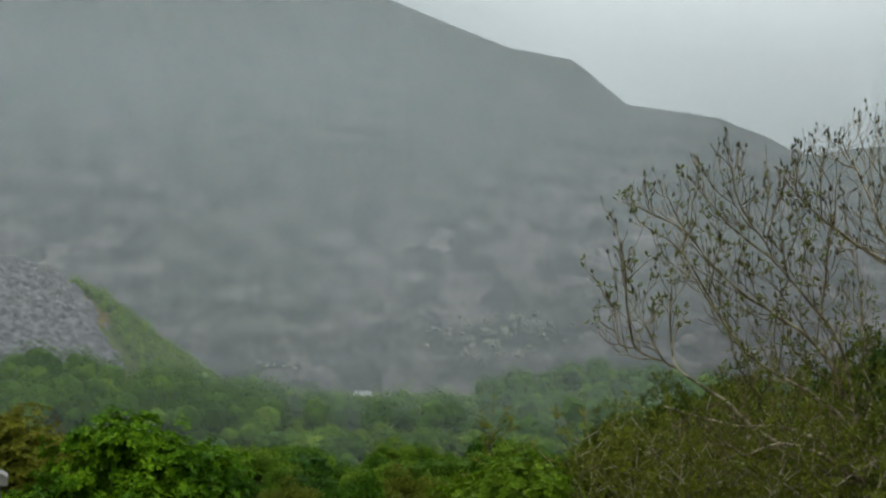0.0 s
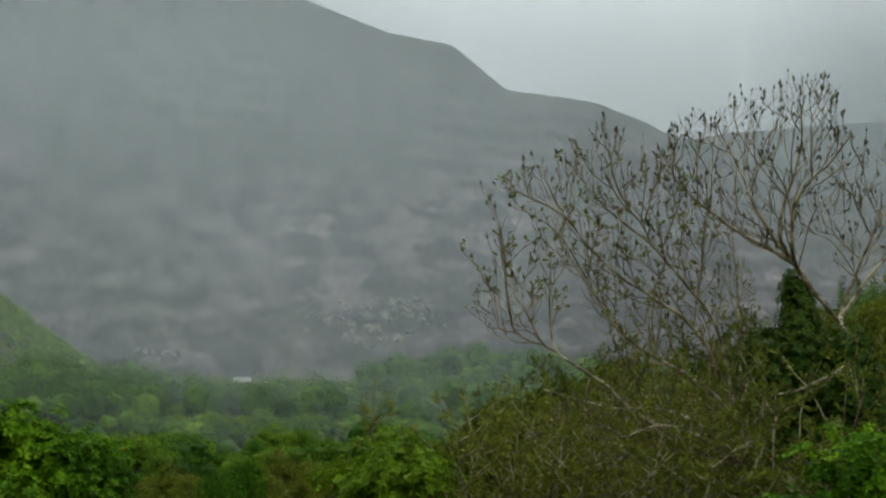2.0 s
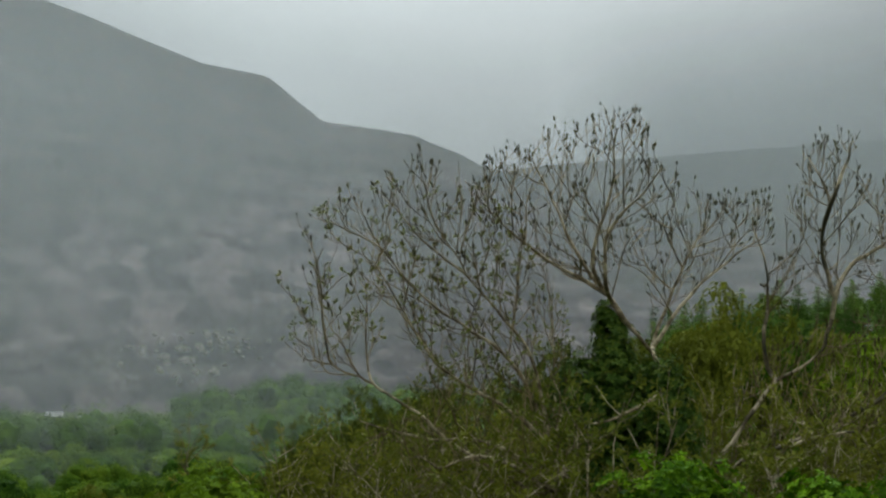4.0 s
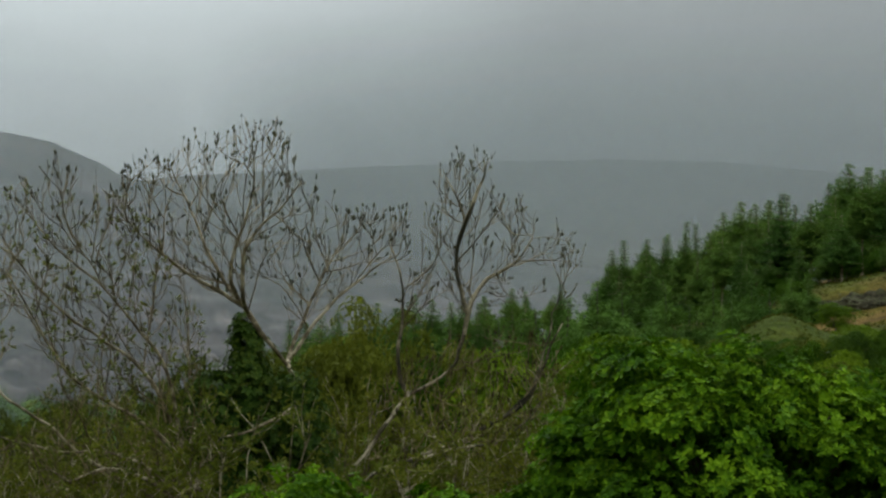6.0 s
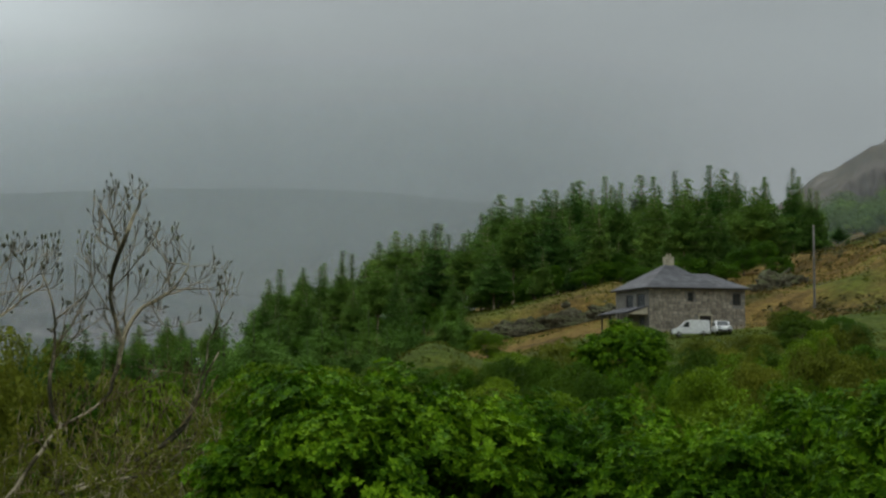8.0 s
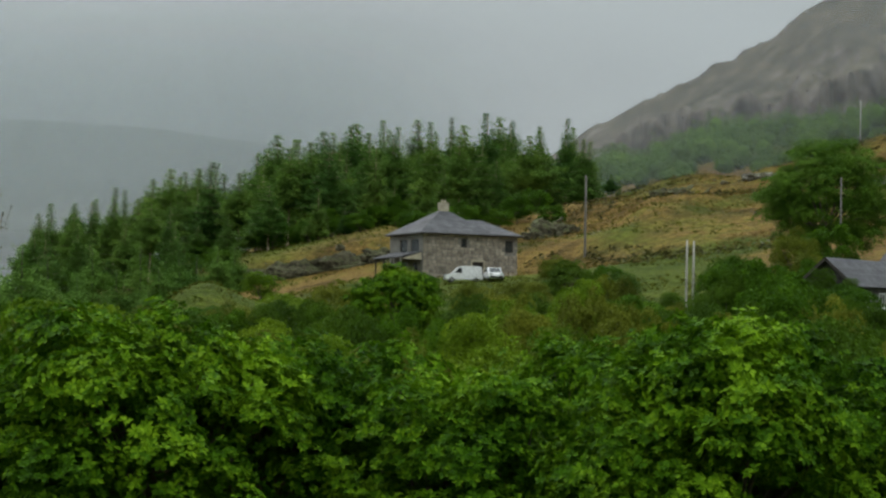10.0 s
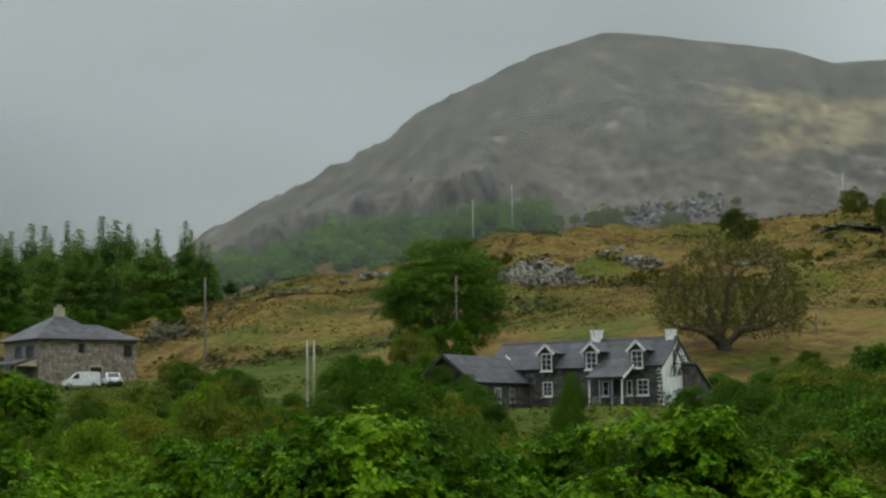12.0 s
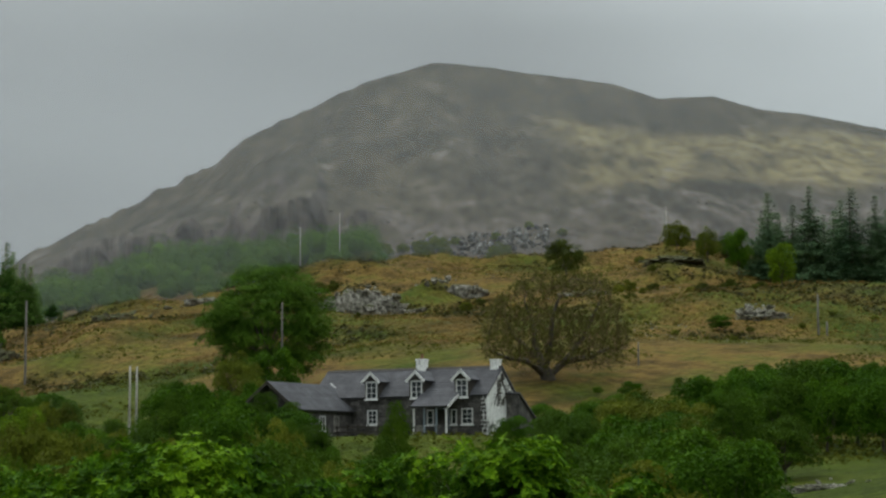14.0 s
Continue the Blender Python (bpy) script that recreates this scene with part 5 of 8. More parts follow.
def twig_tree(name, foot, limbs, crowns, label, seed, budding, bark=BARK, s=1.0, up=0.68, tip=0.0075, wobble=0.03, spur=0.3, kill=0.28, gaps=0.36, thick=0.065, filled=False):
    """A leafless tree: main limbs as rows of places, branches that fill the crown's outlines (bearing, height angle), buds on the tips."""
    r = np.random.default_rng(seed)
    tree = thing(name, Matrix.Translation(foot), label, "tree")
    foot = np.array(foot)
    space = []
    for outline, d, depth, count in crowns:
        o = np.array(outline)
        a, e = r.uniform(o[:, 0].min(), o[:, 0].max(), count * 3), r.uniform(o[:, 1].min(), o[:, 1].max(), count * 3)
        k = np.nonzero(inside(outline, a, e) & (vnoise(a * 1.3 + seed, e * 1.3) > gaps))[0][:count]
        space += [from_eye(a[i], e[i], d + depth * r.normal()) for i in k]
    pos, par, low = limb_nodes(limbs, 0.16 * s, wobble * s, r, thick)
    if filled:
        grow_into(pos, par, np.array(space), 0.16 * s, kill * s, 3.2 * s, up, r)
    else:
        sprout(pos, par, [c[0] for c in crowns], 0.16 * s, ((0.2, 2.6, 0.22, 0.045, 7), (0.22, 1.1, 0.35, 0.11, 17), (0.4, 0.5, 0.4, 0.16, 22)), r)
    pos, par = np.array(pos), np.array(par)
    low = np.array(low + [tip * s] * (len(pos) - len(low)))
    n = len(pos)
    area = np.zeros(n)
    for k in range(n - 1, -1, -1):
        area[k] = max(area[k], low[k] ** 2.35)
        if par[k] >= 0:
            area[par[k]] += area[k] if low[k] <= tip * s or low[par[k]] <= low[k] else max(area[k] - low[k] ** 2.35, 0.0)
    rad = area ** (1 / 2.35)
    main = np.full(n, -1)
    for k in range(n - 1, -1, -1):
        p = par[k]
        if p >= 0 and (main[p] < 0 or rad[k] > rad[main[p]]):
            main[p] = k
    ok = (main >= 0) & (par >= 0)
    for turn in range(2):
        smooth = pos.copy()
        smooth[ok] = 0.5 * pos[ok] + 0.25 * pos[par[ok]] + 0.25 * pos[main[ok]]
        pos = smooth
    pos = pos - foot
    wood, thin = Geo(), Geo()
    for k in range(n):
        if par[k] >= 0 and main[par[k]] == k:
            continue
        row = [k] if par[k] < 0 else [par[k], k]
        radii = [rad[k]] * len(row)
        while main[row[-1]] >= 0:
            row.append(main[row[-1]])
            radii.append(rad[row[-1]])
        if len(row) < 2:
            continue
        big_ = radii[0] > 0.028 * s
        (wood if big_ else thin).tube(pos[row], radii, 7 if radii[0] > 0.08 * s else 5 if big_ else 3, False)
    ends = np.nonzero((main < 0) & (par >= 0))[0]
    p = [pos[k] for k in ends]
    d = [pos[k] - pos[par[k]] + (0, 0, 0.08 * s) for k in ends]
    for k in np.nonzero((rad < (0.017 if s < 2 else 0.04) * s) & (par >= 0) & (r.random(n) < spur))[0]:
        t = (pos[k] - pos[par[k]]) / (0.16 * s)
        t = t * 0.8 + r.normal(size=3) * 0.4 + (0, 0, up * 1.6)
        t /= np.linalg.norm(t)
        ln = r.uniform(0.1, 0.34) * s
        thin.tube([pos[k], pos[k] + t * ln * 0.5, pos[k] + t * ln + (0, 0, 0.05 * s)], [tip * s * 0.95] * 3, 3, False)
        p.append(pos[k] + t * ln + (0, 0, 0.05 * s))
        d.append(t + (0, 0, 0.5))
    part("trunk", wood, bark, tree, smooth=True)
    tagged(part("twig", thin, TWIG, tree), "fine brown twigs of the crown", kind="stuff")
    p, d = np.array(p), np.array(d)
    z = p[:, 2] + foot[2] + r.normal(size=len(p)) * 0.9
    for part_name, leaf, low, high, size, share, shape in budding:
        b = (z >= low) & (z < high) & (r.random(len(p)) < share)
        if b.sum():
            g = Geo()
            tv, tf = shape
            scatter(g, tv, tf, p[b], d[b], r.uniform(0.6, 1.35, b.sum()) * size, r=r)
            tagged(part(part_name, g, leaf, tree), "small " + ("swelling buds" if part_name == "bud" else "yellow-green opening leaves") + " on the twigs", kind="stuff")
    return tree


BUDS, OPENING, WISP = bud_shape(0.2, 0.042), rosette(4, 0.14, 0.06, 1.6, 5), rosette(4, 0.26, 0.07, 1.6, 6)


def limb(d, *angles):
    """A limb through places given as bearing, height angle, at about d metres."""
    return [from_eye(a, e, d + 0.35 * k * (1 if d > 50 else -1)) for k, (a, e) in enumerate(angles)]


IVY_FOOT, LEFT_FOOT, RIGHT_FOOT = on_land(15.9, 50), on_land(12.9, 48), on_land(17.6, 52)
LEFT_CROWN = [(3.7, -0.1), (4.4, 3.3), (5.2, 4.1), (6.4, 4.5), (8.4, 5.7), (10.2, 4.8), (12.2, 2.4), (12.9, 0.4), (12.7, -1.0), (9.0, -1.6), (5.4, -0.8)]
LEFT_LOW = [(6.0, -3.0), (9.0, -1.5), (12.7, -0.8), (14.4, -2.4), (13.6, -5.0), (9.0, -4.6)]
MID_CROWN = [(9.9, 4.2), (10.3, 5.5), (11.6, 6.2), (13.0, 6.3), (13.8, 6.95), (15.0, 6.95), (15.5, 5.5), (16.9, 4.3), (18.8, 4.2), (18.9, 3.0), (16.8, 1.9), (15.6, 0.7), (14.0, 1.4), (12.0, 2.4)]
RIGHT_CROWN = [(18.4, 2.3), (19.5, 4.6), (19.8, 6.1), (21.3, 6.0), (21.4, 5.0), (22.8, 4.5), (24.0, 3.2), (23.6, 1.2), (22.2, 1.8), (20.1, 1.3), (18.7, 0.6)]
RIGHT_LOW = [(17.4, -3.0), (18.2, -0.4), (20.0, 0.6), (23.4, 0.8), (23.2, -1.4), (21.0, -3.0)]
left_tree = twig_tree("budding_ash_tree", LEFT_FOOT, [
    [LEFT_FOOT] + limb(49, (12.9, -6), (12.6, -3.6)),
    limb(49, (12.6, -3.6), (11.9, -2.0), (11.0, -0.3), (8.7, 1.3), (7.1, 3.1)),
    limb(48, (12.6, -3.6), (11.4, -2.1), (9.2, -0.8), (8.2, 0.5), (7.0, 2.6)),
    limb(47, (12.2, -4.6), (9.1, -2.7), (8.4, -2.0), (6.4, -0.8), (5.1, -0.4)),
    limb(50, (12.6, -3.6), (12.1, -2.1), (11.6, -0.1), (10.0, 1.9), (8.9, 3.6)),
    limb(51, (12.6, -3.6), (12.4, -1.4), (12.3, 1.2)),
    limb(47, (12.4, -4.2), (10.6, -2.9), (8.6, -2.7), (6.6, -2.2)),
    limb(46, (12.4, -4.4), (10.9, -3.4), (9.6, -3.3), (8.2, -4.2)),
], [(LEFT_CROWN, 48.5, 1.7, 950), (LEFT_LOW, 46.5, 1.2, 380)], "spreading grey-barked ash with yellowish young leaves just opening", 201,
    [("bud", BUD, EYE + 0.6, 99, 0.75, 0.5, BUDS), ("young_leaf", TUFT, EYE + 0.6, EYE + 3.8, 0.65, 0.4, OPENING), ("young_leaf", TUFT, -99, EYE + 0.6, 0.75, 0.5, OPENING)])
ivy_tree = twig_tree("ivy_clad_tree", IVY_FOOT, [
    [IVY_FOOT] + limb(50, (15.9, -2.9), (15.4, -0.4)),
    limb(50, (15.4, -0.4), (14.4, 0.9), (13.9, 1.6)),
    limb(50, (13.9, 1.6), (13.5, 2.6), (14.1, 4.7), (14.2, 6.2)),
    limb(51, (13.9, 1.6), (13.0, 2.9), (12.3, 4.4), (11.7, 5.7)),
    limb(50, (13.9, 1.6), (12.0, 2.7), (10.4, 4.1)),
    limb(49, (13.9, 1.6), (14.0, 3.3), (15.1, 4.6), (15.6, 5.3)),
    limb(51, (15.2, -0.2), (16.4, 1.5), (17.9, 2.8), (18.6, 3.2)),
    limb(52, (15.2, -0.2), (15.8, 1.4), (16.3, 2.6), (16.9, 3.4)),
    limb(48, (15.4, -1.6), (14.2, -2.1), (13.4, -2.3)),
], [(MID_CROWN, 50.3, 1.6, 1050)], "tall bare tree with swelling buds, its trunk wrapped in ivy", 202, [("bud", BUD, -99, 99, 0.75, 0.55, BUDS)])
right_tree = twig_tree("leaning_bare_tree", RIGHT_FOOT, [
    [RIGHT_FOOT] + limb(52, (17.2, -6), (17.0, -3.6)),
    limb(52, (17.0, -3.6), (18.1, -2.0), (18.9, -1.0), (20.1, -0.3), (20.6, 1.4)),
    limb(53, (20.6, 1.4), (20.2, 3.0), (20.5, 4.2), (19.9, 5.5)),
    limb(52, (20.5, 4.2), (21.0, 5.2), (21.2, 6.0)),
    limb(53, (20.6, 1.4), (21.1, 2.4), (22.1, 3.0), (22.6, 3.9)),
    limb(51, (17.2, -4.4), (17.8, -3.4), (20.1, -2.5), (21.4, -1.8), (22.6, -0.6), (23.2, 1.7)),
    limb(50, (17.8, -3.4), (18.8, -3.0), (20.4, -2.6), (21.6, -2.4)),
    limb(53, (18.9, -1.0), (18.5, 0.0), (18.7, 2.0), (18.2, 3.6)),
    limb(52, (21.4, -1.8), (22.4, -1.0), (23.4, 1.2)),
], [(RIGHT_CROWN, 52.5, 1.0, 260), (RIGHT_LOW, 51.5, 0.9, 160)], "leaning bare tree with pale broken lower limbs and few buds", 203, [("bud", BUD, -99, 99, 0.75, 0.5, BUDS)], MOSSY_BARK, wobble=0.05, thick=0.075)


def coppice_meshes(seed):
    """Many slender, crooked stems from one stool with upright side twigs, and tufts of opening leaves."""
    r = np.random.default_rng(seed)
    wood, leaf = Geo(), Geo()
    p, d = [], []
    for k in range(11):
        a, lean, h = r.uniform(0, 6.28), abs(r.normal()) * 0.24 + 0.05, r.uniform(0.62, 1.0) * 8.0
        q = np.linspace(0, 1, 9)
        path = np.column_stack([np.cos(a) * (0.25 + lean * h * q ** 1.5), np.sin(a) * (0.25 + lean * h * q ** 1.5), h * q]) + np.cumsum(r.normal(size=(9, 3)) * (0.09, 0.09, 0.0), axis=0)
        wood.tube(path, np.linspace(0.05, 0.01, 9), 5, False)
        for f in r.uniform(0.42, 0.98, 15):
            k0 = int(f * 7.99)
            st = path[k0] + (path[k0 + 1] - path[k0]) * (f * 8 - k0)
            t = r.normal(size=3) * (0.75, 0.75, 0.2) + (0, 0, 0.75)
            t /= np.linalg.norm(t)
            ln = r.uniform(0.4, 1.5)
            e = st + t * ln + (0, 0, 0.2 * ln)
            wood.tube([st, (st + e) / 2 + r.normal(size=3) * 0.06, e], [0.014, 0.011, 0.008], 3, False)
            for u in (0.45, 0.7, 0.85, 1.0):
                p.append(st + (e - st) * u + r.normal(size=3) * 0.05)
                d.append(t + r.normal(size=3) * 0.4)
    scatter(leaf, *OPENING, np.array(p), np.array(d), r.uniform(0.7, 1.5, len(p)), r=r)
    w_, l_ = wood.mesh("stem", True), leaf.mesh("young_leaf")
    w_.materials.append(BARK)
    l_.materials.append(TUFT)
    return w_, l_


COPPICE = [coppice_meshes(s) for s in (241, 242, 243)]
for k, (az, el, d) in enumerate(((6.4, -2.0, 47), (7.9, -1.7, 52), (9.0, -1.2, 56), (10.2, -1.5, 46), (11.2, -0.6, 55), (12.4, -1.6, 45), (13.0, -0.9, 57), (14.6, -2.2, 45), (16.4, -1.0, 56), (17.2, -2.2, 46), (18.3, -0.6, 57), (19.4, -1.7, 47), (20.6, -0.4, 58), (21.6, -1.5, 48), (22.6, -0.2, 58), (23.4, -1.8, 50), (24.3, -0.6, 60), (5.2, -2.8, 50))):
    base = on_land(az, d)
    h = from_eye(az, el, d)[2] - base[2]
    st_ = thing("coppice_shrub", Matrix.LocRotScale(base, Euler((0, 0, k * 1.9)), (1, 1, h / 8)), "tangle of slender pale bare stems with leaf buds opening", "shrub", "bare coppice stems under the trees")
    part("stem", COPPICE[k % 3][0], None, st_)
    tagged(part("young_leaf", COPPICE[k % 3][1], None, st_), "yellow-green opening leaves", kind="stuff")


def ivy(parent_foot, pts, width, seed):
    r = np.random.default_rng(seed)
    p = []
    for a, b, w0, w1 in pts:
        n = int(np.linalg.norm(b - a) * 260)
        q = r.uniform(0, 1, n)[:, None]
        c = a + (b - a) * q
        d = r.normal(size=(n, 3))
        d /= np.linalg.norm(d, axis=1)[:, None]
        p.append(np.concatenate([c + d * (w0 + (w1 - w0) * q) * r.uniform(0.55, 1.25, (n, 1)), d], 1))
    p = np.concatenate(p)
    g = Geo()
    tv, tf = ROSETTES[1]
    scatter(g, tv, tf, p[:, :3] - parent_foot, p[:, 3:] + (0, 0, 0.2), r.uniform(0.6, 1.1, len(p)), r=r)
    return g


part("ivy", ivy(IVY_FOOT, [(IVY_FOOT, from_eye(15.6, -2.0, 50), 0.8, 1.0), (from_eye(15.6, -2.0, 50), from_eye(15.4, -0.7, 50), 0.9, 0.5), (from_eye(14.6, -3.4, 49.6), from_eye(14.1, -0.6, 49.6), 0.95, 0.7), (from_eye(14.1, -0.6, 49.6), from_eye(13.9, 1.1, 50), 0.6, 0.25),
                           (from_eye(13.9, -4.5, 49), from_eye(13.6, -1.6, 49.5), 1.1, 0.6),
                           (from_eye(13.2, -2.4, 49), from_eye(13.1, -0.8, 49.5), 0.9, 0.6), (from_eye(15.9, -3.0, 49), from_eye(15.6, -0.6, 49.6), 0.6, 0.4)], 1, 7), IVY, ivy_tree, "dark green climbing ivy")

# ---------------------------------------------------------------- trees and scrub round the houses
big = on_land(48.1, 200)
leafy_tree("sycamore_tree", big, from_eye(48, 5.85, 200)[2] - big[2], (9.2, 7.6, 7.6), 300, 70, 1.15, SYCAMORE_LEAF, 0.36, "full round sycamore in dark green leaf behind the cottage", 301, CLUMPS, flat_base=-0.8)
tf_ = on_land(56.5, 190)
ASH_CROWN = [(54.5, 3.0), (54.45, 3.8), (54.95, 4.7), (55.7, 5.35), (56.5, 5.55), (57.1, 5.3), (58.1, 5.3), (58.6, 4.5), (58.85, 3.4), (58.5, 2.7), (57.4, 2.8), (56.0, 2.7)]
twig_tree("late_leafing_ash_tree", tf_, [
    [tf_, from_eye(56.55, 2.0, 190), from_eye(56.4, 2.5, 190), from_eye(56.2, 3.0, 190)],
    [from_eye(a, e, 190 + o) for a, e, o in ((56.2, 3.0, 0), (56.05, 3.6, 1), (55.95, 4.3, 2), (55.7, 4.8, 2))],
    [from_eye(a, e, 190 + o) for a, e, o in ((56.3, 2.8, 0), (56.5, 3.6, -1), (56.55, 4.3, -1), (56.8, 4.9, -1))],
    [from_eye(a, e, 190 + o) for a, e, o in ((56.4, 2.5, 0), (56.9, 3.0, 1), (57.4, 3.6, 2), (57.7, 4.2, 2), (58.0, 4.8, 2))],
    [from_eye(a, e, 190 + o) for a, e, o in ((56.35, 2.6, 0), (55.8, 3.0, -2), (55.2, 3.1, -2), (54.8, 3.3, -2))],
    [from_eye(a, e, 190 + o) for a, e, o in ((56.2, 3.0, 0), (55.6, 3.6, 2), (55.2, 4.1, 2))],
    [from_eye(a, e, 190 + o) for a, e, o in ((56.9, 3.0, 1), (57.6, 3.1, -1), (58.4, 3.4, 0))],
], [(ASH_CROWN, 190, 3.6, 2000)], "large brown ash tree with bare limbs and a haze of buds", 302, [("bud", HAZE_BUD, -99, 999, 1.0, 0.85, WISP)], DARK_BARK, 2.3, 0.45, spur=0.9, kill=0.25, gaps=0.22, tip=0.0065, thick=0.4, filled=True)

for k, (kind, az, el, d, w) in enumerate((
        # below and beside the stone house
        ("rowan", 32.2, 1.25, 185, 9), ("rowan", 31.4, 1.85, 220, 6), ("rowan", 35.6, 2.1, 200, 7), ("sallow", 36.2, 1.9, 197, 5), ("hazel", 33.6, 1.0, 175, 10), ("hazel", 34.6, 1.4, 190, 8),
        ("hazel", 30.6, 0.9, 180, 10), ("hazel", 38.6, 1.3, 180, 8), ("hazel", 40.2, 2.45, 205, 9), ("sallow", 41.7, 2.2, 200, 4), ("birch", 38.9, 1.1, 165, 6), ("birch", 40.9, 0.9, 160, 7), ("hazel", 40.3, 0.45, 84, 6.5), ("thorn", 42.0, 2.0, 150, 5.0), ("hazel", 38.0, 0.3, 120, 8),
        ("rowan", 36.2, 0.9, 150, 8), ("hazel", 33.9, 0.6, 140, 9), ("sallow", 37.3, 0.6, 130, 6), ("birch", 42.3, 1.2, 150, 6), ("birch", 43.1, 1.2, 150, 5), ("sallow", 45.5, 2.7, 152, 7), ("birch", 44.6, 1.5, 140, 5),
        ("hazel", 47.6, 2.85, 158, 5.5), ("sallow", 48.3, 3.6, 185, 7), ("hazel", 47.2, 3.4, 182, 6), ("birch", 46.7, 2.0, 140, 6), ("hazel", 47.2, 1.6, 128, 6), ("birch", 45.6, 1.0, 120, 7), ("birch", 48.4, 0.9, 122, 6), ("hazel", 42.2, 0.4, 110, 7),
        # in front of the cottage
        ("birch", 47.9, 1.7, 135, 3.4), ("birch", 47.9, 2.3, 146, 4.0), ("birch", 48.9, 2.0, 143, 3.0), ("birch", 48.6, 1.5, 130, 3.4), ("birch", 51.9, 2.15, 118, 2.2), ("birch", 51.4, 1.1, 108, 3.6), ("sallow", 49.7, 0.75, 112, 4), ("birch", 54.4, 0.7, 105, 4.0), ("birch", 55.0, 1.4, 112, 3), ("sallow", 55.4, 1.5, 140, 3.5), ("birch", 52.9, 0.2, 95, 5), ("hazel", 50.4, 0.1, 92, 5),
        # to the east of it
        ("birch", 56.8, 1.7, 128, 6.5), ("sallow", 58.0, 2.1, 140, 6), ("birch", 58.6, 2.2, 132, 6), ("sallow", 59.9, 1.7, 126, 6), ("sallow", 61.0, 2.7, 140, 8), ("sallow", 62.2, 3.0, 140, 8), ("birch", 63.6, 3.2, 145, 9), ("sallow", 65.4, 3.1, 140, 9), ("birch", 66.9, 3.1, 140, 8),
        ("birch", 63.3, 1.5, 112, 5.2), ("birch", 60.3, 1.6, 118, 6), ("birch", 57.6, 0.7, 105, 6), ("hazel", 59.6, 0.3, 100, 5), ("birch", 56.0, 0.6, 100, 5), ("hazel", 60.0, -0.6, 80, 4), ("birch", 61.6, 0.9, 108, 4), ("sallow", 62.6, 1.9, 135, 6), ("hazel", 58.4, 1.2, 118, 6),
        ("hazel", 64.8, 3.2, 250, 7), ("hazel", 66.0, 3.3, 250, 8), ("thorn", 57.0, 6.75, 338, 9), ("sallow", 61.5, 4.35, 242, 4.6), ("rowan", 63.35, 6.5, 306, 6.2), ("sallow", 62.1, 7.0, 330, 6.5), ("hazel", 60.3, 7.15, 350, 7), ("hazel", 61.2, 6.95, 345, 5.5), ("hazel", 59.2, 6.1, 356, 4), ("hazel", 63.9, 3.7, 244, 3), ("hazel", 62.4, 3.5, 240, 3), ("birch", 60.2, 6.8, 378, 9), ("birch", 61.8, 6.7, 370, 8), ("birch", 63.2, 6.1, 330, 7), ("birch", 61.0, 6.5, 374, 7), ("hazel", 59.5, 6.3, 380, 7), ("sallow", 59.0, 6.3, 400, 6), ("hazel", 60.9, 6.2, 380, 6),
        ("hazel", 53.0, 6.9, 470, 12), ("bramble", 51.0, 6.4, 460, 10), ("hazel", 55.0, 6.6, 475, 9), ("bramble", 49.8, 6.15, 450, 8), ("hazel", 61.9, 2.6, 230, 4), ("hazel", 60.2, 3.0, 235, 3.5))):
    shrub(kind, az, el, d, w, k)


# low dark clumps of bracken and gorse about the crest of the pasture
cl_ = np.random.default_rng(88)
for k in range(34):
    az, d = (cl_.uniform(57.8, 63.2), cl_.uniform(272, 335)) if k < 24 else (cl_.uniform(49.5, 57.5), cl_.uniform(255, 330))
    shrub("thorn" if k % 3 else "bramble", az, 0, d, cl_.uniform(2.0, 4.2), k, cl_.uniform(0.8, 1.9))

# thickets that fill the slope between the oaks and the houses
FILL_AZ, FILL_EL = (20, 24, 28, 31, 33.5, 35.6, 37.6, 39, 40.2, 41.6, 42.6, 44.2, 45.5, 47.4, 48.6, 49.8, 51.4, 52.8, 54.2, 55.4, 57, 58.8, 60.5, 62, 64, 67), (0.4, 0.8, 0.5, 0.7, 1.25, 1.15, 1.3, 1.4, 2.2, 2.0, 1.3, 1.1, 2.7, 2.8, 1.8, 1.0, 0.9, 0.1, 0.6, 1.2, 1.6, 1.9, 1.6, 2.4, 2.5, 2.4)
fr_ = np.random.default_rng(77)
n_fill = 0
for d, drop, step in ((180, -0.1, 1.4), (158, 0.1, 1.35), (132, 0.2, 1.5), (108, 0.55, 1.7), (84, 1.3, 2.1), (66, 2.2, 2.7)):
    for az in np.arange(21.0, 67.0, step):
        a, dd = az + fr_.normal() * 0.3, d + fr_.normal() * 5
        if (49 < a < 56 and dd > 138) or (51.9 < a < 53.9 and dd > 70) or (a > 62.4 and dd < 125) or (dd > 168 and not 55.5 < a < 67 and a > 44):
            continue
        el = np.interp(a, FILL_AZ, FILL_EL) + (0.4 if a > 55 else 0.2) - drop * fr_.uniform(0.6, 1.3) + fr_.normal() * 0.12
        kind = ("hazel", "birch", "sallow", "birch", "hazel", "rowan")[int(fr_.integers(0, 6))] if a < 44 else ("birch", "sallow", "birch", "sallow", "hazel")[int(fr_.integers(0, 5))]
        shrub(kind, a, el, dd, fr_.uniform(4.5, 8), n_fill)
        n_fill += 1


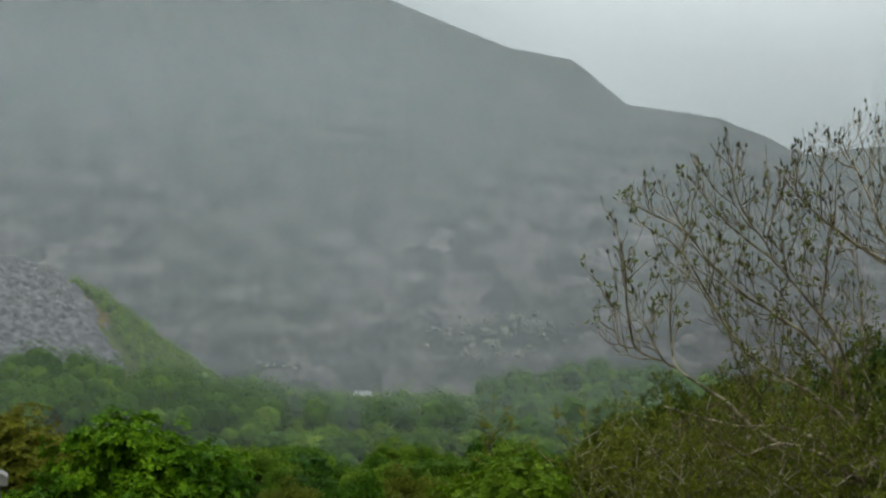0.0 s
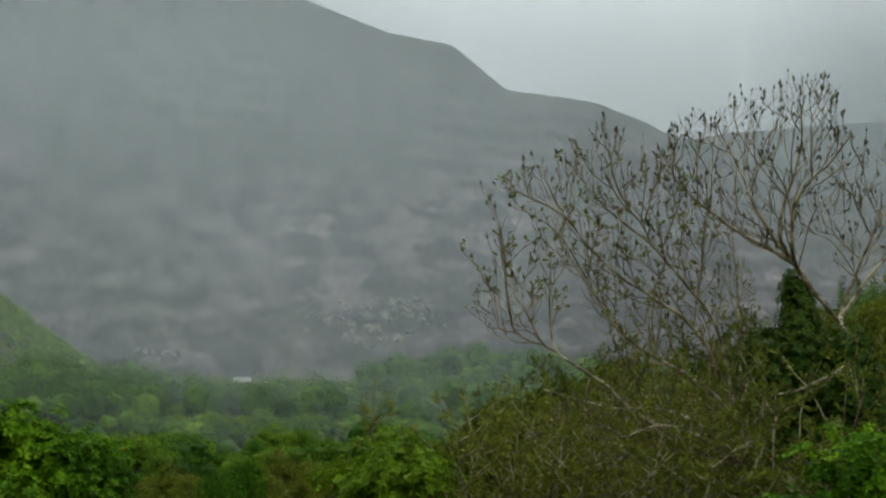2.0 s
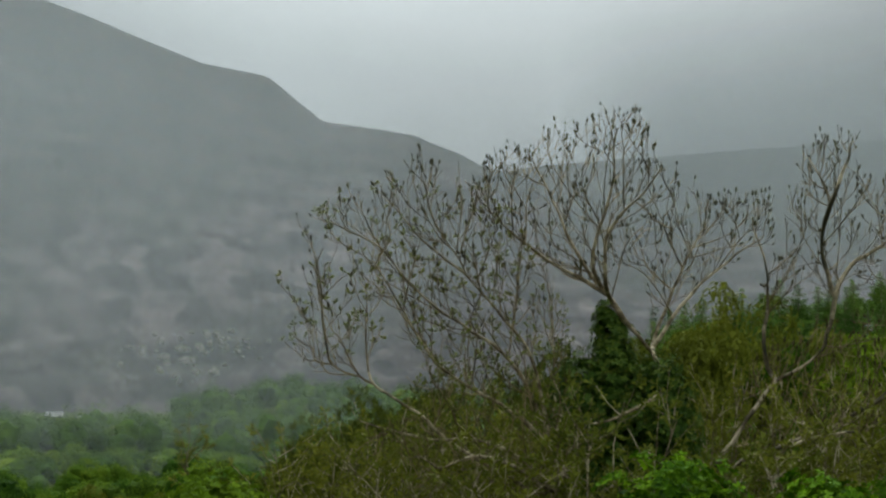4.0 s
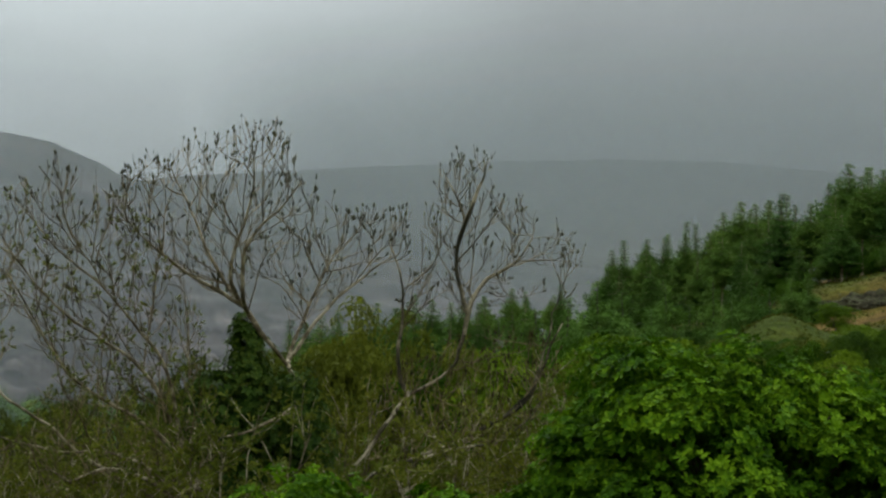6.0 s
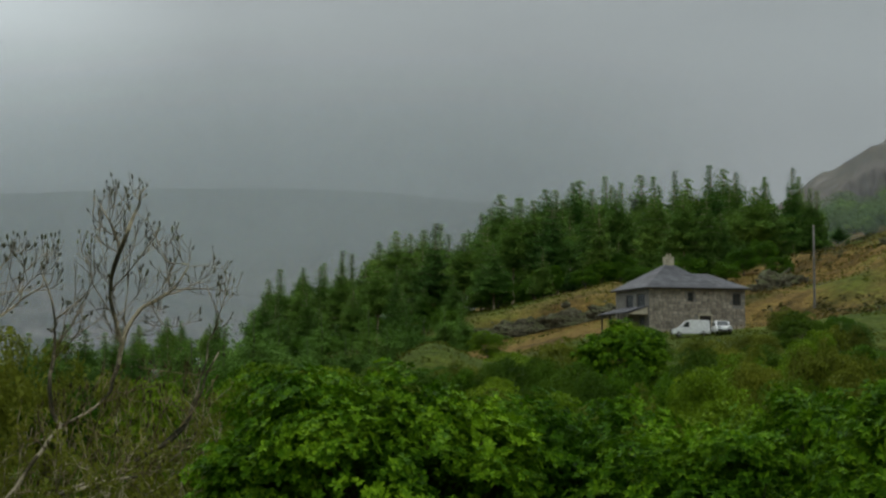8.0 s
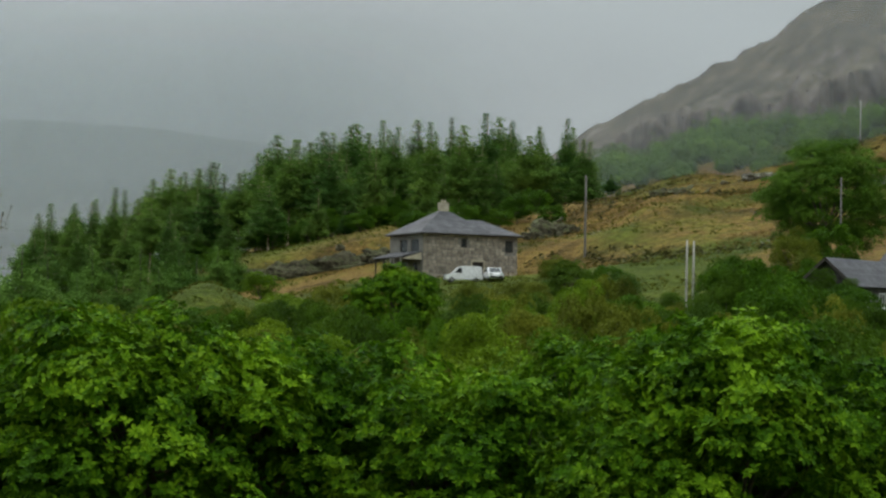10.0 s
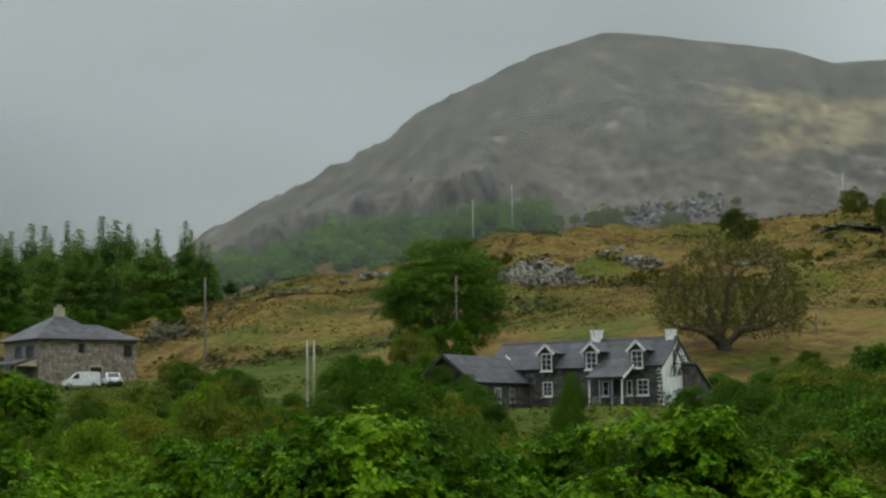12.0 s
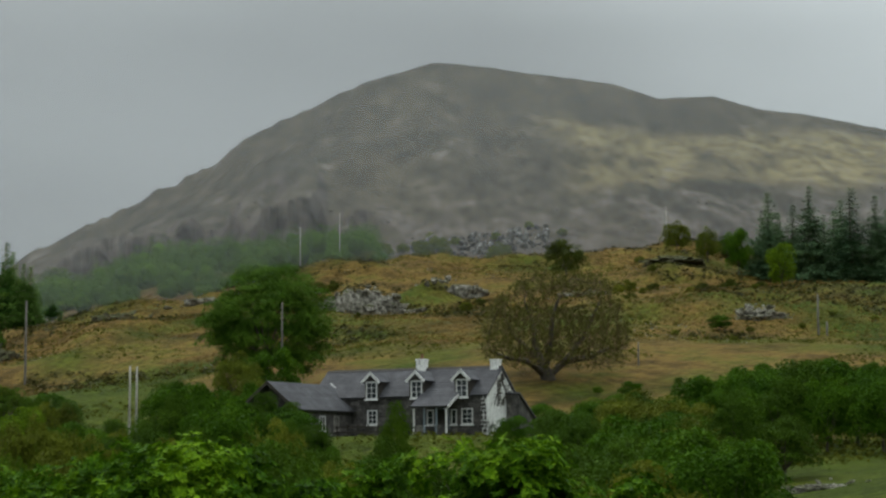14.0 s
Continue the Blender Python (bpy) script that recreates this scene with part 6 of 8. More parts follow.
# ---------------------------------------------------------------- rocks
def boulder_mesh(seed):
    r = np.random.default_rng(seed)
    bm = bmesh.new()
    bmesh.ops.create_icosphere(bm, subdivisions=1, radius=0.5)
    cuts = [(Vector(r.normal(size=3)).normalized(), r.uniform(0.16, 0.36)) for _ in range(7)]
    for v in bm.verts:
        for n, dist in cuts:
            over = v.co.dot(n) - dist
            if over > 0:
                v.co -= n * over
        v.co += Vector(r.normal(size=3)) * 0.012
    me = bpy.data.meshes.new("boulder")
    bm.to_mesh(me)
    bm.free()
    return me


def mossy_rock(name, tones, moss_from):
    m, nt, bsdf = material(name)
    geo = nt.nodes.new("ShaderNodeNewGeometry")
    sep = nt.nodes.new("ShaderNodeSeparateXYZ")
    nt.links.new(geo.outputs["True Normal"], sep.inputs[0])
    n1, n2 = noise_node(nt, 0.5, 6.0, 0.7), noise_node(nt, 1.6, 6.0, 0.7)
    rk = ramp_node(nt, tones)
    nt.links.new(n2.outputs[0], rk.inputs[0])
    ad = nt.nodes.new("ShaderNodeMath")
    nt.links.new(sep.outputs[2], ad.inputs[0])
    nt.links.new(n1.outputs[0], ad.inputs[1])
    mr = nt.nodes.new("ShaderNodeMapRange")
    mr.inputs["From Min"].default_value, mr.inputs["From Max"].default_value = moss_from, moss_from + 0.25
    nt.links.new(ad.outputs[0], mr.inputs[0])
    col = mix_rgb(nt, mr.outputs[0], rk.outputs[0], (0.07, 0.075, 0.025))
    nt.links.new(col, bsdf.inputs["Base Color"])
    bsdf.inputs["Roughness"].default_value = 0.9
    bump_to(nt, bsdf, n2.outputs[0], 0.8, 0.5)
    return m


MOSSY = mossy_rock("mossy_grey_rock", ((0.38, (0.045, 0.041, 0.033)), (0.48, (0.18, 0.168, 0.14)), (0.61, (0.46, 0.435, 0.38))), 1.1)
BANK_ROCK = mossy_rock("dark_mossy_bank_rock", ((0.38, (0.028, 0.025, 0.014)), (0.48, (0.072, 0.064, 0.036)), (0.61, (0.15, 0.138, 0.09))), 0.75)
BOULDERS = [boulder_mesh(s) for s in range(400, 406)]
DARK_BOULDERS = [me.copy() for me in BOULDERS]
for me in BOULDERS:
    me.materials.append(MOSSY)
for me in DARK_BOULDERS:
    me.materials.append(BANK_ROCK)


def outcrop(az, d, width, height, n, seed, label, depth=4.0, size=1.5, tall=0.8, rock=None):
    r = np.random.default_rng(seed)
    o = thing("rock_outcrop", Matrix.Translation(on_land(az, d)), label, "rock", "outcrops on the slope")
    a0 = radians(az)
    bm = bmesh.new()
    bmesh.ops.create_icosphere(bm, subdivisions=4, radius=1.0)
    for v in bm.verts:
        p = v.co.copy()
        q = noise.noise(p * 2.1 + Vector((seed * 3.1, 0, 0))) * 0.35 + abs(noise.noise(p * 5.3 + Vector((0, seed, 0)))) * 0.35
        v.co = p * (0.78 + q)
        v.co.z = (math.floor(v.co.z * 4 + q * 2) * 0.25 + v.co.z) / 2
    ledge_me = bpy.data.meshes.new("ledge")
    bm.to_mesh(ledge_me)
    bm.free()
    ledge_me.materials.append(rock or MOSSY)
    ledge = part("ledge", ledge_me, None, o)
    ledge.matrix_local = Matrix.LocRotScale((0, 0, -height * 0.15), Euler((0, 0, -a0)), (width * 0.5, depth * 0.5, height * 1.0))
    for k in range(n // 3):
        u, w = r.normal() * width * 0.28, r.uniform(-0.5, 0.5) * depth
        x, y = u * math.cos(a0) + w * math.sin(a0), -u * math.sin(a0) + w * math.cos(a0)
        px, py = o.matrix_world.translation.x + x, o.matrix_world.translation.y + y
        z = float(land(math.degrees(math.atan2(px, py)), math.hypot(px, py))) - o.matrix_world.translation.z
        s = size * r.uniform(0.35, 1.0) ** 1.5 * 1.9
        lift = height * r.uniform(0, 1) * max(0, 1 - (u / width * 1.7) ** 2)
        b = part("boulder", (DARK_BOULDERS if rock else BOULDERS)[int(r.integers(0, 6))], None, o)
        b.matrix_local = Matrix.LocRotScale((x, y, z + lift + s * 0.12), Euler(r.normal(size=3) * (0.35, 0.35, 2.0)), (s * r.uniform(0.9, 1.9), s, s * tall * r.uniform(0.6, 1.2)))


outcrop(50.8, 292, 18, 4.4, 150, 1, "broken pale grey crag on the bracken slope", 4, 1.2)
outcrop(53.9, 318, 11, 2.0, 55, 2, "low grey outcrop among rough grass", 4, 1.1)
outcrop(43.6, 300, 9, 1.9, 36, 3, "grey ledge on the ridge of the slope", 4, 1.0, rock=BANK_ROCK)
outcrop(40.1, 268, 10, 2.4, 18, 4, "mossy rock knoll behind the stone house", 5, 1.1, rock=BANK_ROCK)
outcrop(62.7, 250, 8, 1.2, 44, 5, "scattered pale boulders in the pasture", 5, 0.8)
outcrop(64.4, 104, 4.5, 0.4, 22, 6, "flat grey rocks at the edge of the field", 2, 0.6, 0.6)
outcrop(46.4, 318, 10, 1.0, 34, 8, "small weathered ledges along the crest", 5, 0.8)
outcrop(57.6, 300, 10, 1.0, 30, 10, "half-buried stones in brown bracken", 6, 0.7)
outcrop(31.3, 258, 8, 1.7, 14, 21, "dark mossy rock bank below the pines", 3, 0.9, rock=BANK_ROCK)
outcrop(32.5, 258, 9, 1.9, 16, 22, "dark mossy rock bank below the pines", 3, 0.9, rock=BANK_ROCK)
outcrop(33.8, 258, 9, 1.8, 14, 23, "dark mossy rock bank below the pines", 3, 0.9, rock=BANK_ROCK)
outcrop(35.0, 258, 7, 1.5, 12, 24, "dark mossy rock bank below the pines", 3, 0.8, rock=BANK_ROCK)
outcrop(60.2, 340, 12, 1.0, 40, 11, "heathery mossy ledges on the hill", 8, 0.8, rock=BANK_ROCK)


def scatter_on_slope(name, label, seed, n, template, size, mat_, category, az=(38, 68), dist=(225, 470), clumping=0.5):
    r = np.random.default_rng(seed)
    a, d = r.uniform(*az, n), r.uniform(*dist, n)
    x, y = d * np.sin(np.radians(a)), d * np.cos(np.radians(a))
    keep = vnoise(x / 16 + seed, y / 16) > clumping
    p = np.column_stack([x, y, land(a, d)])[keep]
    g = Geo()
    tv, tf = template
    scatter(g, tv, tf, p, np.tile((0, 0, 1.0), (len(p), 1)) + r.normal(size=(len(p), 3)) * 0.2, r.uniform(0.5, 1.5, len(p)) * size, r=r)
    return tagged(part(name, g, mat_), label, category, kind="stuff")


HEATH = foliage("heather_and_gorse", ((0.1, (0.0330, 0.0308, 0.0120)), (0.5, (0.0675, 0.0644, 0.0192)), (0.9, (0.1350, 0.1120, 0.0288))), 0.1)
STRAW = foliage("dead_bracken", ((0.1, (0.085, 0.053, 0.013)), (0.5, (0.175, 0.112, 0.03)), (0.9, (0.27, 0.19, 0.058))), 0.1, 0.8, 0.2)
GRASS = foliage("tussock_grass", ((0.1, (0.04, 0.055, 0.008)), (0.5, (0.085, 0.10, 0.013)), (0.9, (0.16, 0.16, 0.025))), 0.1, 0.7, 0.3)
scatter_on_slope("heather", "dark heather and gorse tufts over the slope", 501, 21000, clump(12, 501, 0.6), 1.25, HEATH, "heather", clumping=0.56)
scatter_on_slope("bracken", "rust-brown dead bracken on the slope", 502, 44000, clump(5, 502, 0.6), 0.95, STRAW, "bracken", clumping=0.42)
scatter_on_slope("tussocks", "pale green grass tussocks", 503, 40000, clump(5, 503, 0.6), 0.85, GRASS, "grass", (26, 68), (120, 420), 0.45)
scatter_on_slope("field_stones", "small pale stones strewn over the slope", 504, 1300, clump(10, 504, 0.8), 0.8, ROCK, "stones", clumping=0.62)

# loose rock over the crag hill
cr = np.random.default_rng(905)
c_az, c_d, c_h = SLOPES["mountain_crag"]
RUBBLE = surface("weathered_hill_rock", ((0.34, (0.045, 0.038, 0.034)), (0.48, (0.085, 0.074, 0.066)), (0.66, (0.18, 0.165, 0.15))), 0.12, 0.9, 5, 0.8, 0.8)
ci, cj = cr.integers(40, 515, 2000), (cr.uniform(0, 1, 2000) ** 3.4 * 110).astype(int) + 3
keep = vnoise(c_az[ci] * 2.3, c_d[cj] / 34) + 0.25 * vnoise(c_az[ci] * 9, c_d[cj] / 9) > 0.62
ci, cj = ci[keep], cj[keep]
rub = np.column_stack([c_d[cj] * np.sin(np.radians(c_az[ci])), c_d[cj] * np.cos(np.radians(c_az[ci])), c_h[ci, cj]])
g = Geo()
for k_ in range(3):
    me_ = BOULDERS[k_]
    bv, bf = np.array([v.co[:] for v in me_.vertices]), np.array([list(p_.vertices) for p_ in me_.polygons])
    scatter(g, bv * (1.3, 1.0, 0.8), bf, rub[k_::3], np.tile((0, 0, 1.0), (len(rub[k_::3]), 1)) + cr.normal(size=(len(rub[k_::3]), 3)) * 0.3, cr.uniform(0.3, 1.0, len(rub[k_::3])) ** 2.4 * 2.4, r=cr)
tagged(part("hill_rocks", g, RUBBLE), "dark broken rocks strewn over the hillside", "rocks", kind="stuff")

# tumbled slate scree at the foot of the crag hill
SCREE = surface("tumbled_slate", ((0.34, (0.03, 0.027, 0.024)), (0.52, (0.09, 0.084, 0.078)), (0.68, (0.3, 0.295, 0.28))), 0.3, 0.85, 5, 0.8, 0.4, spread=0.5)
SCREE_BLOCKS = [boulder_mesh(s) for s in range(420, 425)]
for me in SCREE_BLOCKS:
    me.materials.append(SCREE)
scree = thing("scree", Matrix.Translation(on_slope("mountain_crag", 54.6, 6.3)), "tumbled grey slate scree at the foot of the crags", "rocks")
for i in range(290):
    a_ = 54.6 + np.clip(cr.normal(), -1.8, 1.5) * 1.2
    e_ = 6.1 + min(abs(cr.normal()), 1.7) * 0.36 + (a_ - 54) * 0.1
    s_ = 1.2 + 3.4 * cr.uniform(0, 1) ** 2.2
    b = part("block", SCREE_BLOCKS[i % 5], None, scree)
    b.matrix_local = Matrix.LocRotScale(Vector(on_slope("mountain_crag", a_, e_)) - scree.matrix_world.translation + Vector((0, 0, s_ * 0.2)), Euler(cr.uniform(0, 6.28, 3)), (s_ * 1.4, s_, s_ * 0.8))
# the smaller stones between the blocks
sa_, sd_ = 54.7 + np.clip(cr.normal(size=2600), -2.2, 1.8) * 1.3, 700 + np.minimum(np.abs(cr.normal(size=2600)), 2) * 36
si_ = np.clip(np.searchsorted(c_az, sa_), 0, len(c_az) - 1)
sj_ = np.clip(np.searchsorted(c_d, sd_), 0, len(c_d) - 1)
small = np.column_stack([c_d[sj_] * np.sin(np.radians(sa_)), c_d[sj_] * np.cos(np.radians(sa_)), c_h[si_, sj_] + 0.3])
g = Geo()
bv, bf = np.array([v.co[:] for v in SCREE_BLOCKS[0].vertices]), np.array([list(p_.vertices) for p_ in SCREE_BLOCKS[0].polygons])
scatter(g, bv * (1.4, 1.0, 0.8), bf, small, np.tile((0, 0, 1.0), (len(small), 1)) + cr.normal(size=(len(small), 3)) * 0.5, cr.uniform(0.5, 1.0, len(small)) ** 2 * 2.6, r=cr)
tagged(part("scree_stones", g, SCREE), "small tumbled stones filling the slate scree", "rocks", kind="stuff")
for k, (kind, az, el, w, tall) in enumerate((("bramble", 50.2, 5.95, 9, 5), ("hazel", 51.0, 6.1, 8, 5), ("bramble", 51.6, 6.15, 10, 6), ("hazel", 52.1, 6.2, 8, 5), ("bramble", 52.6, 6.2, 10, 6), ("bramble", 53.2, 6.3, 9, 5.5), ("hazel", 53.7, 6.4, 7, 4.5), ("bramble", 54.9, 6.55, 7, 4), ("bramble", 49.3, 5.85, 9, 4.5), ("hazel", 55.9, 6.9, 6, 4), ("hazel", 56.9, 6.7, 7, 4))):
    shrub(kind, az, el, 0, w, k + 50, tall, on_slope("mountain_crag", az, el))

# pale spoil on the quarry benches
for k_, (az, el, n, size) in enumerate(((1.6, -0.35, 34, 8.5), (2.6, 0.05, 20, 7.0), (-0.25, -0.05, 8, 4.0), (-4.9, -1.2, 10, 4.0), (1.0, 2.35, 3, 3.0))):
    r = np.random.default_rng(900 + k_)
    o = thing("spoil_heap", Matrix.Translation(on_slope("mountain_quarry", az, el)), "pale heap of slate blocks on a quarry bench", "rocks", "spoil heaps of the quarry")
    for i in range(n):
        s_ = size * r.uniform(0.4, 1.2)
        b = part("block", BOULDERS[int(r.integers(0, 6))], None, o)
        p_ = on_slope("mountain_quarry", az + r.normal() * n * 0.03, el + r.normal() * n * 0.011)
        b.matrix_local = Matrix.LocRotScale(Vector(p_) - o.matrix_world.translation, Euler(r.uniform(0, 6.28, 3)), (s_ * 1.5, s_, s_))

# slate tip on the far hill
t_az, t_d = np.linspace(-26, -8.2, 150), np.linspace(590, 900, 130)
ta, td = np.meshgrid(t_az, t_d, indexing="ij")
edge = np.clip((ta + 9.6 + (td - 700) * 0.012 + fbm(ta * 0.9, td / 40, 4) * 1.6) * 1.3, 0, 1) + np.clip((636 - td + fbm(ta * 0.7, td / 90, 3) * 30) / 20, 0, 1)
tip = polar_sheet("slate_tip", t_az, t_d, land(ta, td) + 1.6 - 9 * np.clip(edge, 0, 1) + fbm(ta * 6, td / 5, 4) * 2.6, SLATE_ROCK, smooth=False)
tagged(tip, "heap of broken purple-grey slate waste on a hillside", "slate tip", kind="structure")

# ---------------------------------------------------------------- houses
SLATE = surface("roof_slate", ((0.3, (0.055, 0.055, 0.063)), (0.55, (0.09, 0.09, 0.10)), (0.75, (0.135, 0.135, 0.15))), 0.9, 0.72, 9, 0.3, 0.02, spread=0.12)
STONE_MAT = surface("house_stone", ((0.3, (0.1862, 0.1593, 0.1285)), (0.5, (0.3125, 0.2738, 0.2214)), (0.7, (0.4562, 0.3906, 0.3067))), 1.3, 0.9, 5, 0.6, 0.05, spread=0.3)
MORTAR = surface("grey_mortar", ((0.3, (0.163, 0.152, 0.138)), (0.7, (0.263, 0.250, 0.225))), 2.0, 0.95, 5, 0.4, 0.02)
DARK_STONE = surface("dark_cottage_stone", ((0.3, (0.035, 0.033, 0.031)), (0.5, (0.075, 0.071, 0.067)), (0.72, (0.17, 0.157, 0.145))), 1.6, 0.85, 5, 0.7, 0.05, spread=0.35)
CREAM = surface("cream_dressed_stone", ((0.3, (0.34, 0.3, 0.22)), (0.7, (0.52, 0.47, 0.36))), 2.0, 0.85, 6, 0.4, 0.02)
WHITE = surface("white_paint", ((0.3, (0.66, 0.66, 0.65)), (0.7, (0.8, 0.8, 0.79))), 1.5, 0.55, 8, 0.15, 0.01)
LIMEWASH = surface("weathered_limewash", ((0.33, (0.06, 0.06, 0.055)), (0.39, (0.4, 0.4, 0.38)), (0.42, (0.84, 0.84, 0.82)), (0.7, (0.88, 0.88, 0.87))), 0.75, 0.8, 7, 0.3, 0.02)
DARK_WOOD = surface("dark_stained_timber", ((0.3, (0.03, 0.026, 0.022)), (0.7, (0.07, 0.06, 0.05))), 3.0, 0.7, 5, 0.3, 0.01)
PALE_WOOD = surface("weathered_pole_wood", ((0.3, (0.24, 0.22, 0.19)), (0.7, (0.42, 0.40, 0.36))), 2.0, 0.85, 6, 0.3, 0.02)
GREY_WOOD = surface("grey_pole_wood", ((0.3, (0.11, 0.10, 0.09)), (0.7, (0.2, 0.185, 0.165))), 2.0, 0.85, 6, 0.3, 0.02)
BLUE_PAINT = surface("grey_blue_paint", ((0.3, (0.16, 0.2, 0.23)), (0.7, (0.24, 0.28, 0.31))), 2.0, 0.6, 6, 0.1, 0.01)
POT = surface("terracotta_pot", ((0.3, (0.10, 0.05, 0.035)), (0.7, (0.22, 0.10, 0.06))), 4.0, 0.8, 5, 0.2, 0.01)
CAR_WHITE = surface("white_car_paint", ((0.3, (0.72, 0.72, 0.73)), (0.7, (0.8, 0.8, 0.8))), 1.0, 0.25, 5, 0.0)
RUBBER = surface("black_rubber", ((0.3, (0.015, 0.015, 0.015)), (0.7, (0.03, 0.03, 0.03))), 8.0, 0.8, 4, 0.2, 0.01)
# near-black colour that stands in for the darkness inside the houses
DIM_ROOM = surface("dim_room", ((0.3, (0.02, 0.02, 0.02)), (0.7, (0.05, 0.045, 0.04))), 2.0, 0.9, 4, 0.0)
glass_m, glass_nt, glass_b = material("window_glass")
glass_b.inputs["Base Color"].default_value = (0.03, 0.036, 0.04, 1)
glass_b.inputs["Roughness"].default_value = 0.08
glass_b.inputs["Specular IOR Level"].default_value = 0.6
GLASS = glass_m
steel_m, steel_nt, steel_b = material("grey_metal")
steel_b.inputs["Base Color"].default_value = (0.3, 0.3, 0.3, 1)
steel_b.inputs["Metallic"].default_value = 0.8
steel_b.inputs["Roughness"].default_value = 0.5
STEEL = steel_m
lamp_m, lamp_nt, lamp_b = material("headlamp_glass")
lamp_b.inputs["Base Color"].default_value = (0.5, 0.52, 0.54, 1)
lamp_b.inputs["Roughness"].default_value = 0.12
LAMP = lamp_m


def slab(corners, thick):
    """A plate of even thickness under a planar outline."""
    c = [Vector(p) for p in corners]
    n = (c[1] - c[0]).cross(c[-1] - c[0]).normalized()
    if n.z < 0:
        n = -n
    k = len(c)
    v = [tuple(p) for p in c] + [tuple(p - n * thick) for p in c]
    f = [tuple(range(k)), tuple(range(k, 2 * k))[::-1]] + [(i, (i + 1) % k, k + (i + 1) % k, k + i) for i in range(k)]
    return Geo().add(v, f)


def slated(parent, name, corners, rows, thick=0.12, overlap=0.03):
    """A pitched roof face in courses: each course a thin plate lapping the next; corners: eave left, eave right, top right, top left."""
    el, er, tr, tl = [Vector(p) for p in corners]
    n = (er - el).cross(tl - el).normalized()
    roof = part(name, slab(corners, thick), SLATE, parent)
    me_cache = []
    for i in range(rows):
        a, b = i / rows, min((i + 1) / rows + 0.02, 1)
        p = [el.lerp(tl, a), er.lerp(tr, a), er.lerp(tr, b), el.lerp(tl, b)]
        lo, hi = n * (overlap + 0.012), n * 0.012
        q = [p[0] + lo, p[1] + lo, p[2] + hi, p[3] + hi]
        g = Geo().add([tuple(x) for x in q] + [tuple(x) for x in p], [(0, 1, 2, 3), (0, 4, 5, 1), (1, 5, 6, 2), (3, 7, 4, 0)])
        part("slate_course", g, SLATE, roof)
    return roof


def wall_with_openings(x0, x1, z0, z1, y0, y1, openings):
    """A wall in the x-z plane between y0 and y1, with oblong holes (xa, xb, za, zb) through it."""
    g = Geo()
    xs = sorted({x0, x1, *[v for o in openings for v in o[:2]]})
    zs = sorted({z0, z1, *[v for o in openings for v in o[2:]]})
    for i in range(len(xs) - 1):
        for j in range(len(zs) - 1):
            cx, cz = (xs[i] + xs[i + 1]) / 2, (zs[j] + zs[j + 1]) / 2
            if not any(o[0] < cx < o[1] and o[2] < cz < o[3] for o in openings):
                g.box(xs[i], xs[i + 1], y0, y1, zs[j], zs[j + 1])
    return g


def sash_window(parent, m, w, h, frame_mat=WHITE, cols=2, rows=3, sill=True, fr=0.09, bar=0.035):
    """A window in its opening: frame, glazing bars, panes, sill. m: its lower left corner, x along the wall, -y outwards."""
    win = part("window", Geo().box(0, w, 0.0, 0.05, 0, fr).box(0, w, 0.0, 0.05, h - fr, h).box(0, fr, 0.0, 0.05, fr, h - fr).box(w - fr, w, 0.0, 0.05, fr, h - fr), frame_mat, parent)
    win.matrix_local = m
    cw, ch = (w - 2 * fr) / cols, (h - 2 * fr) / rows
    for i in range(cols):
        for j in range(rows):
            part("pane", Geo().box(fr + i * cw + 0.01, fr + (i + 1) * cw - 0.01, 0.03, 0.04, fr + j * ch + 0.01, fr + (j + 1) * ch - 0.01), GLASS, win)
    for i in range(1, cols):
        part("glazing_bar", Geo().box(fr + i * cw - bar / 2, fr + i * cw + bar / 2, 0.005, 0.045, fr, h - fr), frame_mat, win)
    for j in range(1, rows):
        part("glazing_bar", Geo().box(fr, w - fr, 0.008, 0.042, fr + j * ch - bar / 2, fr + j * ch + bar / 2), frame_mat, win)
    if sill:
        part("sill", Geo().box(-0.08, w + 0.08, -0.1, 0.05, -0.1, -0.003), frame_mat, win)
    # dark sheet added for the unlit room behind the panes
    part("dark_room_sheet", Geo().box(0.02, w - 0.02, 0.2, 0.22, 0.02, h - 0.02), DIM_ROOM, win)
    return win


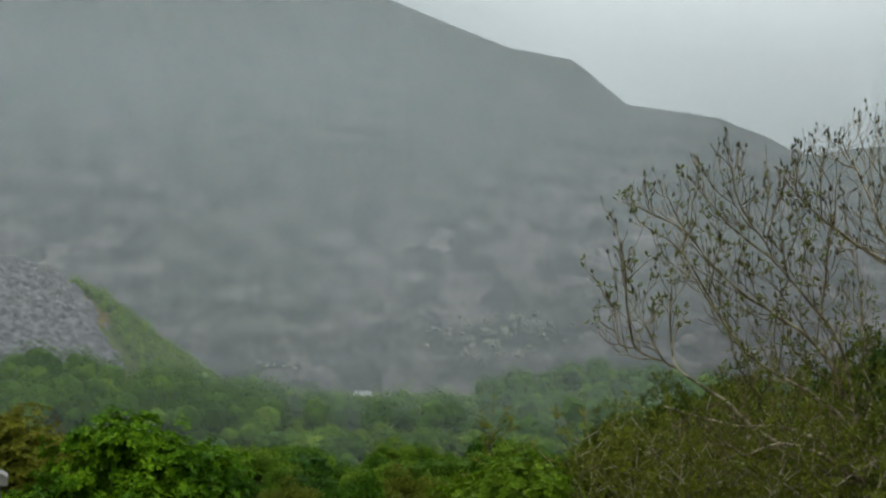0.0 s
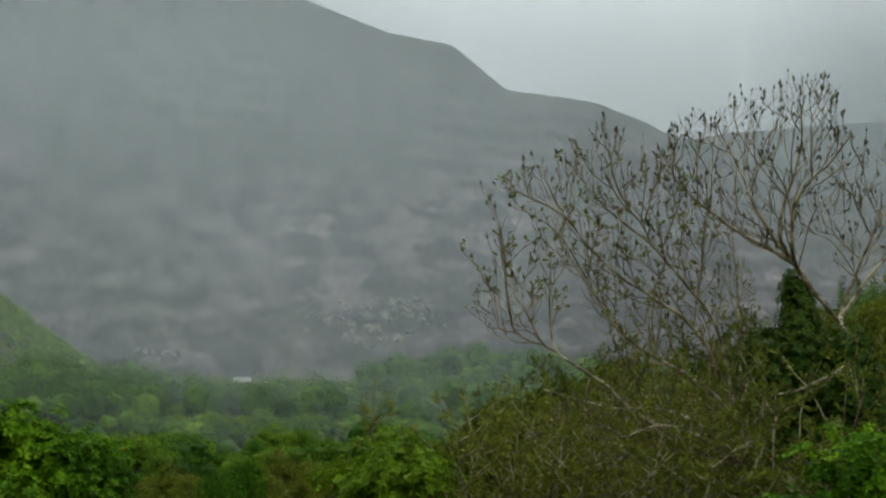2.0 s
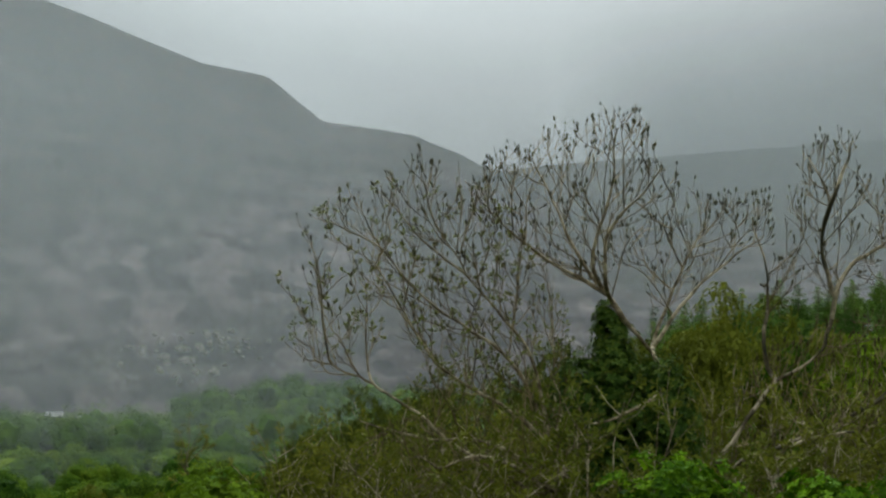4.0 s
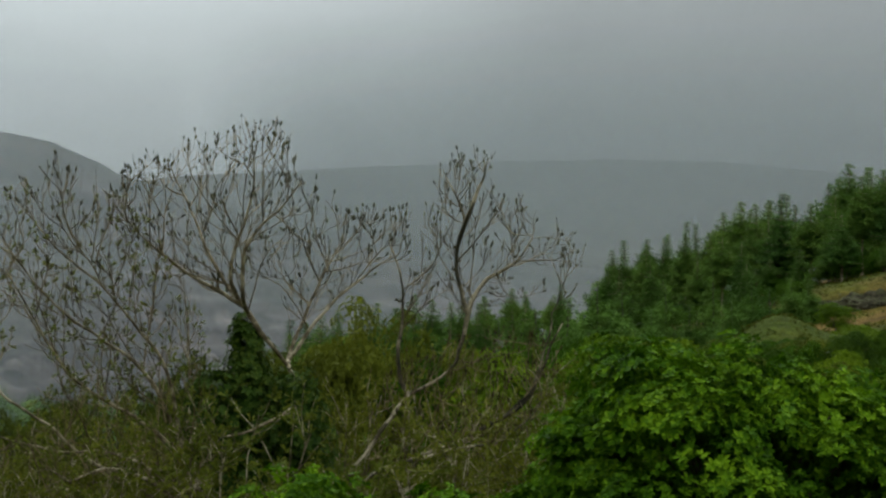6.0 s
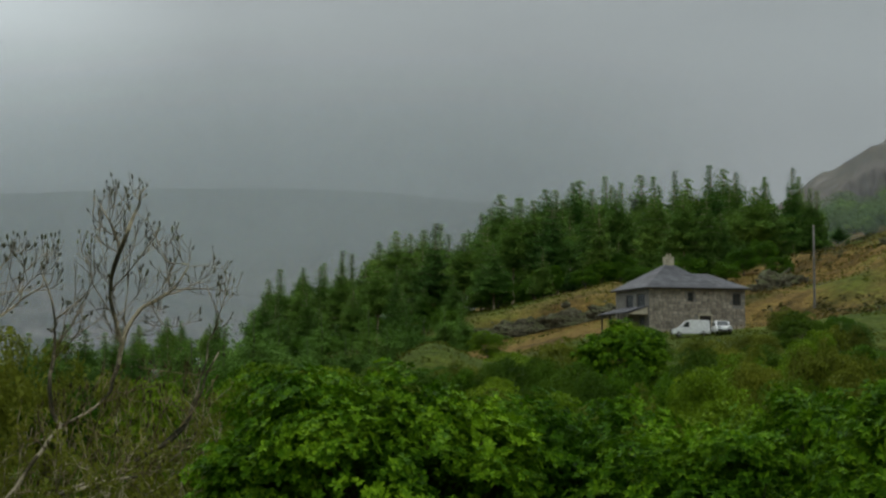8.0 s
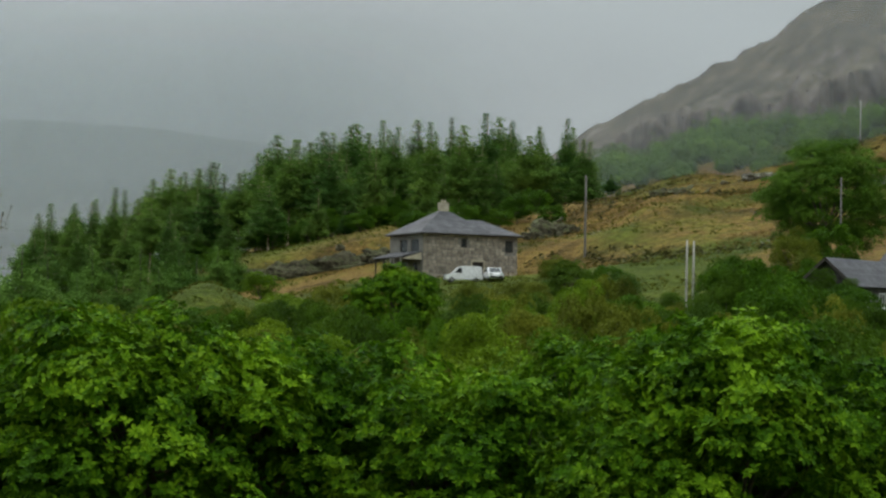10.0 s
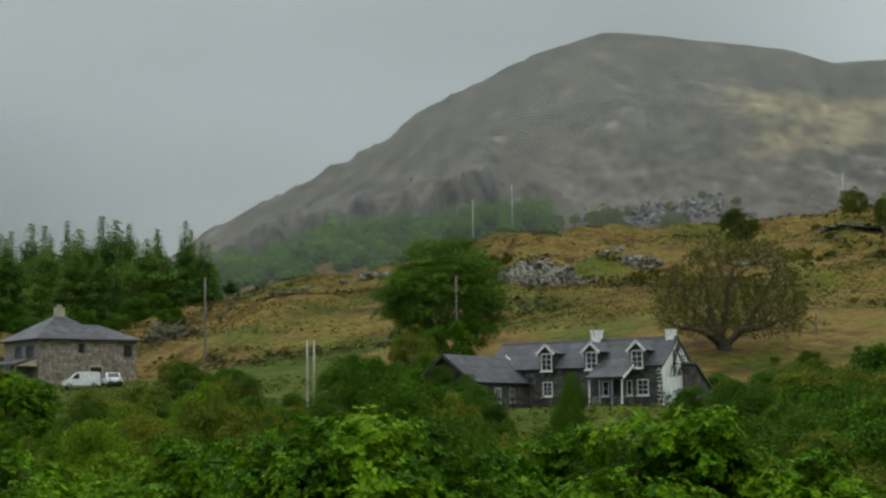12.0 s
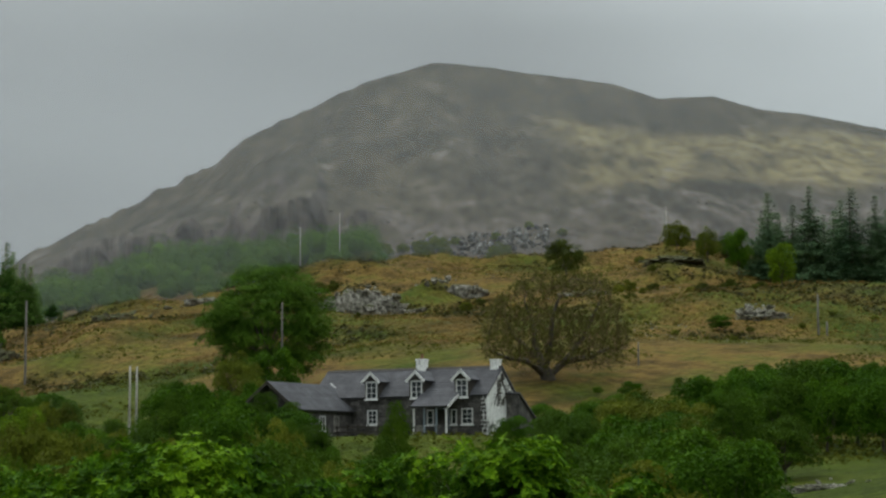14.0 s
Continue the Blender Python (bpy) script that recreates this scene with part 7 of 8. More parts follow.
def stones(parent, x0, x1, z0, z1, m, mat_, seed, openings=(), course=0.34, limit=290):
    """Coursed rubble: single stones proud of the mortar over a wall face, x along the wall, -y outwards."""
    r = np.random.default_rng(seed)
    made, z = 0, z0
    cube = {}
    while z < z1 - 0.08:
        h = min(course * r.uniform(0.75, 1.3), z1 - z)
        x = x0 + r.uniform(-0.25, 0)
        while x < x1 - 0.05:
            w = course * r.uniform(1.0, 2.4)
            a, b = max(x, x0), min(x + w, x1)
            x += w
            if b - a < 0.12 or any(a < o[1] and b > o[0] and z < o[3] and z + h > o[2] for o in openings) or made >= limit:
                continue
            key = int(r.integers(0, 5))
            if key not in cube:
                e = 0.1
                q = r.uniform(-0.05, 0.05, (8, 2))
                v = [(-0.5, 0.5, -0.5), (0.5, 0.5, -0.5), (0.5, 0.5, 0.5), (-0.5, 0.5, 0.5)] + [(sx_ * (0.5 - e) + q[k][0], -0.5, sz_ * (0.5 - e) + q[k][1]) for k, (sx_, sz_) in enumerate(((-1, -1), (1, -1), (1, 1), (-1, 1)))]
                cube[key] = Geo().add(v, [(4, 5, 6, 7), (0, 1, 5, 4), (1, 2, 6, 5), (2, 3, 7, 6), (3, 0, 4, 7)]).mesh("stone")
                cube[key].materials.append(mat_)
            s = part("stone", cube[key], None, parent)
            s.matrix_local = m @ Matrix.LocRotScale(((a + b) / 2, -r.uniform(0.0, 0.03), z + h / 2), None, (b - a - 0.03, 0.1, h - 0.03))
            made += 1
        z += h


def chimney(parent, x, y, z0, z1, w, d, mat_, pots=1, pot_mat=POT, cap=True):
    c = part("chimney", Geo().box(x - w / 2, x + w / 2, y - d / 2, y + d / 2, z0, z1), mat_, parent)
    if cap:
        part("chimney_cap", Geo().box(x - w / 2 - 0.04, x + w / 2 + 0.04, y - d / 2 - 0.04, y + d / 2 + 0.04, z1 + 0.003, z1 + 0.14), mat_, c)
    for k in range(pots):
        px = x + (k - (pots - 1) / 2) * 0.4
        part("chimney_pot", Geo().tube([(px, y, z1 + 0.14), (px, y, z1 + 0.2), (px, y, z1 + 0.5), (px, y, z1 + 0.55)], [0.15, 0.13, 0.11, 0.14], 10), pot_mat, c)
    return c


def cottage():
    A, turn, d = 49.45, 30.0, 156.0
    o = from_eye(A, 0, d)
    m = Matrix.Translation((o[0], o[1], EYE + 2.1)) @ pose(0, 0, 0, 0, 0, -A - turn)
    h = thing("cottage", m, "old dark-stone slate-roofed cottage with white dormers, chimneys and limewashed gable", "house")
    L, D, E, R = 15.4, 5.4, 3.25, 5.35     # length, depth, eaves, ridge
    gr = [(4.9, 5.8, 1.0, 2.15), (11.0, 12.1, 0.0, 2.1), (10.2, 10.8, 0.9, 2.1), (12.3, 12.8, 0.9, 2.1), (13.2, 14.2, 0.9, 2.15)]
    front = part("front_wall", wall_with_openings(0, L, -0.6, E, 0, 0.5, gr), DARK_STONE, h)
    part("back_wall", Geo().box(0, L, D - 0.5, D, -0.6, E), DARK_STONE, h)
    for x0, mat_, nm in ((0.0, DARK_STONE, "west_gable"), (L - 0.5, LIMEWASH, "east_gable")):
        e = 0.015 if mat_ is LIMEWASH else 0
        part(nm, Geo().prism([(0.0 - e, -0.6), (D + e, -0.6), (D + e, E), (D / 2, R - 0.05), (0.0 - e, E)], "x", x0 + 0.003, x0 + 0.5 + e), mat_, h, "flaking white limewash over stone" if mat_ is LIMEWASH else "")
    part("inner_floor", Geo().box(0.5, L - 0.5, 0.5, D - 0.5, -0.1, 0.0), DIM_ROOM, h)
    stones(front, 0.0, L, -0.5, E, Matrix.Identity(4), DARK_STONE, 11, gr, 0.36, 260)
    ov = 0.25
    k = (R - E) / (D / 2)
    slated(h, "roof_front", [(-0.2, -ov, E - ov * k + 0.1), (L + 0.15, -ov, E - ov * k + 0.1), (L + 0.15, D / 2, R + 0.1), (-0.2, D / 2, R + 0.1)], 15)
    slated(h, "roof_back", [(L + 0.15, D + ov, E - ov * k + 0.1), (-0.2, D + ov, E - ov * k + 0.1), (-0.2, D / 2, R + 0.1), (L + 0.15, D / 2, R + 0.1)], 8)
    part("ridge_tiles", Geo().prism([(D / 2 - 0.2, R + 0.03), (D / 2, R + 0.2), (D / 2 + 0.2, R + 0.03)], "x", -0.22, L + 0.17), DARK_WOOD, h)
    chimney(h, 8.5, D / 2 - 0.1, R - 0.5, R + 0.75, 0.72, 0.7, LIMEWASH, 1)
    chimney(h, L - 0.45, D / 2, R - 0.5, R + 0.55, 0.62, 0.75, LIMEWASH, 0)
    # dormers, half in the roof
    for x in (5.45, 9.45, 13.4):
        F = E + 0.3
        dm = part("dormer", Geo().box(x - 0.62, x - 0.5, -0.3, 1.9, F - 0.6, F + 0.95).box(x + 0.5, x + 0.62, -0.3, 1.9, F - 0.6, F + 0.95)
                  .prism([(x - 0.62, F + 0.85), (x + 0.62, F + 0.85), (x, F + 1.47)], "y", -0.28, -0.16), DARK_WOOD, h)
        sash_window(dm, Matrix.Translation((x - 0.5, -0.33, F - 0.55)), 1.0, 1.4)
        for s in (-1, 1):
            part("dormer_roof", slab([(x, -0.5, F + 1.64), (x + s * 0.85, -0.5, F + 0.84), (x + s * 0.85, 2.1, F + 0.84), (x, 2.4, F + 1.64)], 0.09), SLATE, dm)
            part("bargeboard", slab([(x, -0.56, F + 1.66), (x + s * 0.88, -0.56, F + 0.82), (x + s * 0.88, -0.505, F + 0.82), (x, -0.505, F + 1.66)], 0.2), WHITE, dm, "white bargeboard")
    sash_window(h, Matrix.Translation((4.9, -0.02, 1.0)), 0.9, 1.15)
    sash_window(h, Matrix.Translation((13.2, -0.02, 0.9)), 1.0, 1.25)
    for x, w in ((10.2, 0.6), (12.3, 0.5)):
        sash_window(h, Matrix.Translation((x, -0.02, 0.9)), w, 1.2, WHITE, 1, 2)
    door = part("door", Geo().box(11.0, 12.1, 0.12, 0.18, 0.0, 2.1), DARK_WOOD, h)
    part("door_frame", Geo().box(10.92, 11.0, -0.02, 0.1, 0, 2.18).box(12.1, 12.18, -0.02, 0.1, 0, 2.18).box(11.0, 12.1, -0.02, 0.1, 2.1, 2.18), BLUE_PAINT, door)
    # porch: its roof runs on from the main slope
    pr_ = part("porch", Geo().box(10.0, 13.0, -2.1, -0.05, -0.5, 0.05), DARK_STONE, h)
    slated(pr_, "porch_roof", [(9.9, -2.3, 2.3), (13.1, -2.3, 2.3), (13.1, 0.4, E + 0.5), (9.9, 0.4, E + 0.5)], 8, 0.1)
    part("bargeboard", slab([(13.1, -2.32, 2.28), (13.18, -2.32, 2.28), (13.18, 0.0, E + 0.25), (13.1, 0.0, E + 0.25)], 0.18), WHITE, pr_, "white bargeboard")
    for x in (10.1, 11.0, 12.05, 12.9):
        part("post", Geo().box(x - 0.06, x + 0.06, -2.1, -1.98, 0.05, 2.14), BLUE_PAINT if 10.5 < x < 12.5 else WHITE, pr_)
    part("low_wall", Geo().box(10.17, 10.93, -2.12, -1.96, 0.055, 0.85), DARK_STONE, pr_)
    part("low_wall", Geo().box(12.12, 12.83, -2.12, -1.96, 0.055, 0.85), DARK_STONE, pr_)
    # lean-to behind the white gable
    part("lean_to", Geo().prism([(D + 0.003, -0.6), (D + 2.6, -0.6), (D + 2.6, 1.7), (D + 0.003, 2.9)], "x", L - 3.0, L), DARK_STONE, h)
    slated(h, "lean_to_roof", [(L + 0.2, D + 2.9, 1.72), (L - 3.2, D + 2.9, 1.72), (L - 3.2, D + 0.1, 3.1), (L + 0.2, D + 0.1, 3.1)], 6)
    # leafless climber over the upper part of the white gable
    gr_ = np.random.default_rng(31)
    vine, leaf_p = Geo(), []
    for k in range(9):
        p0 = np.array((L + 0.03, 1.2 + gr_.uniform(0, 3.4), 2.3))
        path = [p0]
        for q in range(7):
            path.append(path[-1] + (0, gr_.normal() * 0.22 + (D / 2 - path[-1][1]) * 0.08, 0.42))
        path = np.array(path)
        path = path[path[:, 2] < R - 0.25 - np.abs(path[:, 1] - D / 2) * 0.8]
        if len(path) > 2:
            vine.tube(path, 0.03, 4, False)
            leaf_p += [p + gr_.normal(size=3) * (0.02, 0.16, 0.16) for p in path[1:] for q in range(5)]
    leaf_p = np.array(leaf_p)
    scatter(vine, *clump(4, 33), leaf_p + (0.03, 0, 0), np.tile((1.0, 0, 0.2), (len(leaf_p), 1)), gr_.uniform(0.2, 0.5, len(leaf_p)), r=gr_)
    part("climber", vine, DARK_BARK, h, "dark twiggy climber on the gable")
    # small slate lean-to against the white gable
    part("gable_lean_to", Geo().prism([(3.6, -0.6), (6.5, -0.6), (6.5, 1.5), (3.6, 3.3)], "x", L + 0.03, L + 1.1), DARK_STONE, h)
    slated(h, "gable_lean_to_roof", [(L + 1.25, 6.75, 1.42), (L + 0.03, 6.75, 1.42), (L + 0.03, 3.5, 3.44), (L + 1.25, 3.5, 3.44)], 6)
    # west wing, its gable towards the valley
    wing = part("wing", Geo().prism([(-2.4, -1.6), (2.4, -1.6), (2.4, 2.25), (0, 4.05), (-2.4, 2.25)], "y", -8.2, 0.0), DARK_STONE, h)
    wing.matrix_local = Matrix.Translation((1.1, 0.2, 0)) @ pose(0, 0, 0, 0, 0, -1)
    slated(wing, "wing_roof", [(2.75, -9.0, 2.05), (2.75, 0.6, 2.05), (0, 1.6, 4.25), (0, -9.0, 4.25)], 14)
    slated(wing, "wing_roof", [(-2.75, 0.6, 2.05), (-2.75, -9.0, 2.05), (0, -9.0, 4.25), (0, 1.6, 4.25)], 8)
    for s in (-1, 1):
        part("bargeboard", slab([(0, -9.06, 4.29), (s * 2.8, -9.06, 2.03), (s * 2.8, -9.005, 2.03), (0, -9.005, 4.29)], 0.22), DARK_WOOD, wing)
    part("flashing", slab([(0.0, 0.62, 4.45), (2.0, 0.62, 2.65), (2.0, 0.72, 2.65), (0.0, 0.72, 4.45)], 0.1), WHITE, wing, "pale lead flashing")
    for k, (y0, w) in enumerate(((-7.6, 1.1), (-5.2, 0.9), (-3.0, 0.8))):
        sash_window(wing, Matrix.Translation((2.42, y0, 0.5)) @ pose(0, 0, 0, 0, 0, 90), w, 1.15, PALE_WOOD if k != 1 else WHITE, 2, 2)
    # terrace rail
    rail = thing("garden_fence", m @ Matrix.Translation((4.2, -3.6, -0.05)), "dark wooden garden fence before the cottage", "fence")
    for i in range(7):
        part("post", Geo().box(i * 0.9 - 0.05, i * 0.9 + 0.05, -0.05, 0.05, -0.4, 1.0), DARK_WOOD, rail)
    for z in (0.35, 0.75):
        part("rail", Geo().box(-0.2, 5.6, -0.08, -0.052, z, z + 0.12), DARK_WOOD, rail)


cottage()


def stone_house():
    A, turn, d = 36.2, 25.0, 234.0
    o = from_eye(A, 0, d)
    m = Matrix.Translation((o[0], o[1], EYE + 6.7)) @ pose(0, 0, 0, 0, 0, -A + turn)
    h = thing("stone_house", m, "two-storey grey rubble-stone house with a hipped slate roof", "house")
    W, D, E, R = 13.0, 9.8, 5.65, 8.95
    ops = [(5.2, 6.0, 4.05, 5.15), (6.8, 8.3, 0.4, 2.3), (11.3, 12.4, 3.6, 5.1)]
    # wall along x: towards the camera's right
    w1 = part("front_wall", wall_with_openings(0, W, -0.8, E, 0, 0.5, ops), MORTAR, h)
    stones(w1, 0.02, W, -0.5, E, Matrix.Identity(4), STONE_MAT, 21, ops, 0.4, 295)
    side = [(1.2, 3.6, 3.2, 5.0), (4.6, 6.8, 3.2, 5.0), (1.5, 3.0, 0.1, 2.2), (4.6, 6.6, 0.7, 2.2)]
    w2 = part("side_wall", Geo().box(-D, 0, 0.0, 0.5, -0.8, 0.0), MORTAR, h)
    w2.matrix_local = pose(-0.003, 0, 0, 0, 0, -90)
    for za, zb, holes in ((0.003, 2.6, ((1.5, 3.0, 0.1, 2.2), (4.6, 6.6, 0.7, 2.2))), (2.603, E, ((1.2, 3.6, 3.2, 5.0), (4.6, 6.8, 3.2, 5.0)))):
        xs = [0.0] + [v for o in holes for v in o[:2]] + [D]
        for k in range(0, len(xs), 2):
            part("pier", Geo().box(-xs[k + 1], -xs[k], 0.0, 0.5, za, zb), MORTAR, w2)
        for xa, xb, z0_, z1_ in holes:
            part("wall_panel", Geo().box(-xb + 0.002, -xa - 0.002, 0.0, 0.5, za, z0_), MORTAR, w2)
            part("wall_panel", Geo().box(-xb + 0.002, -xa - 0.002, 0.0, 0.5, z1_, zb), MORTAR, w2)
    part("back_wall", Geo().box(0.5, W, D - 0.5, D, -0.8, E).box(W - 0.5, W, 0.5, D - 0.5, -0.8, E), MORTAR, h)
    part("inner_floor", Geo().box(0.5, W - 0.5, 0.5, D - 0.5, 2.6, 2.8), DIM_ROOM, h)
    # windows
    sash_window(h, Matrix.Translation((5.2, 0.1, 4.05)), 0.8, 1.1, DARK_WOOD, 1, 2)
    sash_window(h, Matrix.Translation((11.3, 0.1, 3.6)), 1.1, 1.5, DARK_WOOD, 2, 2)
    part("garage_door", Geo().box(6.8, 8.3, 0.2, 0.26, 0.0, 2.3), DARK_WOOD, h)
    part("lintel", Geo().box(6.55, 8.55, -0.06, 0.3, 2.303, 2.55), CREAM, h, "pale dressed-stone lintel")
    part("jamb", Geo().box(8.303, 8.52, -0.05, 0.3, 0.0, 2.3), CREAM, h, "pale dressed-stone jamb")
    part("jamb", Geo().box(6.58, 6.797, -0.05, 0.3, 0.0, 2.3), CREAM, h, "pale dressed-stone jamb")
    for x0, x1, z0, z1 in side:
        sash_window(h, Matrix.Translation((0.1, x1, z0)) @ pose(0, 0, 0, 0, 0, -90), x1 - x0, z1 - z0, GREY_WOOD, 3, 1)
    # hipped roof over the square front part, a lower hip over the rest
    q, apex_x, apex_y, ov = 9.6, 4.4, D / 2, 0.55
    z0 = E + 0.02
    part("soffit", Geo().box(-ov, W + ov, -ov, D + ov, z0 - 0.14, z0), DARK_WOOD, h, "dark timber eaves")
    ap = (apex_x + 0.4, apex_y, R)
    ap2 = (apex_x + 0.9, apex_y, R)
    slated(h, "roof_hip", [(-ov, D + ov, z0), (-ov, -ov, z0), ap, ap], 14)
    slated(h, "roof_hip", [(-ov, -ov, z0), (q, -ov, z0), ap2, ap], 14)
    slated(h, "roof_hip", [(q, -ov, z0), (q, D + ov, z0), ap2, ap2], 14)
    slated(h, "roof_hip", [(q, D + ov, z0), (-ov, D + ov, z0), ap, ap2], 10)
    low = R - 1.2
    slated(h, "rear_roof", [(q - 2.5, -ov + 0.02, z0 + 0.01), (W + ov, -ov + 0.02, z0 + 0.01), (W - 2.6, apex_y, low), (q - 2.5, apex_y, low)], 9)
    slated(h, "rear_roof", [(W + ov, -ov, z0), (W + ov, D + ov, z0), (W - 2.6, apex_y, low), (W - 2.6, apex_y, low)], 8)
    slated(h, "rear_roof", [(W + ov, D + ov, z0), (q - 2.5, D + ov, z0), (q - 2.5, apex_y, low), (W - 2.6, apex_y, low)], 6)
    part("gutter", Geo().box(-ov - 0.1, W + ov + 0.1, -ov - 0.12, -ov - 0.005, z0 - 0.12, z0 - 0.02), DARK_WOOD, h)
    chimney(h, apex_x + 0.6, apex_y, R - 0.5, R + 0.7, 1.1, 0.9, CREAM, 2, CREAM)
    # open porch along the side wall
    p = part("porch", Geo().box(-2.7, -0.05, 0.6, 8.2, -0.8, 0.0), MORTAR, h)
    slated(p, "porch_roof", [(-3.1, 8.5, 2.6), (-3.1, 0.3, 2.6), (-0.02, 0.3, 3.45), (-0.02, 8.5, 3.45)], 7, 0.1)
    part("fascia", Geo().prism([(-2.7, 2.42), (-0.06, 2.36), (-0.06, 3.28)], "y", 0.2, 0.29), CREAM, p, "pale board at the porch end")
    for y in (0.6, 3.1, 5.6, 8.1):
        part("post", Geo().box(-2.75, -2.6, y - 0.08, y + 0.08, 0.003, 2.6), PALE_WOOD if y < 1 else DARK_WOOD, p)


stone_house()


# ---------------------------------------------------------------- vehicles
def wheel(parent, x, y, r_=0.31, w=0.2):
    a = np.linspace(0, 2 * np.pi, 17)[:-1]
    ring = [(x + math.cos(t) * r_, r_ + math.sin(t) * r_) for t in a]
    t = part("wheel", Geo().prism(ring, "y", y - w / 2, y + w / 2), RUBBER, parent)
    hub = [(x + math.cos(q) * r_ * 0.6, r_ + math.sin(q) * r_ * 0.6) for q in a]
    s = 1 if y > 0 else -1
    part("rim", Geo().prism(hub, "y", y + s * w / 2 - 0.01, y + s * (w / 2 + 0.015)), STEEL, t)


def vehicle(name, m, label, category, outline, cabin, width, wheels, panes, paint=CAR_WHITE):
    """A road vehicle: lower body and cabin as bevelled outlines, glass, wheels, lamps and bumpers."""
    v = thing(name, m, label, category)
    for nm, prof, w, inset in (("body", outline, width, 0.05), ("cabin", cabin, width * 0.9, 0.1)):
        bm = bmesh.new()
        lo = [bm.verts.new((x, -w / 2, z)) for x, z in prof]
        bm.faces.new(lo)
        ext = bmesh.ops.extrude_face_region(bm, geom=bm.faces[:])
        bmesh.ops.translate(bm, vec=(0, w, 0), verts=[e for e in ext["geom"] if isinstance(e, bmesh.types.BMVert)])
        bmesh.ops.recalc_face_normals(bm, faces=bm.faces[:])
        bmesh.ops.bevel(bm, geom=bm.edges[:], offset=0.06, segments=2, affect='EDGES')
        me = bpy.data.meshes.new(nm)
        bm.to_mesh(me)
        bm.free()
        me.materials.append(paint)
        part(nm, me, None, v)
    for nm, pts, w in panes:
        for s in (-1, 1):
            part(nm, Geo().prism(pts, "y", s * w - 0.012, s * w + 0.012), GLASS, v)
    for x in wheels:
        for y in (-width / 2 + 0.1, width / 2 - 0.1):
            wheel(v, x, y)
    xs = [p[0] for p in outline]
    for y in (-width * 0.36, width * 0.36):
        part("headlamp", Geo().box(min(xs) - 0.015, min(xs) + 0.1, y - 0.17, y + 0.17, 0.66, 0.82), LAMP, v)
    part("bumper", Geo().box(min(xs) - 0.06, min(xs) + 0.04, -width * 0.44, width * 0.44, 0.3, 0.5), RUBBER, v)
    part("number_plate", Geo().box(min(xs) - 0.075, min(xs) - 0.062, -0.26, 0.26, 0.42, 0.53), WHITE, v)
    return v


van_at = on_land(37.42, 216.5)
vehicle("van", Matrix.Translation(van_at) @ pose(0, 0, 0, 0, 0, -37.4 + 6), "small white panel van parked by the stone house", "van",
        [(-2.15, 0.3), (2.1, 0.3), (2.1, 1.0), (-1.3, 1.0), (-2.1, 0.85)], [(-1.45, 0.95), (2.08, 0.95), (2.02, 1.75), (1.6, 1.83), (-0.3, 1.83), (-0.6, 1.75)], 1.75, (-1.35, 1.35),
        [("side_window", [(-1.05, 1.05), (-0.25, 1.05), (-0.25, 1.62), (-0.6, 1.6)], 0.79)])
car_at = on_land(38.32, 215.5)
car_m = Matrix.Translation(car_at) @ pose(0, 0, 0, 0, 0, 90 - 38.1 + 10)
car = vehicle("car", car_m, "white hatchback car parked beside the van", "car",
              [(-1.95, 0.28), (1.95, 0.28), (1.95, 0.85), (-1.1, 0.9), (-1.9, 0.72)], [(-1.15, 0.86), (1.85, 0.86), (1.6, 1.4), (-0.2, 1.48), (-0.45, 1.42)], 1.7, (-1.25, 1.25),
              [("side_window", [(-0.8, 0.95), (1.5, 0.95), (1.35, 1.34), (-0.3, 1.38)], 0.77)])
part("windscreen", slab([(-1.14, -0.66, 0.93), (-1.14, 0.66, 0.93), (-0.5, 0.58, 1.43), (-0.5, -0.58, 1.43)], 0.01), GLASS, car)
for az, d, s in ((-2.37, 1192, 2.7), (-1.62, 1193, 1.05), (-1.38, 1193, 1.0)):
    vehicle("coach" if s > 2 else "car", Matrix.LocRotScale(on_land(az, d) + np.array((0, 0, 0.5)), Euler((0, 0, radians(-az))), (s, s, s)), "white vehicle parked below the quarry", "coach" if s > 2 else "car",
            [(-2.15, 0.3), (2.1, 0.3), (2.1, 1.0), (-1.3, 1.0), (-2.1, 0.85)], [(-1.95, 0.95), (2.08, 0.95), (2.02, 1.35), (1.6, 1.4), (-1.6, 1.4), (-1.8, 1.35)], 1.75, (-1.35, 1.35),
            [("side_window", [(-1.5, 1.12), (1.7, 1.12), (1.7, 1.24), (-1.45, 1.24)], 0.79)])


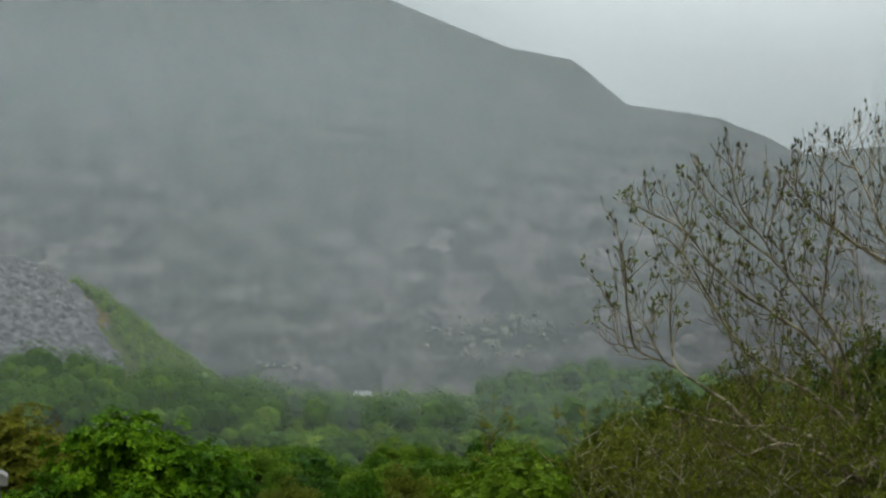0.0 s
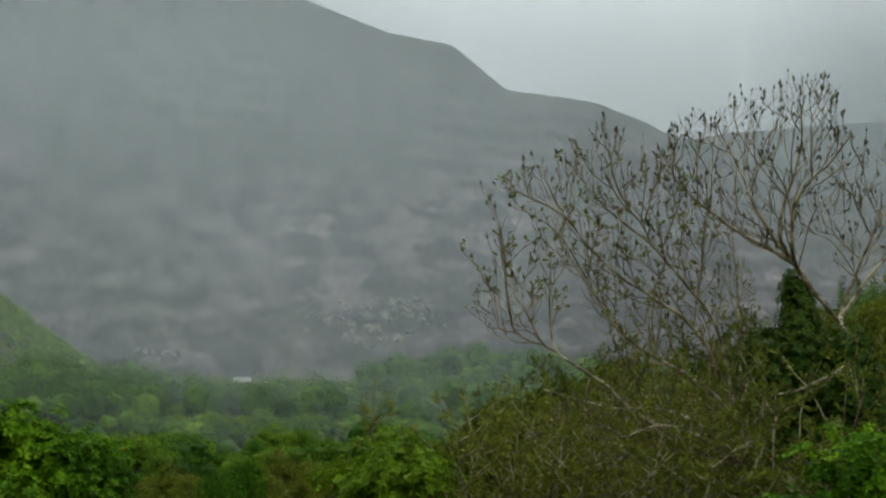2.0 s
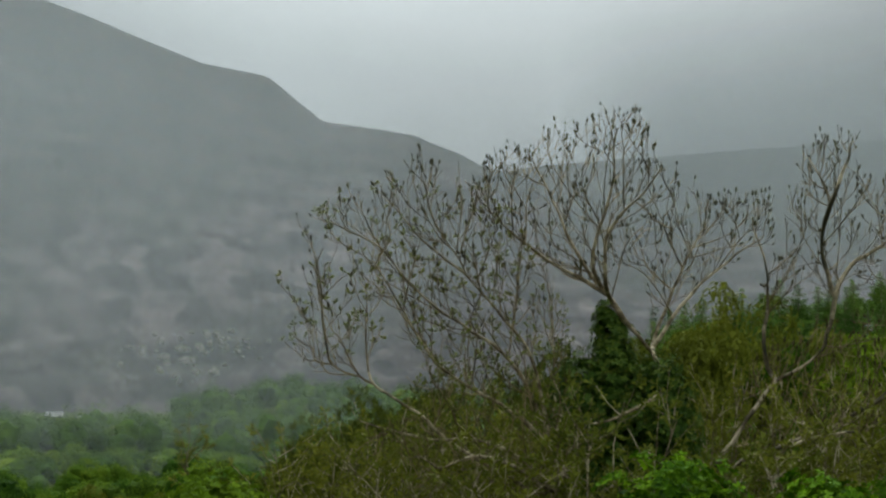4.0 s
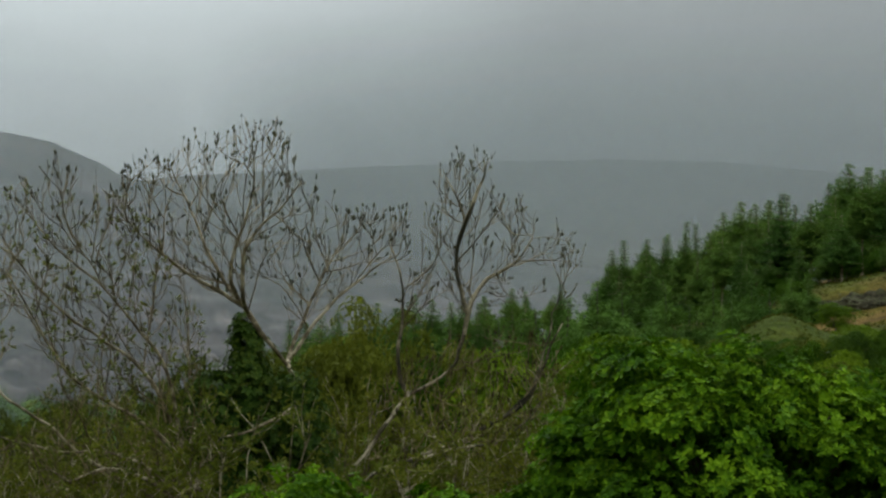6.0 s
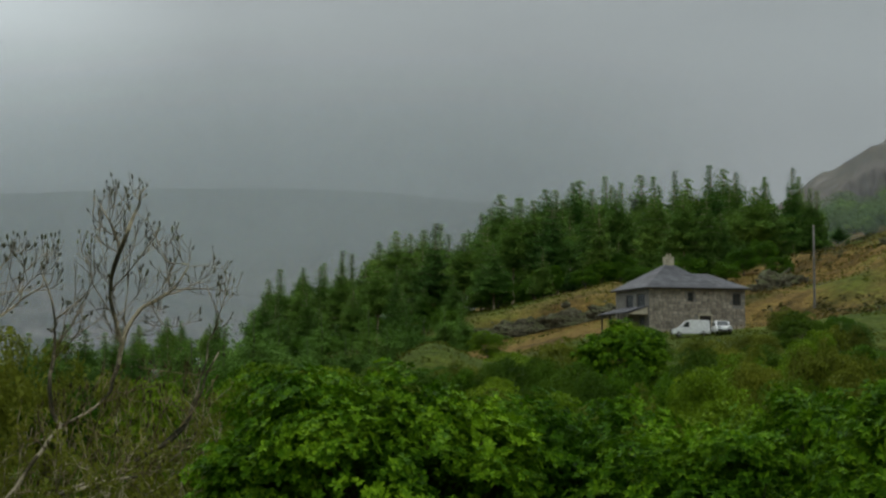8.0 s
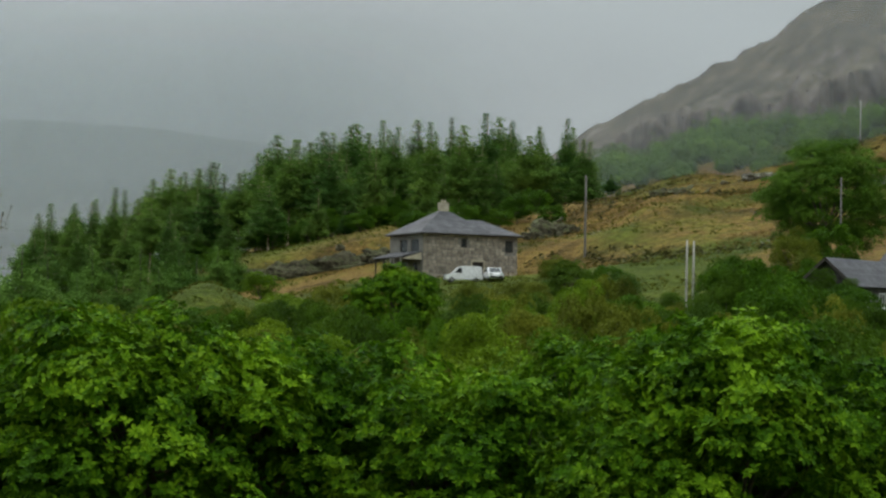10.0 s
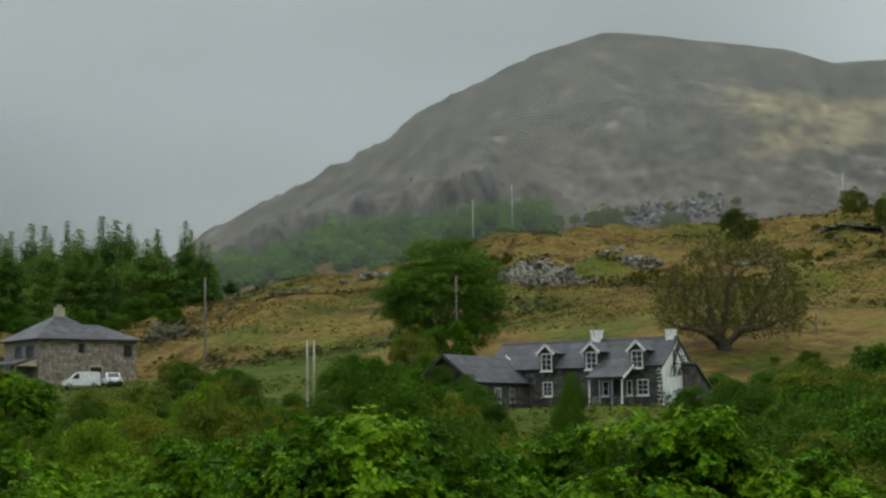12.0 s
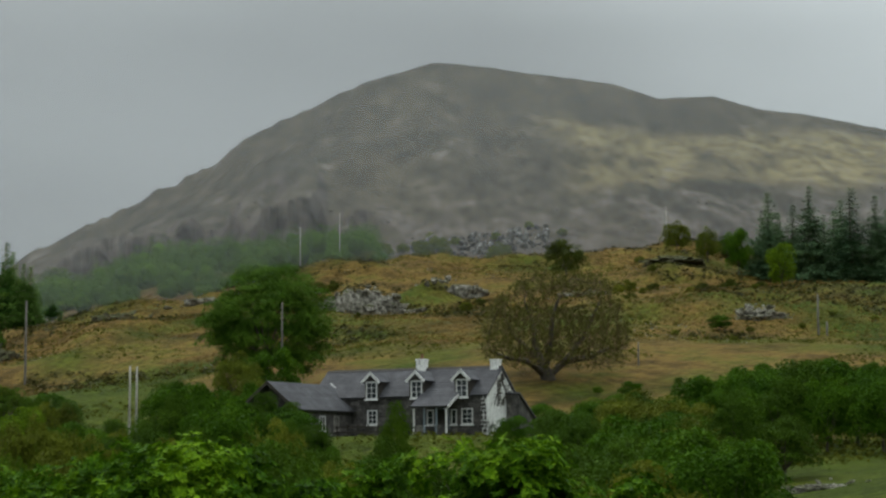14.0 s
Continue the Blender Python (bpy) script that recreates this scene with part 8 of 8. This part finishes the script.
# ---------------------------------------------------------------- poles
def pole(az, d, el_top, mat_, label, r0=0.14, arm=False, group="poles of the overhead line"):
    f = on_land(az, d, 0.3)
    top = from_eye(az, el_top, d)[2] - f[2]
    p = thing("utility_pole", Matrix.Translation(f), label, "pole", group)
    part("shaft", Geo().tube([(0, 0, 0), (0, 0, top / 2), (0.03, 0, top)], [r0, r0 * 0.85, r0 * 0.68], 9), mat_, p, smooth=True)
    if arm:
        part("crossarm", Geo().box(-0.8, 0.8, -0.06, 0.06, top - 0.45, top - 0.32), mat_, p)
        for x in (-0.7, 0.0, 0.7):
            part("insulator", Geo().tube([(x, 0, top - 0.315), (x, 0, top - 0.2), (x, 0, top - 0.1)], [0.04, 0.07, 0.03], 8), STEEL, p)


pole(41.03, 246, 4.8, GREY_WOOD, "tall grey wooden utility pole on the slope", 0.17)
pole(44.04, 166, 2.92, PALE_WOOD, "pale weathered pole, one of a close pair", 0.12)
pole(44.24, 167, 2.9, PALE_WOOD, "pale weathered pole, one of a close pair", 0.12)
pole(48.5, 186, 4.8, GREY_WOOD, "thin grey pole before a sycamore", 0.09)
pole(49.04, 392, 7.05, PALE_WOOD, "pale pole standing on the crest", 0.14)
pole(50.22, 470, 7.45, PALE_WOOD, "pale pole high on the mountain's foot", 0.14)
pole(60.0, 520, 7.55, PALE_WOOD, "pale pole high on the mountain's foot", 0.15)
pole(64.37, 240, 4.86, GREY_WOOD, "grey wooden pole in the upper pasture", 0.16)
pole(64.62, 240, 4.05, GREY_WOOD, "short grey wooden pole in the upper pasture", 0.16)
pole(59.1, 200, 3.55, GREY_WOOD, "thin grey pole above the scrub", 0.11)

# stone pillar at the edge of the viewpoint
pf = on_land(-13.55, 16)
pil_top = from_eye(-13.55, -4.2, 16)[2] - pf[2]
pil = thing("stone_pillar", Matrix.Translation(pf) @ pose(0, 0, 0, 0, 0, 13), "weathered pale stone gate pillar with a flat cap", "pillar")
part("shaft", Geo().box(-0.2, 0.2, -0.2, 0.2, -0.3, pil_top - 0.1), DARK_STONE, pil)
part("cap", Geo().prism([(-0.25, pil_top - 0.097), (0.25, pil_top - 0.097), (0.25, pil_top - 0.03), (0.2, pil_top), (-0.2, pil_top), (-0.25, pil_top - 0.03)], "y", -0.25, 0.25), MORTAR, pil)
